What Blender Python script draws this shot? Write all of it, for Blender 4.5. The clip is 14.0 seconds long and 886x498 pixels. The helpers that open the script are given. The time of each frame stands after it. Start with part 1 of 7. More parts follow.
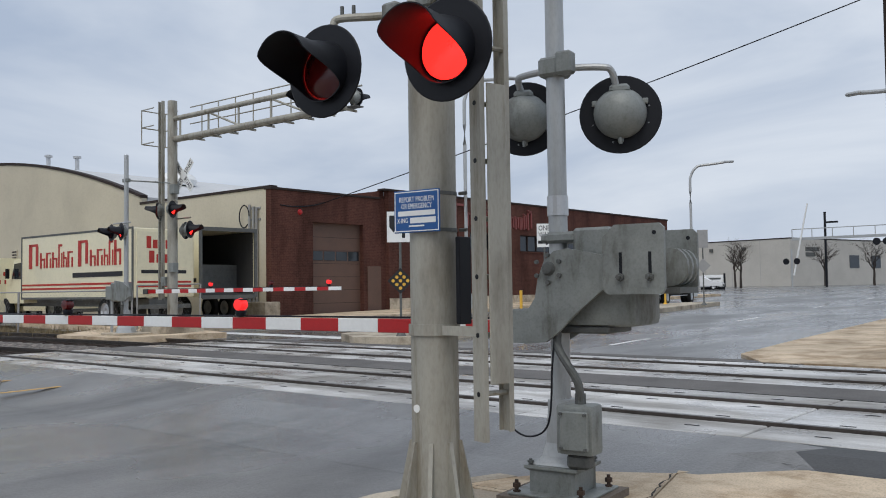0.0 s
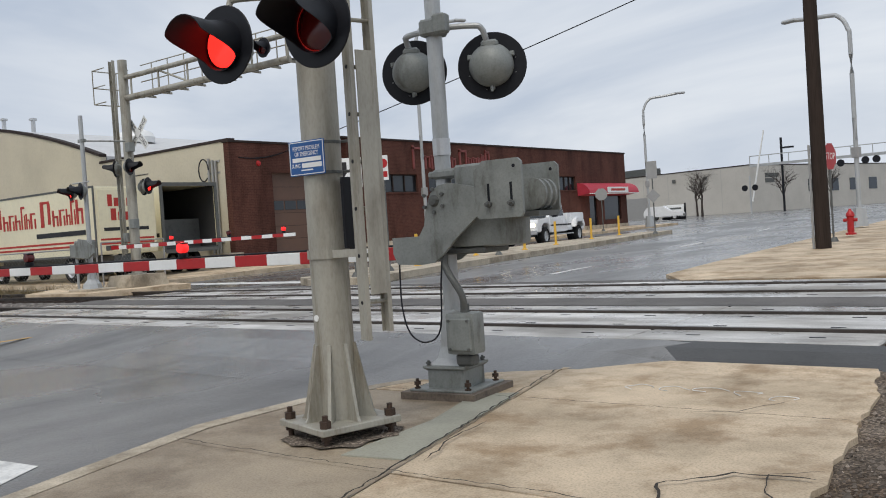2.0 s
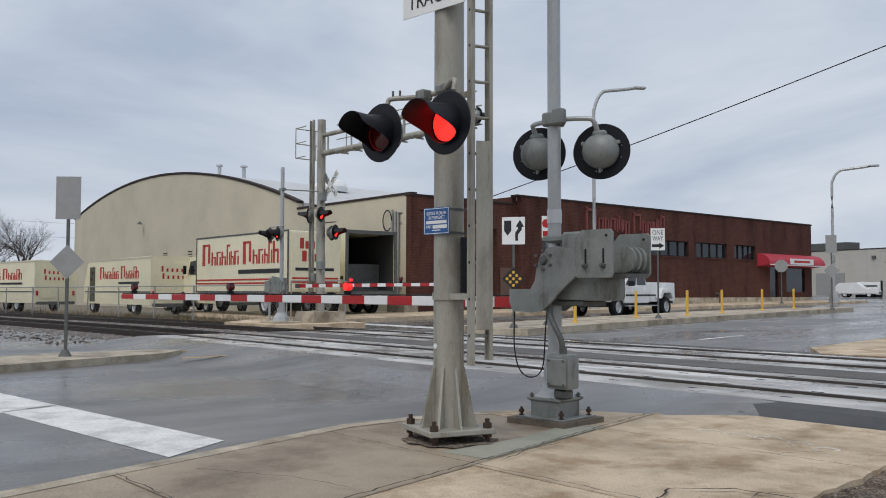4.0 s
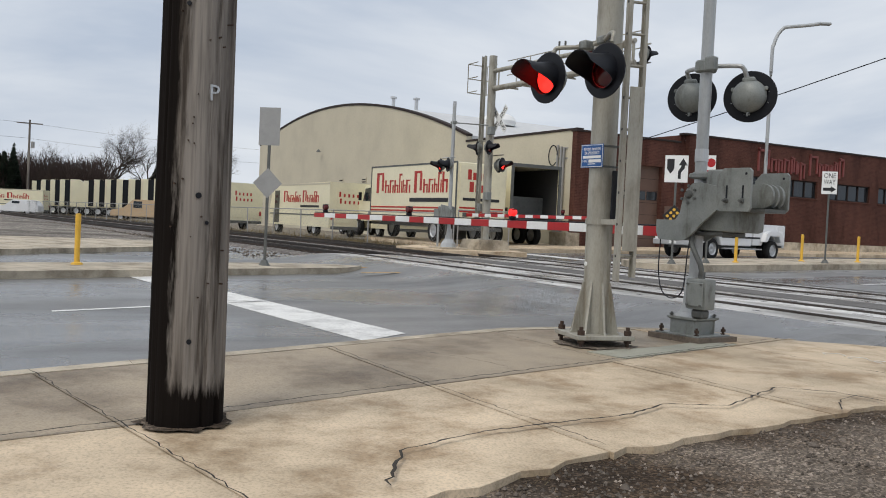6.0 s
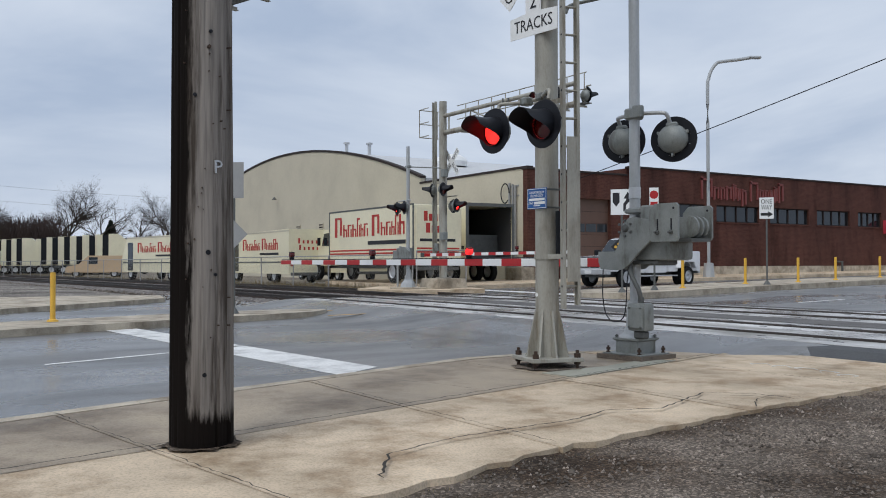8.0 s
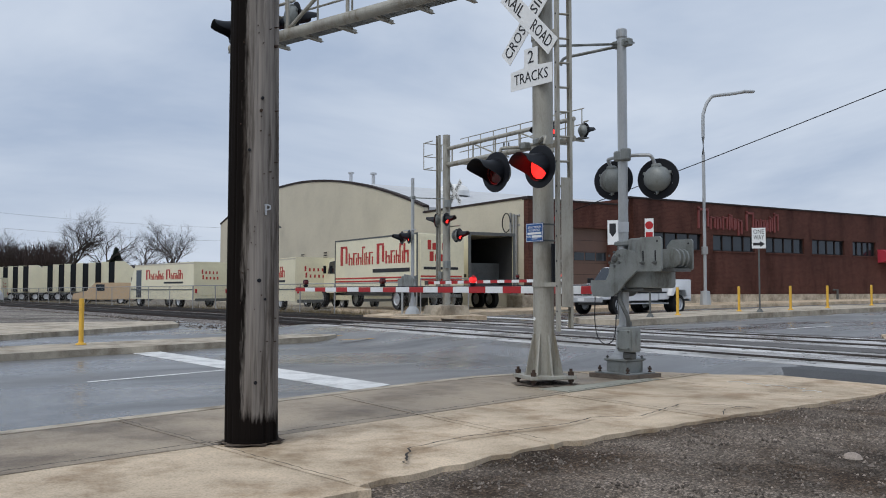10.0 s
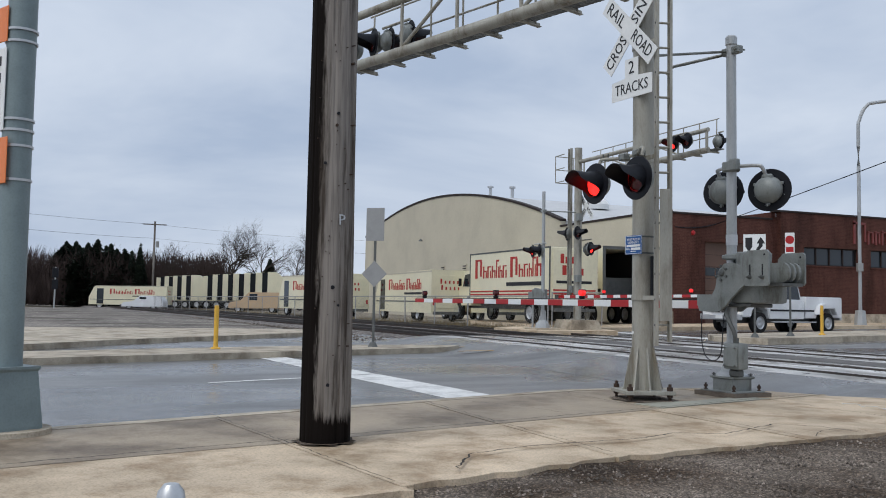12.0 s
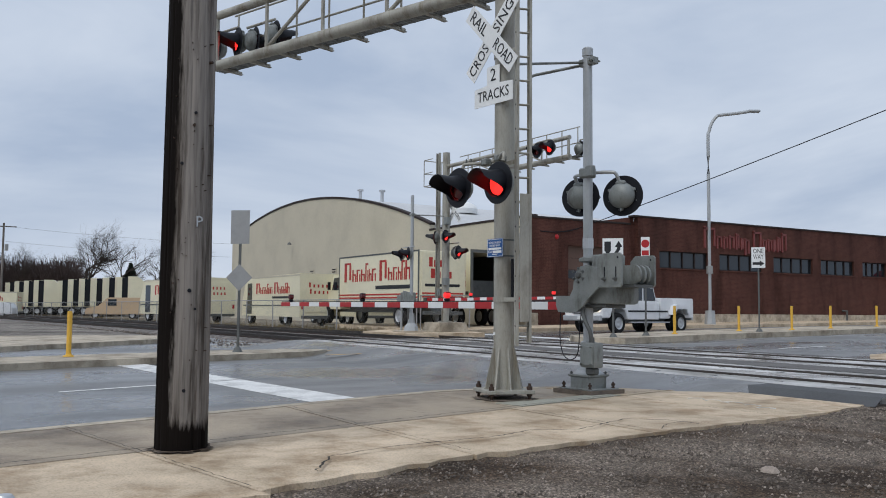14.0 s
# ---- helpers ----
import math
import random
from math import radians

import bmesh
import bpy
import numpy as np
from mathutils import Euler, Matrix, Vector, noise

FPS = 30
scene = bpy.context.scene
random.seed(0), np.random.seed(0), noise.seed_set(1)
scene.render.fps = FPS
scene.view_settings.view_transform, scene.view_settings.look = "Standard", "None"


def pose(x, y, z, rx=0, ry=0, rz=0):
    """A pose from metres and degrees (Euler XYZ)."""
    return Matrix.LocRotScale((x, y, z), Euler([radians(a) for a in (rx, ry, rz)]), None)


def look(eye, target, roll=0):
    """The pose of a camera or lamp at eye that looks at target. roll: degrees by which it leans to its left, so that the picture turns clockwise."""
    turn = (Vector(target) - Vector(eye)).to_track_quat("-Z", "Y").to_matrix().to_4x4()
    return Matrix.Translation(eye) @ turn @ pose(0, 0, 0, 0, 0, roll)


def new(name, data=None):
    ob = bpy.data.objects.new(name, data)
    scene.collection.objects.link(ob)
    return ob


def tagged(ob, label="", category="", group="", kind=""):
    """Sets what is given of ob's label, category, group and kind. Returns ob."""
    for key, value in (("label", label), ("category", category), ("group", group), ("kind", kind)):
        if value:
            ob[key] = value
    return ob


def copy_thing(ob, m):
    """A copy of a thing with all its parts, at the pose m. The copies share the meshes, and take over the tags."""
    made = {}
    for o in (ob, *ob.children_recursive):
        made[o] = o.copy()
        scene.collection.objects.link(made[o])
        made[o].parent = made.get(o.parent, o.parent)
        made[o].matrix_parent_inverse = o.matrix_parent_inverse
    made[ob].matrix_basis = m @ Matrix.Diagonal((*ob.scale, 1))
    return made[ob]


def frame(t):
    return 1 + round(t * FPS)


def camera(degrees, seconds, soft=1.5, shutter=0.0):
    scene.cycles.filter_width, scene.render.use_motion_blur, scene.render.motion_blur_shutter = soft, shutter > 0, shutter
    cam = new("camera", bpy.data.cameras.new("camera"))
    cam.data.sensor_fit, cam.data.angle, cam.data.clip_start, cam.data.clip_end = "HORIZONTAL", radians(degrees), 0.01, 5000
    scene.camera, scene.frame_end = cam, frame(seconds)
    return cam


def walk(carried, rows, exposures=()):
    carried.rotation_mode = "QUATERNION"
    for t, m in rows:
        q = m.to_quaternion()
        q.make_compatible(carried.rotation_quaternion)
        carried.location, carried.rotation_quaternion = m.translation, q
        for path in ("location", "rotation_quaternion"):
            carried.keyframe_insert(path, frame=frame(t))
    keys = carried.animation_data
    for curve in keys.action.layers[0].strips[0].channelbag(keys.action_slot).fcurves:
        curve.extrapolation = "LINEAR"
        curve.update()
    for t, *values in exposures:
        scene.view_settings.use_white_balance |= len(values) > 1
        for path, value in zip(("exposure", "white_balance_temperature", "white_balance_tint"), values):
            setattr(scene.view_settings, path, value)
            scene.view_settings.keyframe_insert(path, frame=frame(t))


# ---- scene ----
cam = camera(53.3, 14.0, 1.0)
PATH = [
    (0, (0.901, 1.017, 1.448), (-0.386, 2.545, 1.535), -0.8),
    (0.5, (1.055, 0.903, 1.448), (-0.248, 2.419, 1.51), -0.9),
    (1, (1.429, 0.828, 1.368), (0.088, 2.31, 1.437), -0.8),
    (1.5, (1.723, 0.661, 1.342), (0.386, 2.149, 1.375), -1.7),
    (2, (2.014, 0.533, 1.329), (0.772, 2.1, 1.286), -3.8),
    (2.5, (2.413, 0.38, 1.299), (1.138, 1.92, 1.258), -3.8),
    (3, (2.748, 0.163, 1.248), (1.313, 1.556, 1.265), -0.0),
    (3.2, (2.897, 0.09, 1.262), (1.419, 1.436, 1.308), -0.0),
    (5.3, (4.26, -0.799, 1.181), (2.672, 0.415, 1.255), 1.9),
    (5.5, (4.334, -0.886, 1.145), (2.706, 0.276, 1.159), 2.8),
    (6, (4.594, -0.963, 1.14), (2.855, 0.023, 1.08), 2.7),
    (6.5, (4.802, -1.068, 1.145), (3.081, -0.048, 1.119), 1.8),
    (7, (5.026, -1.208, 1.17), (3.385, -0.067, 1.24), -0.6),
    (7.5, (5.266, -1.353, 1.148), (3.587, -0.268, 1.207), -0.3),
    (7.7, (5.31, -1.406, 1.15), (3.619, -0.338, 1.182), -0.1),
    (9.8, (6.281, -2.175, 1.137), (4.588, -1.113, 1.214), 0.0),
    (10, (6.316, -2.174, 1.142), (4.625, -1.11, 1.237), -0.0),
    (10.5, (6.448, -2.019, 1.128), (4.751, -0.968, 1.251), -0.4),
    (11, (6.544, -1.909, 1.121), (4.848, -0.856, 1.241), 0.1),
    (11.5, (6.583, -1.857, 1.125), (4.835, -0.894, 1.252), -0.2),
    (12, (6.705, -1.692, 1.106), (4.863, -0.923, 1.23), 1.0),
    (12.5, (6.775, -1.661, 1.104), (4.928, -0.904, 1.236), 0.9),
    (13, (6.783, -1.716, 1.107), (5.012, -0.798, 1.26), -0.1),
    (13.5, (6.76, -1.697, 1.119), (5.053, -0.666, 1.274), -0.6),
    (14, (6.785, -1.645, 1.095), (5.075, -0.616, 1.231), 0.5),
]
walk(cam, [(t, look(eye, target, roll)) for t, eye, target, roll in PATH],
     [(0.0, 0.05, 6500, 10), (1.5, 0.03, 6600, 10), (2.0, 0.15, 6800, 10), (2.5, 0.24, 6950, 10), (3.0, 0.05, 6700, 10), (4.2, 0.0, 6600, 10), (5.5, -0.04, 6550, 10),
      (6.0, 0.2, 6900, 10), (6.5, 0.24, 6900, 10), (7.0, 0.1, 6650, 10), (7.5, 0.05, 6350, 10), (10.0, 0.0, 6300, 10), (10.5, 0.0, 6300, 10), (11.5, 0.05, 6300, 10), (14.0, 0.0, 6300, 10)])
# world: dull overcast sky with a weak wide sun
world = bpy.data.worlds.new("overcast_sky")
scene.world = world
world.use_nodes = True


def sky_nodes():
    nt = world.node_tree
    nt.nodes.clear()
    out = nt.nodes.new("ShaderNodeOutputWorld")
    bg = nt.nodes.new("ShaderNodeBackground")
    sky = nt.nodes.new("ShaderNodeTexSky")
    sky.sky_type, sky.sun_disc, sky.sun_elevation, sky.sun_rotation = "NISHITA", False, radians(48), radians(200)
    sky.dust_density, sky.air_density = 4.0, 1.0
    tc = nt.nodes.new("ShaderNodeTexCoord")
    mp = nt.nodes.new("ShaderNodeMapping")
    mp.inputs["Scale"].default_value = (1.0, 1.0, 3.4)
    n1 = nt.nodes.new("ShaderNodeTexNoise")
    n1.inputs["Scale"].default_value, n1.inputs["Detail"].default_value, n1.inputs["Roughness"].default_value = 1.5, 6, 0.55
    n1.inputs["Distortion"].default_value = 0.5
    ramp = nt.nodes.new("ShaderNodeValToRGB")
    ramp.color_ramp.elements[0].position, ramp.color_ramp.elements[0].color = 0.36, (0.46, 0.55, 0.70, 1)
    ramp.color_ramp.elements[1].position, ramp.color_ramp.elements[1].color = 0.64, (0.76, 0.825, 0.92, 1)
    scale = nt.nodes.new("ShaderNodeMixRGB")
    scale.blend_type, scale.inputs[0].default_value = "MULTIPLY", 1.0
    scale.inputs[2].default_value = (CLOUD, CLOUD, CLOUD, 1)
    mix = nt.nodes.new("ShaderNodeMixRGB")
    mix.inputs[0].default_value = 0.94
    L = nt.links.new
    L(tc.outputs["Generated"], mp.inputs["Vector"])
    L(mp.outputs["Vector"], n1.inputs["Vector"])
    L(n1.outputs["Fac"], ramp.inputs["Fac"])
    L(ramp.outputs["Color"], scale.inputs[1])
    L(sky.outputs["Color"], mix.inputs[1])
    L(scale.outputs["Color"], mix.inputs[2])
    L(mix.outputs["Color"], bg.inputs["Color"])
    bg.inputs["Strength"].default_value = 0.1
    L(bg.outputs["Background"], out.inputs["Surface"])


CLOUD = 9.0
sky_nodes()
sun = new("sun", bpy.data.lights.new("sun", "SUN"))
sun.data.energy, sun.data.angle, sun.data.color = 1.4, radians(35), (1.0, 0.96, 0.9)
sun.matrix_world = look((6, -14, 22), (0, 0, 0))
scene.view_settings.exposure = 0.0


# ---- materials ----
def ramp_colors(nt, fac, stops):
    r = nt.nodes.new("ShaderNodeValToRGB")
    els = r.color_ramp.elements
    while len(els) < len(stops):
        els.new(0.5)
    for e, (p, c) in zip(els, stops):
        e.position, e.color = p, (*c, 1)
    nt.links.new(fac, r.inputs["Fac"])
    return r.outputs["Color"]


def material(name, color, rough=0.6, metal=0.0, vary=0.25, scale=3.0, fine=60.0, bump=0.15, tint=None, stretch=(1, 1, 1), per_piece=0.0,
             wet=None, island=0.0, cells=0.0, bricks=False, emit=None, strength=0.0, spec=0.5, coat=0.0, stain=None):
    """A surface with a base colour that varies at two scales and a fine relief. tint: the colour of its stains. wet: patches of lower roughness."""
    m = bpy.data.materials.new(name)
    m.use_nodes = True
    nt = m.node_tree
    b = nt.nodes["Principled BSDF"]
    L = nt.links.new
    tc = nt.nodes.new("ShaderNodeTexCoord")
    geo = nt.nodes.new("ShaderNodeNewGeometry")
    mp = nt.nodes.new("ShaderNodeMapping")
    mp.inputs["Scale"].default_value = stretch
    L(geo.outputs["Position"], mp.inputs["Vector"])
    big = nt.nodes.new("ShaderNodeTexNoise")
    big.inputs["Scale"].default_value, big.inputs["Detail"].default_value, big.inputs["Roughness"].default_value = scale, 6, 0.62
    small = nt.nodes.new("ShaderNodeTexNoise")
    small.inputs["Scale"].default_value, small.inputs["Detail"].default_value = fine, 4
    L(mp.outputs["Vector"], big.inputs["Vector"])
    L(mp.outputs["Vector"], small.inputs["Vector"])
    lo = tuple(c * (1 - vary) for c in color) if tint is None else tint
    hi = tuple(min(1, c * (1 + vary * 0.6)) for c in color)
    c1 = ramp_colors(nt, big.outputs["Fac"], [(0.3, lo), (0.52, color), (0.75, hi)])
    grain = nt.nodes.new("ShaderNodeMixRGB")
    grain.blend_type, grain.inputs[0].default_value = "MULTIPLY", min(1, vary * 1.6)
    L(c1, grain.inputs[1])
    L(ramp_colors(nt, small.outputs["Fac"], [(0.3, (0.55, 0.55, 0.55)), (0.55, (1, 1, 1))]), grain.inputs[2])
    col = grain.outputs[0]
    if stain:
        # stain: scale, stretch, low and high threshold, colour it multiplies by
        sm = nt.nodes.new("ShaderNodeMapping")
        sm.inputs["Scale"].default_value = stain[1]
        L(geo.outputs["Position"], sm.inputs["Vector"])
        sn = nt.nodes.new("ShaderNodeTexNoise")
        sn.inputs["Scale"].default_value, sn.inputs["Detail"].default_value, sn.inputs["Roughness"].default_value = stain[0], 9, 0.68
        L(sm.outputs["Vector"], sn.inputs["Vector"])
        sx = nt.nodes.new("ShaderNodeMixRGB")
        sx.blend_type, sx.inputs[0].default_value = "MULTIPLY", 1.0
        L(col, sx.inputs[1])
        L(ramp_colors(nt, sn.outputs["Fac"], [(stain[2], stain[4]), (stain[3], (1, 1, 1)), (stain[3] + 0.18, (1.12, 1.12, 1.12))]), sx.inputs[2])
        col = sx.outputs[0]
    if per_piece:
        info = nt.nodes.new("ShaderNodeObjectInfo")
        add = nt.nodes.new("ShaderNodeMixRGB")
        add.blend_type, add.inputs[0].default_value = "MULTIPLY", 1.0
        L(col, add.inputs[1])
        L(ramp_colors(nt, info.outputs["Random"], [(0.0, (1 - per_piece,) * 3), (1.0, (1 + per_piece,) * 3)]), add.inputs[2])
        col = add.outputs[0]
    if cells:
        vor = nt.nodes.new("ShaderNodeTexVoronoi")
        vor.inputs["Scale"].default_value = cells
        L(geo.outputs["Position"], vor.inputs["Vector"])
        bw = nt.nodes.new("ShaderNodeRGBToBW")
        L(vor.outputs["Color"], bw.inputs[0])
        vm = nt.nodes.new("ShaderNodeMixRGB")
        vm.blend_type, vm.inputs[0].default_value = "MULTIPLY", 0.9
        L(col, vm.inputs[1])
        L(ramp_colors(nt, bw.outputs[0], [(0.15, (0.42, 0.41, 0.40)), (0.6, (0.95, 0.94, 0.92)), (0.82, (2.1, 2.05, 2.0))]), vm.inputs[2])
        col = vm.outputs[0]
    if bricks:
        sep = nt.nodes.new("ShaderNodeSeparateXYZ")
        add2 = nt.nodes.new("ShaderNodeMath")
        com = nt.nodes.new("ShaderNodeCombineXYZ")
        L(geo.outputs["Position"], sep.inputs[0])
        L(sep.outputs[0], add2.inputs[0])
        L(sep.outputs[1], add2.inputs[1])
        L(add2.outputs[0], com.inputs[0])
        L(sep.outputs[2], com.inputs[1])
        br = nt.nodes.new("ShaderNodeTexBrick")
        for key, v in (("Scale", 1.0), ("Mortar Size", 0.008), ("Brick Width", 0.21), ("Row Height", 0.073), ("Mortar Smooth", 0.3)):
            br.inputs[key].default_value = v
        br.inputs["Color1"].default_value, br.inputs["Color2"].default_value, br.inputs["Mortar"].default_value = (0.8, 0.8, 0.8, 1), (1.15, 1.1, 1.1, 1), (1.35, 1.5, 1.55, 1)
        L(com.outputs[0], br.inputs["Vector"])
        vm = nt.nodes.new("ShaderNodeMixRGB")
        vm.blend_type, vm.inputs[0].default_value = "MULTIPLY", 0.9
        L(col, vm.inputs[1])
        L(br.outputs["Color"], vm.inputs[2])
        col = vm.outputs[0]
    if island:
        im = nt.nodes.new("ShaderNodeMixRGB")
        im.blend_type, im.inputs[0].default_value = "MULTIPLY", 1.0
        L(col, im.inputs[1])
        L(ramp_colors(nt, geo.outputs["Random Per Island"], [(0.0, (1 - island,) * 3), (0.8, (1, 1, 1)), (1.0, (1 + island * 2,) * 3)]), im.inputs[2])
        col = im.outputs[0]
    L(col, b.inputs["Base Color"])
    b.inputs["Metallic"].default_value = metal
    b.inputs["Specular IOR Level"].default_value = spec
    b.inputs["Coat Weight"].default_value = coat
    if wet:
        wn = nt.nodes.new("ShaderNodeTexNoise")
        wn.inputs["Scale"].default_value, wn.inputs["Detail"].default_value = wet[0], 5
        wm = nt.nodes.new("ShaderNodeMapping")
        wm.inputs["Scale"].default_value = wet[3] if len(wet) > 3 else (1, 1, 1)
        L(geo.outputs["Position"], wm.inputs["Vector"])
        L(wm.outputs["Vector"], wn.inputs["Vector"])
        rr = nt.nodes.new("ShaderNodeMapRange")
        rr.inputs[1].default_value, rr.inputs[2].default_value = 0.42, 0.6
        rr.inputs[3].default_value, rr.inputs[4].default_value = wet[1], wet[2]
        L(wn.outputs["Fac"], rr.inputs[0])
        L(rr.outputs[0], b.inputs["Roughness"])
    else:
        rr = nt.nodes.new("ShaderNodeMapRange")
        rr.inputs[3].default_value, rr.inputs[4].default_value = max(0.03, rough - 0.12), min(1, rough + 0.12)
        L(big.outputs["Fac"], rr.inputs[0])
        L(rr.outputs[0], b.inputs["Roughness"])
    if bump:
        bn = nt.nodes.new("ShaderNodeBump")
        bn.inputs["Strength"].default_value, bn.inputs["Distance"].default_value = bump, 0.01
        L(small.outputs["Fac"], bn.inputs["Height"])
        L(bn.outputs["Normal"], b.inputs["Normal"])
    if emit:
        b.inputs["Emission Color"].default_value, b.inputs["Emission Strength"].default_value = (*emit, 1), strength
    return m


def glass(name, color=(0.02, 0.025, 0.03), rough=0.08):
    m = bpy.data.materials.new(name)
    m.use_nodes = True
    b = m.node_tree.nodes["Principled BSDF"]
    b.inputs["Base Color"].default_value, b.inputs["Roughness"].default_value = (*color, 1), rough
    b.inputs["Specular IOR Level"].default_value = 0.6
    return m


ASPHALT = material("wet_asphalt", (0.178, 0.174, 0.168), vary=0.35, scale=0.5, fine=45, bump=0.35, wet=(0.35, 0.13, 0.44, (1.0, 0.35, 1)), stain=(0.9, (1.0, 0.22, 1), 0.36, 0.54, (0.64, 0.64, 0.64)))
ASPHALT_DARK = material("patch_asphalt", (0.075, 0.077, 0.08), 0.75, vary=0.35, scale=1.2, fine=70, bump=0.5)
CONCRETE = material("damp_concrete", (0.60, 0.482, 0.345), 0.8, vary=0.4, scale=0.8, fine=70, bump=0.35, per_piece=0.08, tint=(0.36, 0.28, 0.185), stain=(1.5, (1, 1, 1), 0.37, 0.52, (0.62, 0.55, 0.47)))
ASPHALT_MID = material("worn_grey_asphalt", (0.125, 0.118, 0.112), 0.8, vary=0.4, scale=1.0, fine=60, bump=0.4)
CONCRETE_WET = material("wet_concrete", (0.37, 0.30, 0.215), 0.6, vary=0.4, scale=0.8, fine=70, bump=0.35, per_piece=0.08, tint=(0.235, 0.185, 0.13), stain=(0.9, (1, 1, 1), 0.36, 0.52, (0.5, 0.45, 0.4)))
KERB = material("kerb_concrete", (0.50, 0.435, 0.34), 0.8, vary=0.35, scale=2.2, fine=60, bump=0.3, per_piece=0.1, stain=(1.2, (1, 1, 1), 0.36, 0.54, (0.5, 0.47, 0.43)))
PANEL = material("crossing_panel_concrete", (0.62, 0.61, 0.59), vary=0.3, scale=1.0, fine=50, bump=0.2, wet=(0.7, 0.18, 0.6), per_piece=0.12, stain=(0.8, (0.35, 1.6, 1), 0.40, 0.58, (0.42, 0.40, 0.37)))
GRAVEL = material("gravel_lot", (0.185, 0.155, 0.128), 0.95, spec=0.15, vary=0.6, scale=0.9, fine=55, bump=1.0, tint=(0.06, 0.048, 0.038), cells=75, stain=(0.8, (1, 1, 1), 0.40, 0.56, (0.45, 0.38, 0.32)))
YARD_GRAVEL = material("pale_yard_gravel", (0.235, 0.215, 0.19), 0.95, vary=0.5, scale=0.8, fine=20, bump=1.0, tint=(0.11, 0.095, 0.08), cells=14, stain=(0.35, (1, 0.5, 1), 0.40, 0.55, (0.4, 0.36, 0.33)))
PEBBLE = material("loose_pebble", (0.20, 0.17, 0.145), 0.9, spec=0.15, vary=0.4, scale=9, fine=80, bump=0.2, island=0.55)
BALLAST = material("ballast", (0.16, 0.145, 0.135), 0.95, vary=0.5, scale=2, fine=22, bump=1.0, cells=18)
GROUND = material("bare_soil_and_dead_grass", (0.19, 0.165, 0.125), 0.95, vary=0.45, scale=0.35, fine=18, bump=0.8, tint=(0.10, 0.085, 0.065), cells=9)
RAIL = material("worn_rail_steel", (0.10, 0.085, 0.075), 0.4, metal=0.7, vary=0.3, scale=5, fine=60, bump=0.1)
PAINT_WHITE = material("road_paint_white", (0.74, 0.74, 0.72), 0.6, vary=0.25, scale=2.5, fine=35, bump=0.15, tint=(0.42, 0.42, 0.41))
PAINT_YELLOW = material("road_paint_yellow", (0.55, 0.33, 0.10), 0.7, vary=0.35, scale=3, fine=40, bump=0.15, tint=(0.22, 0.15, 0.08))
BRICK = material("brown_brick", (0.098, 0.041, 0.031), 0.85, spec=0.2, stain=(0.7, (1, 1, 0.25), 0.36, 0.50, (0.62, 0.58, 0.56)), vary=0.35, scale=0.5, fine=25, bump=0.3, tint=(0.062, 0.026, 0.02), stretch=(1, 1, 0.3), bricks=True)
CREAM = material("cream_painted_block", (0.54, 0.495, 0.39), 0.8, vary=0.12, scale=0.4, fine=15, bump=0.1)
CREAM_TRUCK = material("cream_truck_paint", (0.79, 0.735, 0.53), 0.35, vary=0.08, scale=0.8, fine=10, bump=0.0, coat=0.2)
TRIM = material("dark_parapet_trim", (0.035, 0.025, 0.023), 0.7, spec=0.25, vary=0.2, scale=2, fine=20, bump=0.05)
GALV = material("grey_painted_steel", (0.365, 0.352, 0.305), 0.5, metal=0.25, vary=0.16, scale=4.0, fine=70, bump=0.06, stretch=(1, 1, 0.35), tint=(0.24, 0.22, 0.18), stain=(5.0, (1, 1, 0.12), 0.34, 0.46, (0.62, 0.56, 0.48)))
SILVER = material("silver_painted_mast", (0.44, 0.455, 0.46), 0.42, metal=0.35, vary=0.14, scale=4.0, fine=70, bump=0.06, stretch=(1, 1, 0.35))
CAST = material("cast_grey_housing", (0.235, 0.25, 0.24), 0.5, metal=0.2, vary=0.2, scale=5.0, fine=60, bump=0.1, stain=(4.0, (1, 1, 0.3), 0.36, 0.48, (0.55, 0.52, 0.47)))
DARKSTEEL = material("dark_weathered_steel", (0.13, 0.135, 0.13), 0.6, metal=0.4, vary=0.25, scale=6, fine=60, bump=0.1)
BLACK = material("matt_black_paint", (0.007, 0.008, 0.012), 0.5, spec=0.3, vary=0.15, scale=8, fine=60, bump=0.02)
RUBBER = material("tyre_rubber", (0.02, 0.02, 0.02), 0.85, spec=0.2, vary=0.2, scale=10, fine=60, bump=0.1)
RUST = material("rusty_bolt", (0.075, 0.048, 0.035), 0.8, metal=0.3, vary=0.4, scale=20, fine=90, bump=0.3)
WOOD = material("weathered_pole_wood", (0.235, 0.213, 0.192), 0.9, spec=0.12, vary=0.5, scale=5.0, fine=45, bump=0.6, stretch=(1, 1, 0.045), tint=(0.10, 0.082, 0.068), stain=(9.0, (1, 1, 0.06), 0.40, 0.50, (0.36, 0.33, 0.31)))


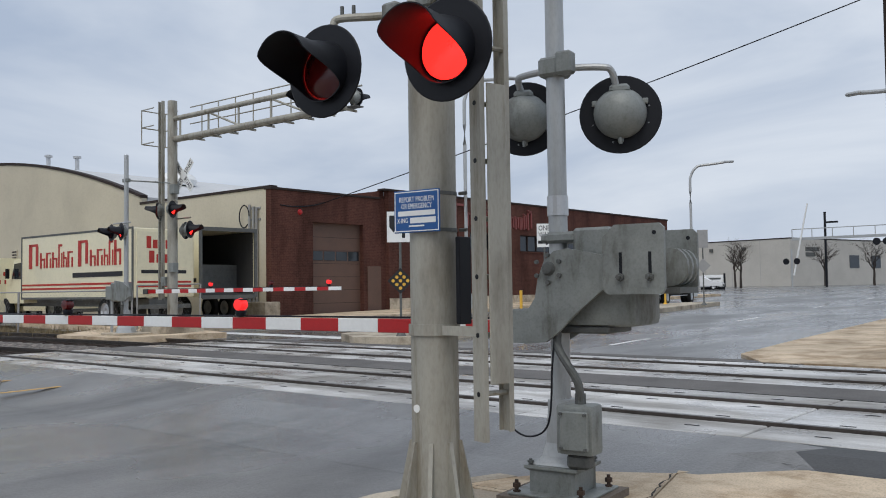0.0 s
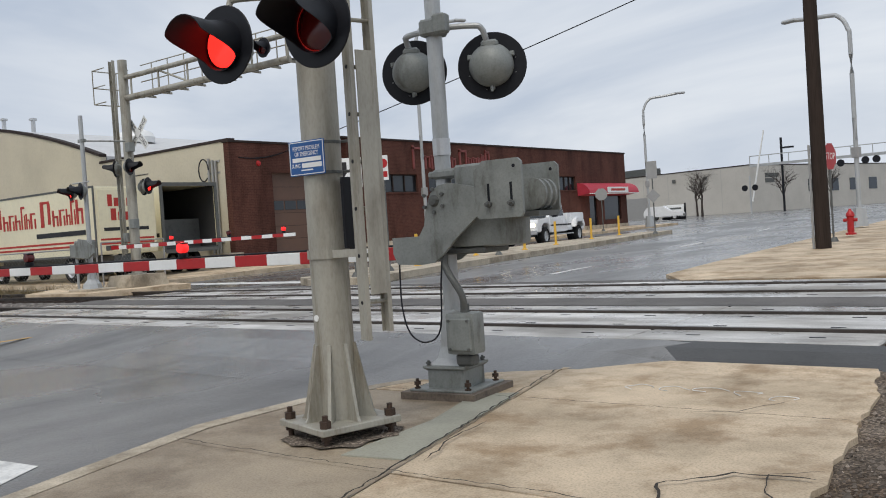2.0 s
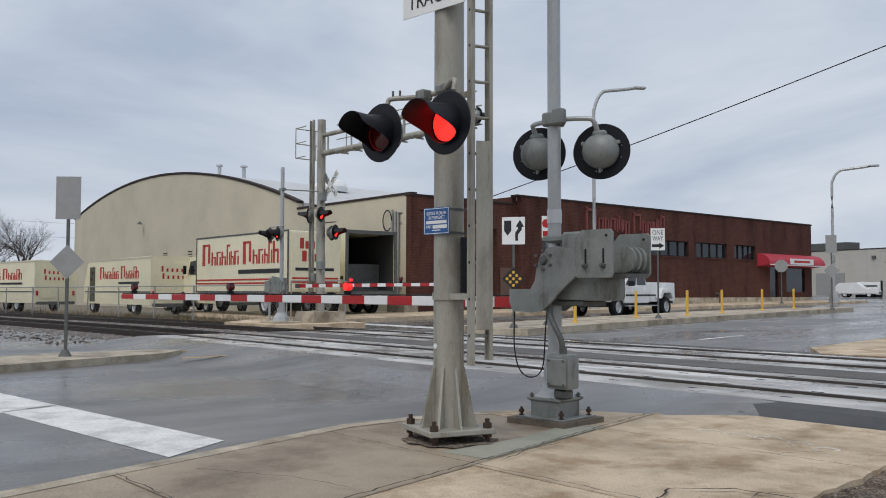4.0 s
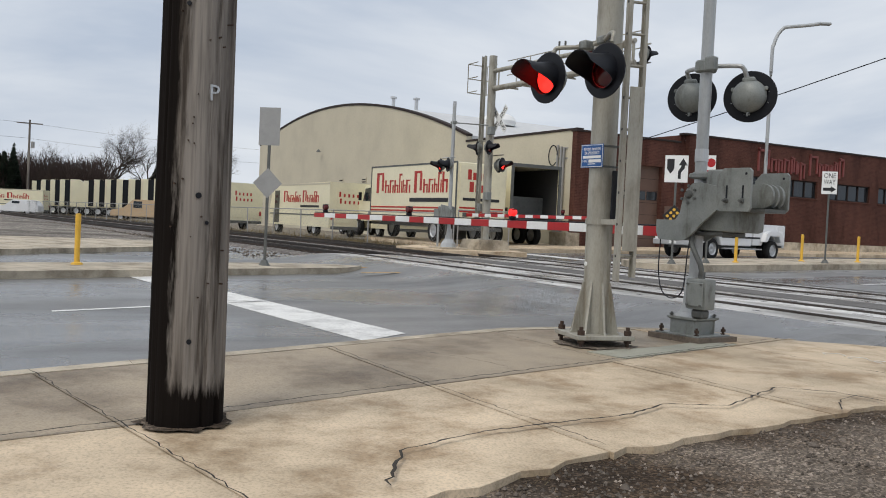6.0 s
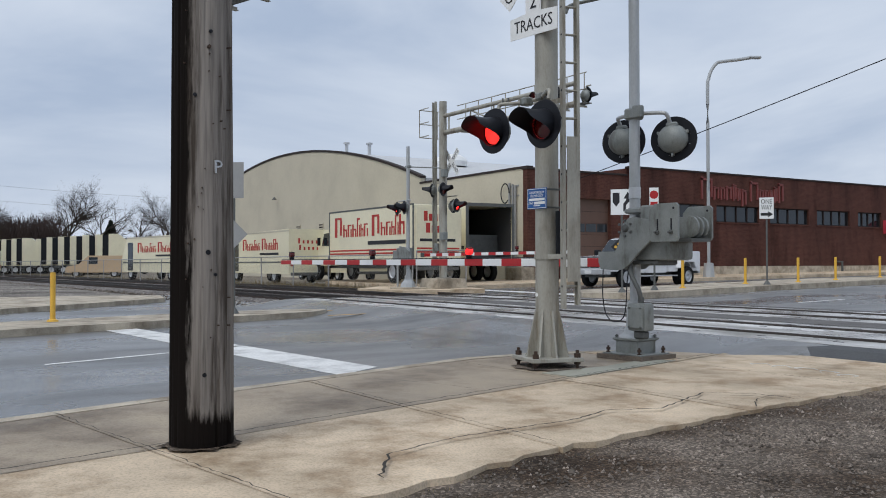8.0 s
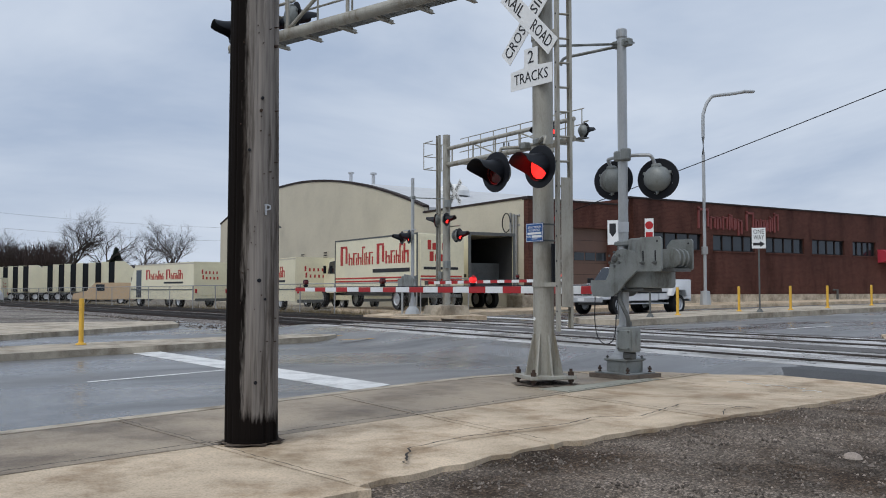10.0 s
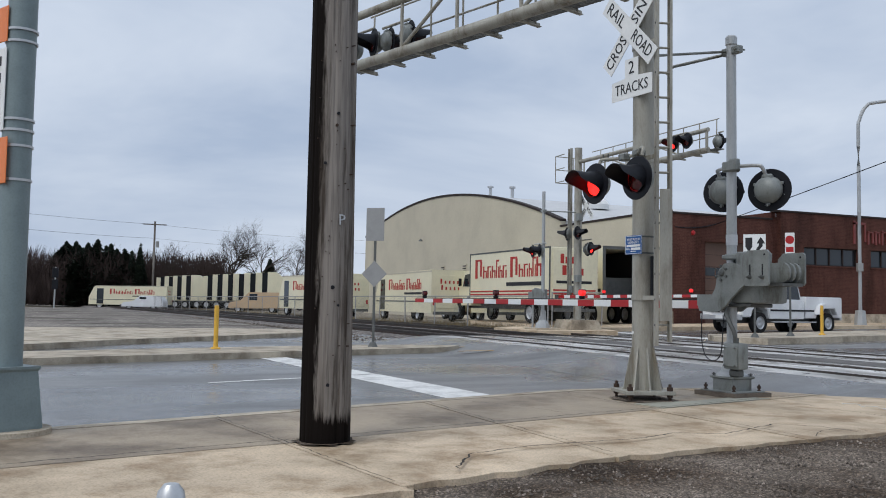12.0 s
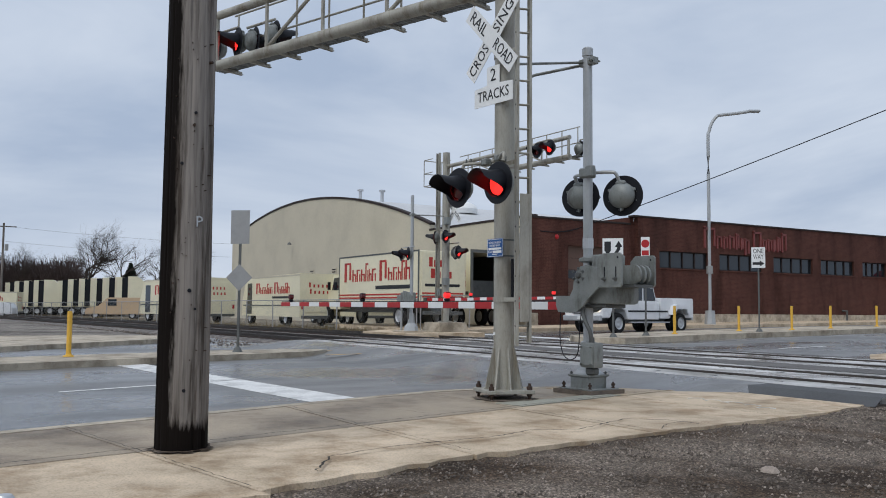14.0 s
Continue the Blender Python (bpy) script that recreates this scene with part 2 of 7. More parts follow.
def pole_wood():
    """Grey weathered wood with a near-black flank that runs ragged along the pole."""
    m = WOOD.copy()
    m.name = "weathered_pole_wood_with_tar"
    nt = m.node_tree
    L = nt.links.new
    b = nt.nodes["Principled BSDF"]
    base = b.inputs["Base Color"].links[0].from_socket
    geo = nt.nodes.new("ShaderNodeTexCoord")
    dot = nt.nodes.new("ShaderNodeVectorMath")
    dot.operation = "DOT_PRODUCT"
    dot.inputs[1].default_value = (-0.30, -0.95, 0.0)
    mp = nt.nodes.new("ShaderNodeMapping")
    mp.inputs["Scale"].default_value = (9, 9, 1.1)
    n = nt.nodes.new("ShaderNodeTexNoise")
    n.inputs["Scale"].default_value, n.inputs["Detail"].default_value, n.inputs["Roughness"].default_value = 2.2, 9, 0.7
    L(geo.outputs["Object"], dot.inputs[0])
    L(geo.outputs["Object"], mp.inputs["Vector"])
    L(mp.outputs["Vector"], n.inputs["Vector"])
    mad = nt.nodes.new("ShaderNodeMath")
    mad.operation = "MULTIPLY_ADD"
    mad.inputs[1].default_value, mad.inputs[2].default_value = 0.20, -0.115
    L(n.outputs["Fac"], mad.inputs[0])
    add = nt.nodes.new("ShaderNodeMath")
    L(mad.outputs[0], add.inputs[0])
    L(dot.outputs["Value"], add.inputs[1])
    # ragged near-black foot, fading upwards
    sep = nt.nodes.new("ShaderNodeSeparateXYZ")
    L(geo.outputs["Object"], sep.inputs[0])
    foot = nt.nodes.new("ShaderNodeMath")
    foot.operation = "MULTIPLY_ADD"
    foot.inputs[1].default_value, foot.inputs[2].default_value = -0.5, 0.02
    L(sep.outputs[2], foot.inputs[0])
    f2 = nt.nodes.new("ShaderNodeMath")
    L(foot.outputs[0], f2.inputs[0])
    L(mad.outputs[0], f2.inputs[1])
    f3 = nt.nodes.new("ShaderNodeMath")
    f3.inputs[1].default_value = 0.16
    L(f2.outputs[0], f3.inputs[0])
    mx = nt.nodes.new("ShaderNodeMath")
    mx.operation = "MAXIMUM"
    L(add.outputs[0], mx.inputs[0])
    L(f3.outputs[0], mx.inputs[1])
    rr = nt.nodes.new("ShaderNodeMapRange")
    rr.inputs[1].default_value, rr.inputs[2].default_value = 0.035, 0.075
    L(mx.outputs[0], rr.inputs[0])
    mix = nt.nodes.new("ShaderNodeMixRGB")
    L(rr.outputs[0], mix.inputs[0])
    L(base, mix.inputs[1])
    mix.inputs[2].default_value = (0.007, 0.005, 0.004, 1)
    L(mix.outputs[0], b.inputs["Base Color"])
    return m


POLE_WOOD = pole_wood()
WOOD_DARK = material("dark_creosote_wood", (0.04, 0.029, 0.024), 0.85, spec=0.15, vary=0.4, scale=5.0, fine=45, bump=0.5, stretch=(1, 1, 0.06))
WHITE = material("white_car_paint", (0.78, 0.79, 0.80), 0.25, vary=0.04, scale=1, fine=6, bump=0.0, coat=0.6)
SIGN_WHITE = material("sign_white_sheeting", (0.80, 0.81, 0.80), 0.4, vary=0.06, scale=3, fine=30, bump=0.0)
SIGN_BLUE = material("sign_blue_sheeting", (0.012, 0.09, 0.30), 0.4, vary=0.08, scale=6, fine=40, bump=0.0)
SIGN_RED = material("reflective_red_sheeting", (0.42, 0.012, 0.014), 0.4, vary=0.1, scale=6, fine=40, bump=0.0)
SIGN_ORANGE = material("orange_sheeting", (0.80, 0.22, 0.06), 0.45, vary=0.05, scale=4, fine=40, bump=0.0)
SIGN_BACK = material("aluminium_sign_back", (0.34, 0.34, 0.335), 0.5, metal=0.3, vary=0.1, scale=5, fine=50, bump=0.02)
INK = material("black_lettering", (0.012, 0.012, 0.014), 0.5, vary=0.05, scale=5, fine=20, bump=0.0)
TEXT_RED = material("red_lettering", (0.45, 0.03, 0.02), 0.5, vary=0.1, scale=4, fine=20, bump=0.0)
FADED_RED = material("faded_red_letter_face", (0.22, 0.055, 0.05), 0.6, vary=0.15, scale=4, fine=20, bump=0.0)
YELLOW = material("yellow_post_plastic", (0.72, 0.42, 0.05), 0.55, vary=0.12, scale=6, fine=40, bump=0.03)
GLASS = glass("dark_window_glass")
LENS = glass("dark_red_lens", (0.09, 0.004, 0.004), 0.2)
LIT = material("lit_red_lens", (0.5, 0.01, 0.01), 0.3, vary=0.05, bump=0.0, emit=(1.0, 0.02, 0.015), strength=2.2)
ARM_LIT = material("lit_arm_lamp", (0.5, 0.01, 0.01), 0.3, vary=0.05, bump=0.0, emit=(1.0, 0.03, 0.03), strength=0.8)
HEADLIGHT = material("lit_headlight", (0.9, 0.85, 0.7), 0.2, vary=0.02, bump=0.0, emit=(1.0, 0.85, 0.6), strength=4.0)
ALU = material("bare_aluminium", (0.55, 0.56, 0.57), 0.4, metal=0.7, vary=0.1, scale=4, fine=50, bump=0.03)
INSIDE = material("dark_cargo_hold", (0.05, 0.05, 0.05), 0.8, vary=0.2, scale=2, fine=20, bump=0.05)


# ---- mesh helpers ----
def mesh_of(bm, name, mat, smooth=False):
    me = bpy.data.meshes.new(name)
    bmesh.ops.recalc_face_normals(bm, faces=bm.faces)
    bm.to_mesh(me)
    bm.free()
    for m in (mat if isinstance(mat, (list, tuple)) else [mat]):
        me.materials.append(m)
    if smooth:
        me.shade_smooth()
        me.set_sharp_from_angle(angle=radians(35))
    return me


def part(name, bm, mat, parent=None, label="", smooth=False, m=None):
    ob = new(name, mesh_of(bm, name, mat, smooth))
    if parent:
        ob.parent = parent
    if m is not None:
        ob.matrix_basis = m
    if label:
        ob["label"] = label
    return ob


def thing(name, label, category, m=None, group="", kind=""):
    """An Empty at the base of a thing, which its parts hang from."""
    ob = new(name)
    ob.empty_display_size = 0.1
    if m is not None:
        ob.matrix_basis = m
    return tagged(ob, label, category, group, kind)


def bx(bm, x0, y0, z0, x1, y1, z1, bevel=0.0, seg=1, m=None):
    """Adds a box between two corners to bm."""
    r = bmesh.ops.create_cube(bm, size=1)
    vs = r["verts"]
    bmesh.ops.scale(bm, verts=vs, vec=(x1 - x0, y1 - y0, z1 - z0))
    bmesh.ops.translate(bm, verts=vs, vec=((x0 + x1) / 2, (y0 + y1) / 2, (z0 + z1) / 2))
    if bevel:
        es = list({e for v in vs for e in v.link_edges})
        g = bmesh.ops.bevel(bm, geom=es, offset=bevel, segments=seg, affect="EDGES", profile=0.6)
        vs = list({v for f in g["faces"] for v in f.verts} | {v for v in vs if v.is_valid})
    if m is not None:
        bmesh.ops.transform(bm, matrix=m, verts=vs)
    return bm


def box(*a, **k):
    return bx(bmesh.new(), *a, **k)


def rod(bm, a, b, r, r2=None, seg=12, caps=True):
    """Adds a round bar from a to b to bm."""
    a, b = Vector(a), Vector(b)
    d = b - a
    m = Matrix.Translation((a + b) / 2) @ d.to_track_quat("Z", "Y").to_matrix().to_4x4()
    bmesh.ops.create_cone(bm, cap_ends=caps, segments=seg, radius1=r, radius2=r if r2 is None else r2, depth=d.length, matrix=m)
    return bm


def lathe(bm, profile, seg=24, m=None):
    """Adds a turned body about z to bm: profile is (radius, height) from end to end."""
    rings = []
    for r, z in profile:
        if r < 1e-6:
            rings.append([bm.verts.new((0, 0, z))])
        else:
            rings.append([bm.verts.new((r * math.cos(2 * math.pi * i / seg), r * math.sin(2 * math.pi * i / seg), z)) for i in range(seg)])
    for p, q in zip(rings, rings[1:]):
        for i in range(seg):
            j = (i + 1) % seg
            if len(p) == 1 and len(q) == 1:
                continue
            if len(p) == 1:
                bm.faces.new((p[0], q[j], q[i]))
            elif len(q) == 1:
                bm.faces.new((p[i], p[j], q[0]))
            else:
                bm.faces.new((p[i], p[j], q[j], q[i]))
    if m is not None:
        bmesh.ops.transform(bm, matrix=m, verts=[v for r in rings for v in r])
    return bm


def prism(bm, outline, z0, z1, m=None):
    """Adds an upright prism over an outline of (x, y) to bm."""
    lo = [bm.verts.new((x, y, z0)) for x, y in outline]
    hi = [bm.verts.new((x, y, z1)) for x, y in outline]
    bm.faces.new(lo[::-1])
    bm.faces.new(hi)
    for i in range(len(lo)):
        j = (i + 1) % len(lo)
        bm.faces.new((lo[i], lo[j], hi[j], hi[i]))
    if m is not None:
        bmesh.ops.transform(bm, matrix=m, verts=lo + hi)
    return bm


def tube(bm, pts, r, seg=8):
    """Adds a bent round tube through pts to bm."""
    pts = [Vector(p) for p in pts]
    rings = []
    for i, p in enumerate(pts):
        d = (pts[min(i + 1, len(pts) - 1)] - pts[max(i - 1, 0)]).normalized()
        q = d.to_track_quat("Z", "Y")
        rings.append([bm.verts.new(p + q @ Vector((r * math.cos(2 * math.pi * k / seg), r * math.sin(2 * math.pi * k / seg), 0))) for k in range(seg)])
    for p, q in zip(rings, rings[1:]):
        for k in range(seg):
            bm.faces.new((p[k], p[(k + 1) % seg], q[(k + 1) % seg], q[k]))
    bm.faces.new(rings[0][::-1])
    bm.faces.new(rings[-1])
    return bm


def curve_pts(ctrl, n=16):
    """Points of a smooth curve through the control points."""
    c = [Vector(p) for p in ctrl]
    c = [c[0] * 2 - c[1]] + c + [c[-1] * 2 - c[-2]]
    out = []
    for i in range(1, len(c) - 2):
        for k in range(n):
            t = k / n
            a, b, d, e = c[i - 1], c[i], c[i + 1], c[i + 2]
            out.append(0.5 * ((2 * b) + (d - a) * t + (2 * a - 5 * b + 4 * d - e) * t * t + (3 * b - a - 3 * d + e) * t ** 3))
    out.append(c[-2])
    return out


def words(name, text, size, mat, parent, m, depth=0.002, label="", width=None):
    """Letters of the built-in font as a mesh part, centred in the xy plane of m."""
    cu = bpy.data.curves.new(name, "FONT")
    cu.body, cu.size, cu.align_x, cu.align_y, cu.extrude, cu.resolution_u = text, size, "CENTER", "CENTER", depth, 2
    tmp = bpy.data.objects.new("tmp_text", cu)
    scene.collection.objects.link(tmp)
    me = bpy.data.meshes.new_from_object(tmp.evaluated_get(bpy.context.evaluated_depsgraph_get()))
    bpy.data.objects.remove(tmp)
    if width:
        w = max(v.co.x for v in me.vertices) - min(v.co.x for v in me.vertices)
        for v in me.vertices:
            v.co.x *= width / w
    me.materials.clear()
    me.materials.append(mat)
    ob = new(name, me)
    ob.parent, ob.matrix_basis = parent, m
    if label:
        ob["label"] = label
    return ob


def facing(x, y, z, yaw=0.0):
    """A pose whose xy plane stands upright and looks along -y, then turned by yaw degrees about z."""
    return pose(x, y, z, 90, 0, yaw)


# ---- levels of the ground ----
LEVELS = [(-400, -0.1), (-30, -0.02), (7.0, 0.0), (9.0, 0.03), (13.0, 0.1), (20.0, 0.2), (62.0, 0.62), (130.0, 1.0), (400.0, 1.3), (2500.0, 1.5)]


def level(y):
    for (a, za), (b, zb) in zip(LEVELS, LEVELS[1:]):
        if y <= b:
            return za + (zb - za) * (max(y, a) - a) / (b - a)
    return LEVELS[-1][1]


def slab(bm, outline, top, deep, cell=3.0):
    """Adds a slab that follows the ground: an outline of (x, y), its top above the level, and its thickness. Long sides are split."""
    pts = []
    for (x0, y0), (x1, y1) in zip(outline, outline[1:] + outline[:1]):
        n = max(1, int(math.hypot(x1 - x0, y1 - y0) / cell))
        pts += [(x0 + (x1 - x0) * i / n, y0 + (y1 - y0) * i / n) for i in range(n)]
    hi = [bm.verts.new((x, y, level(y) + top)) for x, y in pts]
    lo = [bm.verts.new((x, y, level(y) + top - deep)) for x, y in pts]
    f = bm.faces.new(hi)
    for i in range(len(hi)):
        j = (i + 1) % len(hi)
        bm.faces.new((hi[i], lo[i], lo[j], hi[j]))
    bmesh.ops.triangulate(bm, faces=[f], ngon_method="BEAUTY")
    return bm


# ---- ground, roads and tracks ----
def ground_sheet():
    xs = [-2500, -900, -400, -200, -120, -80, -60, -45, -35, -28, -22, -16, -10, -5, 0, 3, 6, 9, 12, 16, 22, 40, 80, 200, 600, 2500]
    ys = [-2500, -600, -200, -80, -40, -25, -15, -9, -5, -2, 1, 4, 7, 9, 11, 13, 16, 20, 26, 34, 44, 62, 90, 130, 220, 400, 900, 2500]
    bm = bmesh.new()
    g = [[bm.verts.new((x, y, level(y) - 0.19)) for x in xs] for y in ys]
    for a, b in zip(g, g[1:]):
        for i in range(len(xs) - 1):
            bm.faces.new((a[i], a[i + 1], b[i + 1], b[i]))
    return tagged(part("ground", bm, GROUND), "bare soil with dead winter grass", "ground", kind="structure")


ground_sheet()


def near_kerb_x(y):
    return -2.06 - 0.31 * y


def far_kerb_x(y):
    return -5.35 - 0.06 * (y - 15.6)


def road_strip(name, rows, top, mat, label):
    """A sheet between a left and a right edge, given as rows of y, x_left, x_right, that follows the ground."""
    bm = bmesh.new()
    vs = [(bm.verts.new((xl, y, level(y) + top)), bm.verts.new((xr, y, level(y) + top))) for y, xl, xr in rows]
    for (a, b), (c, d) in zip(vs, vs[1:]):
        bm.faces.new((a, b, d, c))
    return tagged(part(name, bm, mat), label, "road", kind="structure")


KD = -0.08
road_strip("road_near", [(-60, -40, 16.5), (-30, -40, 7.2), (-15, -40, near_kerb_x(-15)), (-6, -40, near_kerb_x(-6)), (0, -40, near_kerb_x(0)), (4, -40, near_kerb_x(4)),
                         (6.2, -32, -2.4), (7.3, -30, 0.6), (8.6, -29, 0.45)], KD, ASPHALT, "damp grey asphalt street before the tracks")
road_strip("road_far", [(15.9, -26, -4.4), (18, -40, far_kerb_x(18)), (20, -40, far_kerb_x(20)), (30, -28, far_kerb_x(30)), (44, -28, far_kerb_x(44)),
                        (62, -60, far_kerb_x(62)), (90, -60, far_kerb_x(90)), (130, -60, far_kerb_x(130) + 2), (220, -60, 0), (400, -60, 6), (900, -60, 40)], KD + 0.02, ASPHALT,
           "damp grey asphalt street beyond the tracks")


# railway: two tracks along x that bend slightly beyond the street, on ballast, with concrete panels across the street
def bend(x):
    """Sideways shift of the tracks at x."""
    d = max(0.0, -19.0 - x)
    return -0.095 * d * d / (d + 8.0)


def sweep(bm, section, xs, y, z):
    """Adds a bar of a (y, z) section that follows the tracks over the stations xs."""
    rings = [[bm.verts.new((x, y + bend(x) + dy, z + dz)) for dy, dz in section] for x in xs]
    n = len(section)
    for p, q in zip(rings, rings[1:]):
        for k in range(n):
            bm.faces.new((p[k], p[(k + 1) % n], q[(k + 1) % n], q[k]))
    bm.faces.new(rings[0])
    bm.faces.new(rings[-1][::-1])


WEST = [-19.0 - 3 * k for k in range(20)] + [-90, -120, -160, -220, -300, -420]


def tracks():
    zt = level(11) + 0.02
    rail_shape = [(-0.07, -0.11), (0.07, -0.11), (0.07, -0.095), (0.01, -0.085), (0.01, 0.0), (0.036, 0.005), (0.036, 0.045), (-0.036, 0.045), (-0.036, 0.005), (-0.01, 0.0), (-0.01, -0.085), (-0.07, -0.095)]
    for y in (10.05, 14.15):
        bed = thing("track_bed", "railway track on grey ballast with worn steel rails", "railway track", kind="structure")
        bm = bmesh.new()
        sec = [(-2.0, -0.3), (2.0, -0.3), (1.45, -0.05), (-1.45, -0.05)]
        sweep(bm, sec, WEST, y, zt)
        sweep(bm, sec, [0.45, 30, 300], y, zt)
        part("ballast", bm, BALLAST, bed)
        for s in (-0.7175, 0.7175):
            bm = bmesh.new()
            sweep(bm, rail_shape, [300, 0.4, -18.9] + WEST, y + s, zt + 0.02)
            part("rail", bm, RAIL, bed)
        tie = mesh_of(box(-0.11, -1.3, -0.17, 0.11, 1.3, -0.06, 0.01), "sleeper", WOOD_DARK)
        for x0, x1 in ((-95, -19.4), (0.8, 22)):
            for i in range(int((x1 - x0) / 0.55)):
                o = new("sleeper", tie)
                x = x0 + 0.55 * i
                o.parent, o.location = bed, (x, y + bend(x), zt + 0.03)
        for a, b in ((-1.50, -0.768), (-0.667, 0.667), (0.768, 1.50)):
            nx = 8
            w = 19.0 / nx
            bm = box(0.012, a, -0.2, w - 0.012, b, 0.0, 0.012)
            me = mesh_of(bm, "crossing_panel", PANEL)
            for i in range(nx):
                o = new("crossing_panel", me)
                o.parent, o.location = bed, (-18.75 + i * w, y, zt + 0.035)
            # lifting sockets
            sock = mesh_of(box(-0.07, -0.012, 0.0, 0.07, 0.012, 0.004), "panel_socket", BLACK)
            for i in range(nx):
                for u in (0.25, 0.75):
                    for dy in ((a + b) / 2,) if b - a < 0.8 else (a + 0.25, b - 0.25):
                        o = new("panel_socket", sock)
                        o.parent, o.location = bed, (-18.75 + (i + u) * w, y + dy, zt + 0.036)
        # sloped guards at the panel ends
        for dy in (-1.1, 0.0, 1.1):
            bm = bmesh.new()
            hw = 0.6 if dy == 0 else 0.3
            bm2 = [bm.verts.new(p) for p in ((0.27, y + dy - hw, zt + 0.03), (0.27, y + dy + hw, zt + 0.03), (0.75, y + dy + hw * 0.7, zt - 0.18), (0.75, y + dy - hw * 0.7, zt - 0.18))]
            low = [bm.verts.new(v.co + Vector((0, 0, -0.06))) for v in bm2]
            bm.faces.new(bm2)
            bm.faces.new(low[::-1])
            for k in range(4):
                bm.faces.new((bm2[k], low[k], low[(k + 1) % 4], bm2[(k + 1) % 4]))
            part("end_guard", bm, RUST, bed, "rusty sloped steel end guard")
    bm = bmesh.new()
    ramp = bmesh.new()
    for y0, y1, z0, z1 in ((6.4, 7.2, -0.078, -0.03), (7.2, 8.0, -0.03, 0.075), (8.0, 8.545, 0.075, 0.118)):
        ramp.faces.new([ramp.verts.new(p) for p in ((-18.9, y0, z0), (-2.0, y0, z0), (-2.0, y1, z1), (-18.9, y1, z1))])
        # warped edge down to the dark patch beside the sidewalk
        side = {6.4: -0.10, 7.2: -0.10, 8.0: -0.008, 8.545: 0.114}
        ramp.faces.new([ramp.verts.new(p) for p in ((-2.0, y0, z0), (-1.3, y0, side[y0]), (-1.3, y1, side[y1]), (-2.0, y1, z1))])
    tagged(part("road_ramp", ramp, ASPHALT), "asphalt that rises to the rails", "road", kind="structure")
    for y0, y1, z0, z1 in ((7.6, 8.03, -0.10, 0.0), (8.03, 8.3, 0.0, 0.09), (8.3, 8.545, 0.09, 0.116)):
        bm.faces.new([bm.verts.new(p) for p in ((-2.0, y0, z0), (0.5, y0, z0), (0.42, y1, z1), (-2.0, y1, z1))])
    tagged(part("road_patch", bm, ASPHALT_DARK), "dark asphalt patch between the sidewalk and the rails", "road", kind="structure")
    bm = bmesh.new()
    for rows in (((11.555, 0.06), (12.1, 0.05), (12.645, 0.06)), ((15.655, 0.06), (16.0, 0.06), (16.6, level(16.6) - 0.1 - KD * 0 - 0.03))):
        vs = [(bm.verts.new((-18.9, y, level(11) + z)), bm.verts.new((0.42 if y < 15 else -3.9, y, level(11) + z))) for y, z in rows]
        for (p, q), (r, s) in zip(vs, vs[1:]):
            bm.faces.new((p, q, s, r))
    tagged(part("road_between_tracks", bm, ASPHALT_MID), "dark asphalt filling beside the rails", "road", kind="structure")


tracks()

# gravel lot where the film was walked
bm = bmesh.new()
G = 0.3
gv = {}
for i in range(-8, 70):
    for j in range(-90, 32):
        x, y = i * G, j * G
        gv[i, j] = bm.verts.new((x, y, level(y) - 0.035 - 0.06 * max(0, min(1, (x - 1.6) / 2)) + 0.035 * noise.noise((x * 0.7, y * 0.7, 0)) + 0.02 * noise.noise((x * 3, y * 3, 4))))
for i in range(-8, 69):
    for j in range(-90, 31):
        if i * G > near_kerb_x(j * G) + 0.1:
            bm.faces.new((gv[i, j], gv[i + 1, j], gv[i + 1, j + 1], gv[i, j + 1]))
for v in [v for v in bm.verts if not v.link_faces]:
    bm.verts.remove(v)
bm.faces.ensure_lookup_table()
tagged(part("gravel_lot", bm, GRAVEL, smooth=True), "dark wet gravel lot with scattered stones", "ground", kind="structure")

# near sidewalk
SIDE_R = [(9.5, -24), (4.8, -9), (3.1, -4), (2.2, -1.5), (1.75, 0.0), (1.3, 1.7), (1.05, 3.8), (0.92, 5.1), (0.72, 6.9), (0.5, 7.9)]
SIDE_L = [(-1.6, 7.8), (-2.25, 6.95), (-2.75, 6.75), (-3.1, 6.2), (-3.35, 5.2), (near_kerb_x(4.2), 4.2), (near_kerb_x(2), 2), (near_kerb_x(-4), -4), (near_kerb_x(-9), -9), (near_kerb_x(-24), -24)]
bm = slab(bmesh.new(), [(x - 0.12, y) for x, y in SIDE_R] + [(x + 0.08, y) for x, y in SIDE_L], -0.06, 0.2)
sidewalk = tagged(part("pavement", bm, GRAVEL), "damp tan concrete sidewalk slabs with cracks", "pavement", kind="structure")
sidewalk.location = (-0.2, 0.27, 0.0)

bm = slab(bmesh.new(), [(-10.0, -24 * 0 - 3), (-11.0, 0), (-12.36, 4), (-13.3, 6.8), (-13.9, 7.4), (-14.5, 7.0), (-14.6, 5), (-13.2, 0), (-12.2, -3), (-5.0, -24), (-2.6, -24)], 0.05, 0.2)
tagged(part("median_near", bm, KERB), "raised concrete median with rounded kerb", "median", kind="structure")
bm = slab(bmesh.new(), [(-8, -24), (-15.3, -2.5), (-17.7, -0.4), (-20.1, 2.5), (-23.4, 6.1), (-26, 6.6), (-27.0, 4.2), (-27.3, 0), (-27.8, -4), (-24, -24)], 0.05, 0.2)
tagged(part("pavement_far_left", bm, KERB), "pale concrete sidewalk across the street", "pavement", kind="structure")
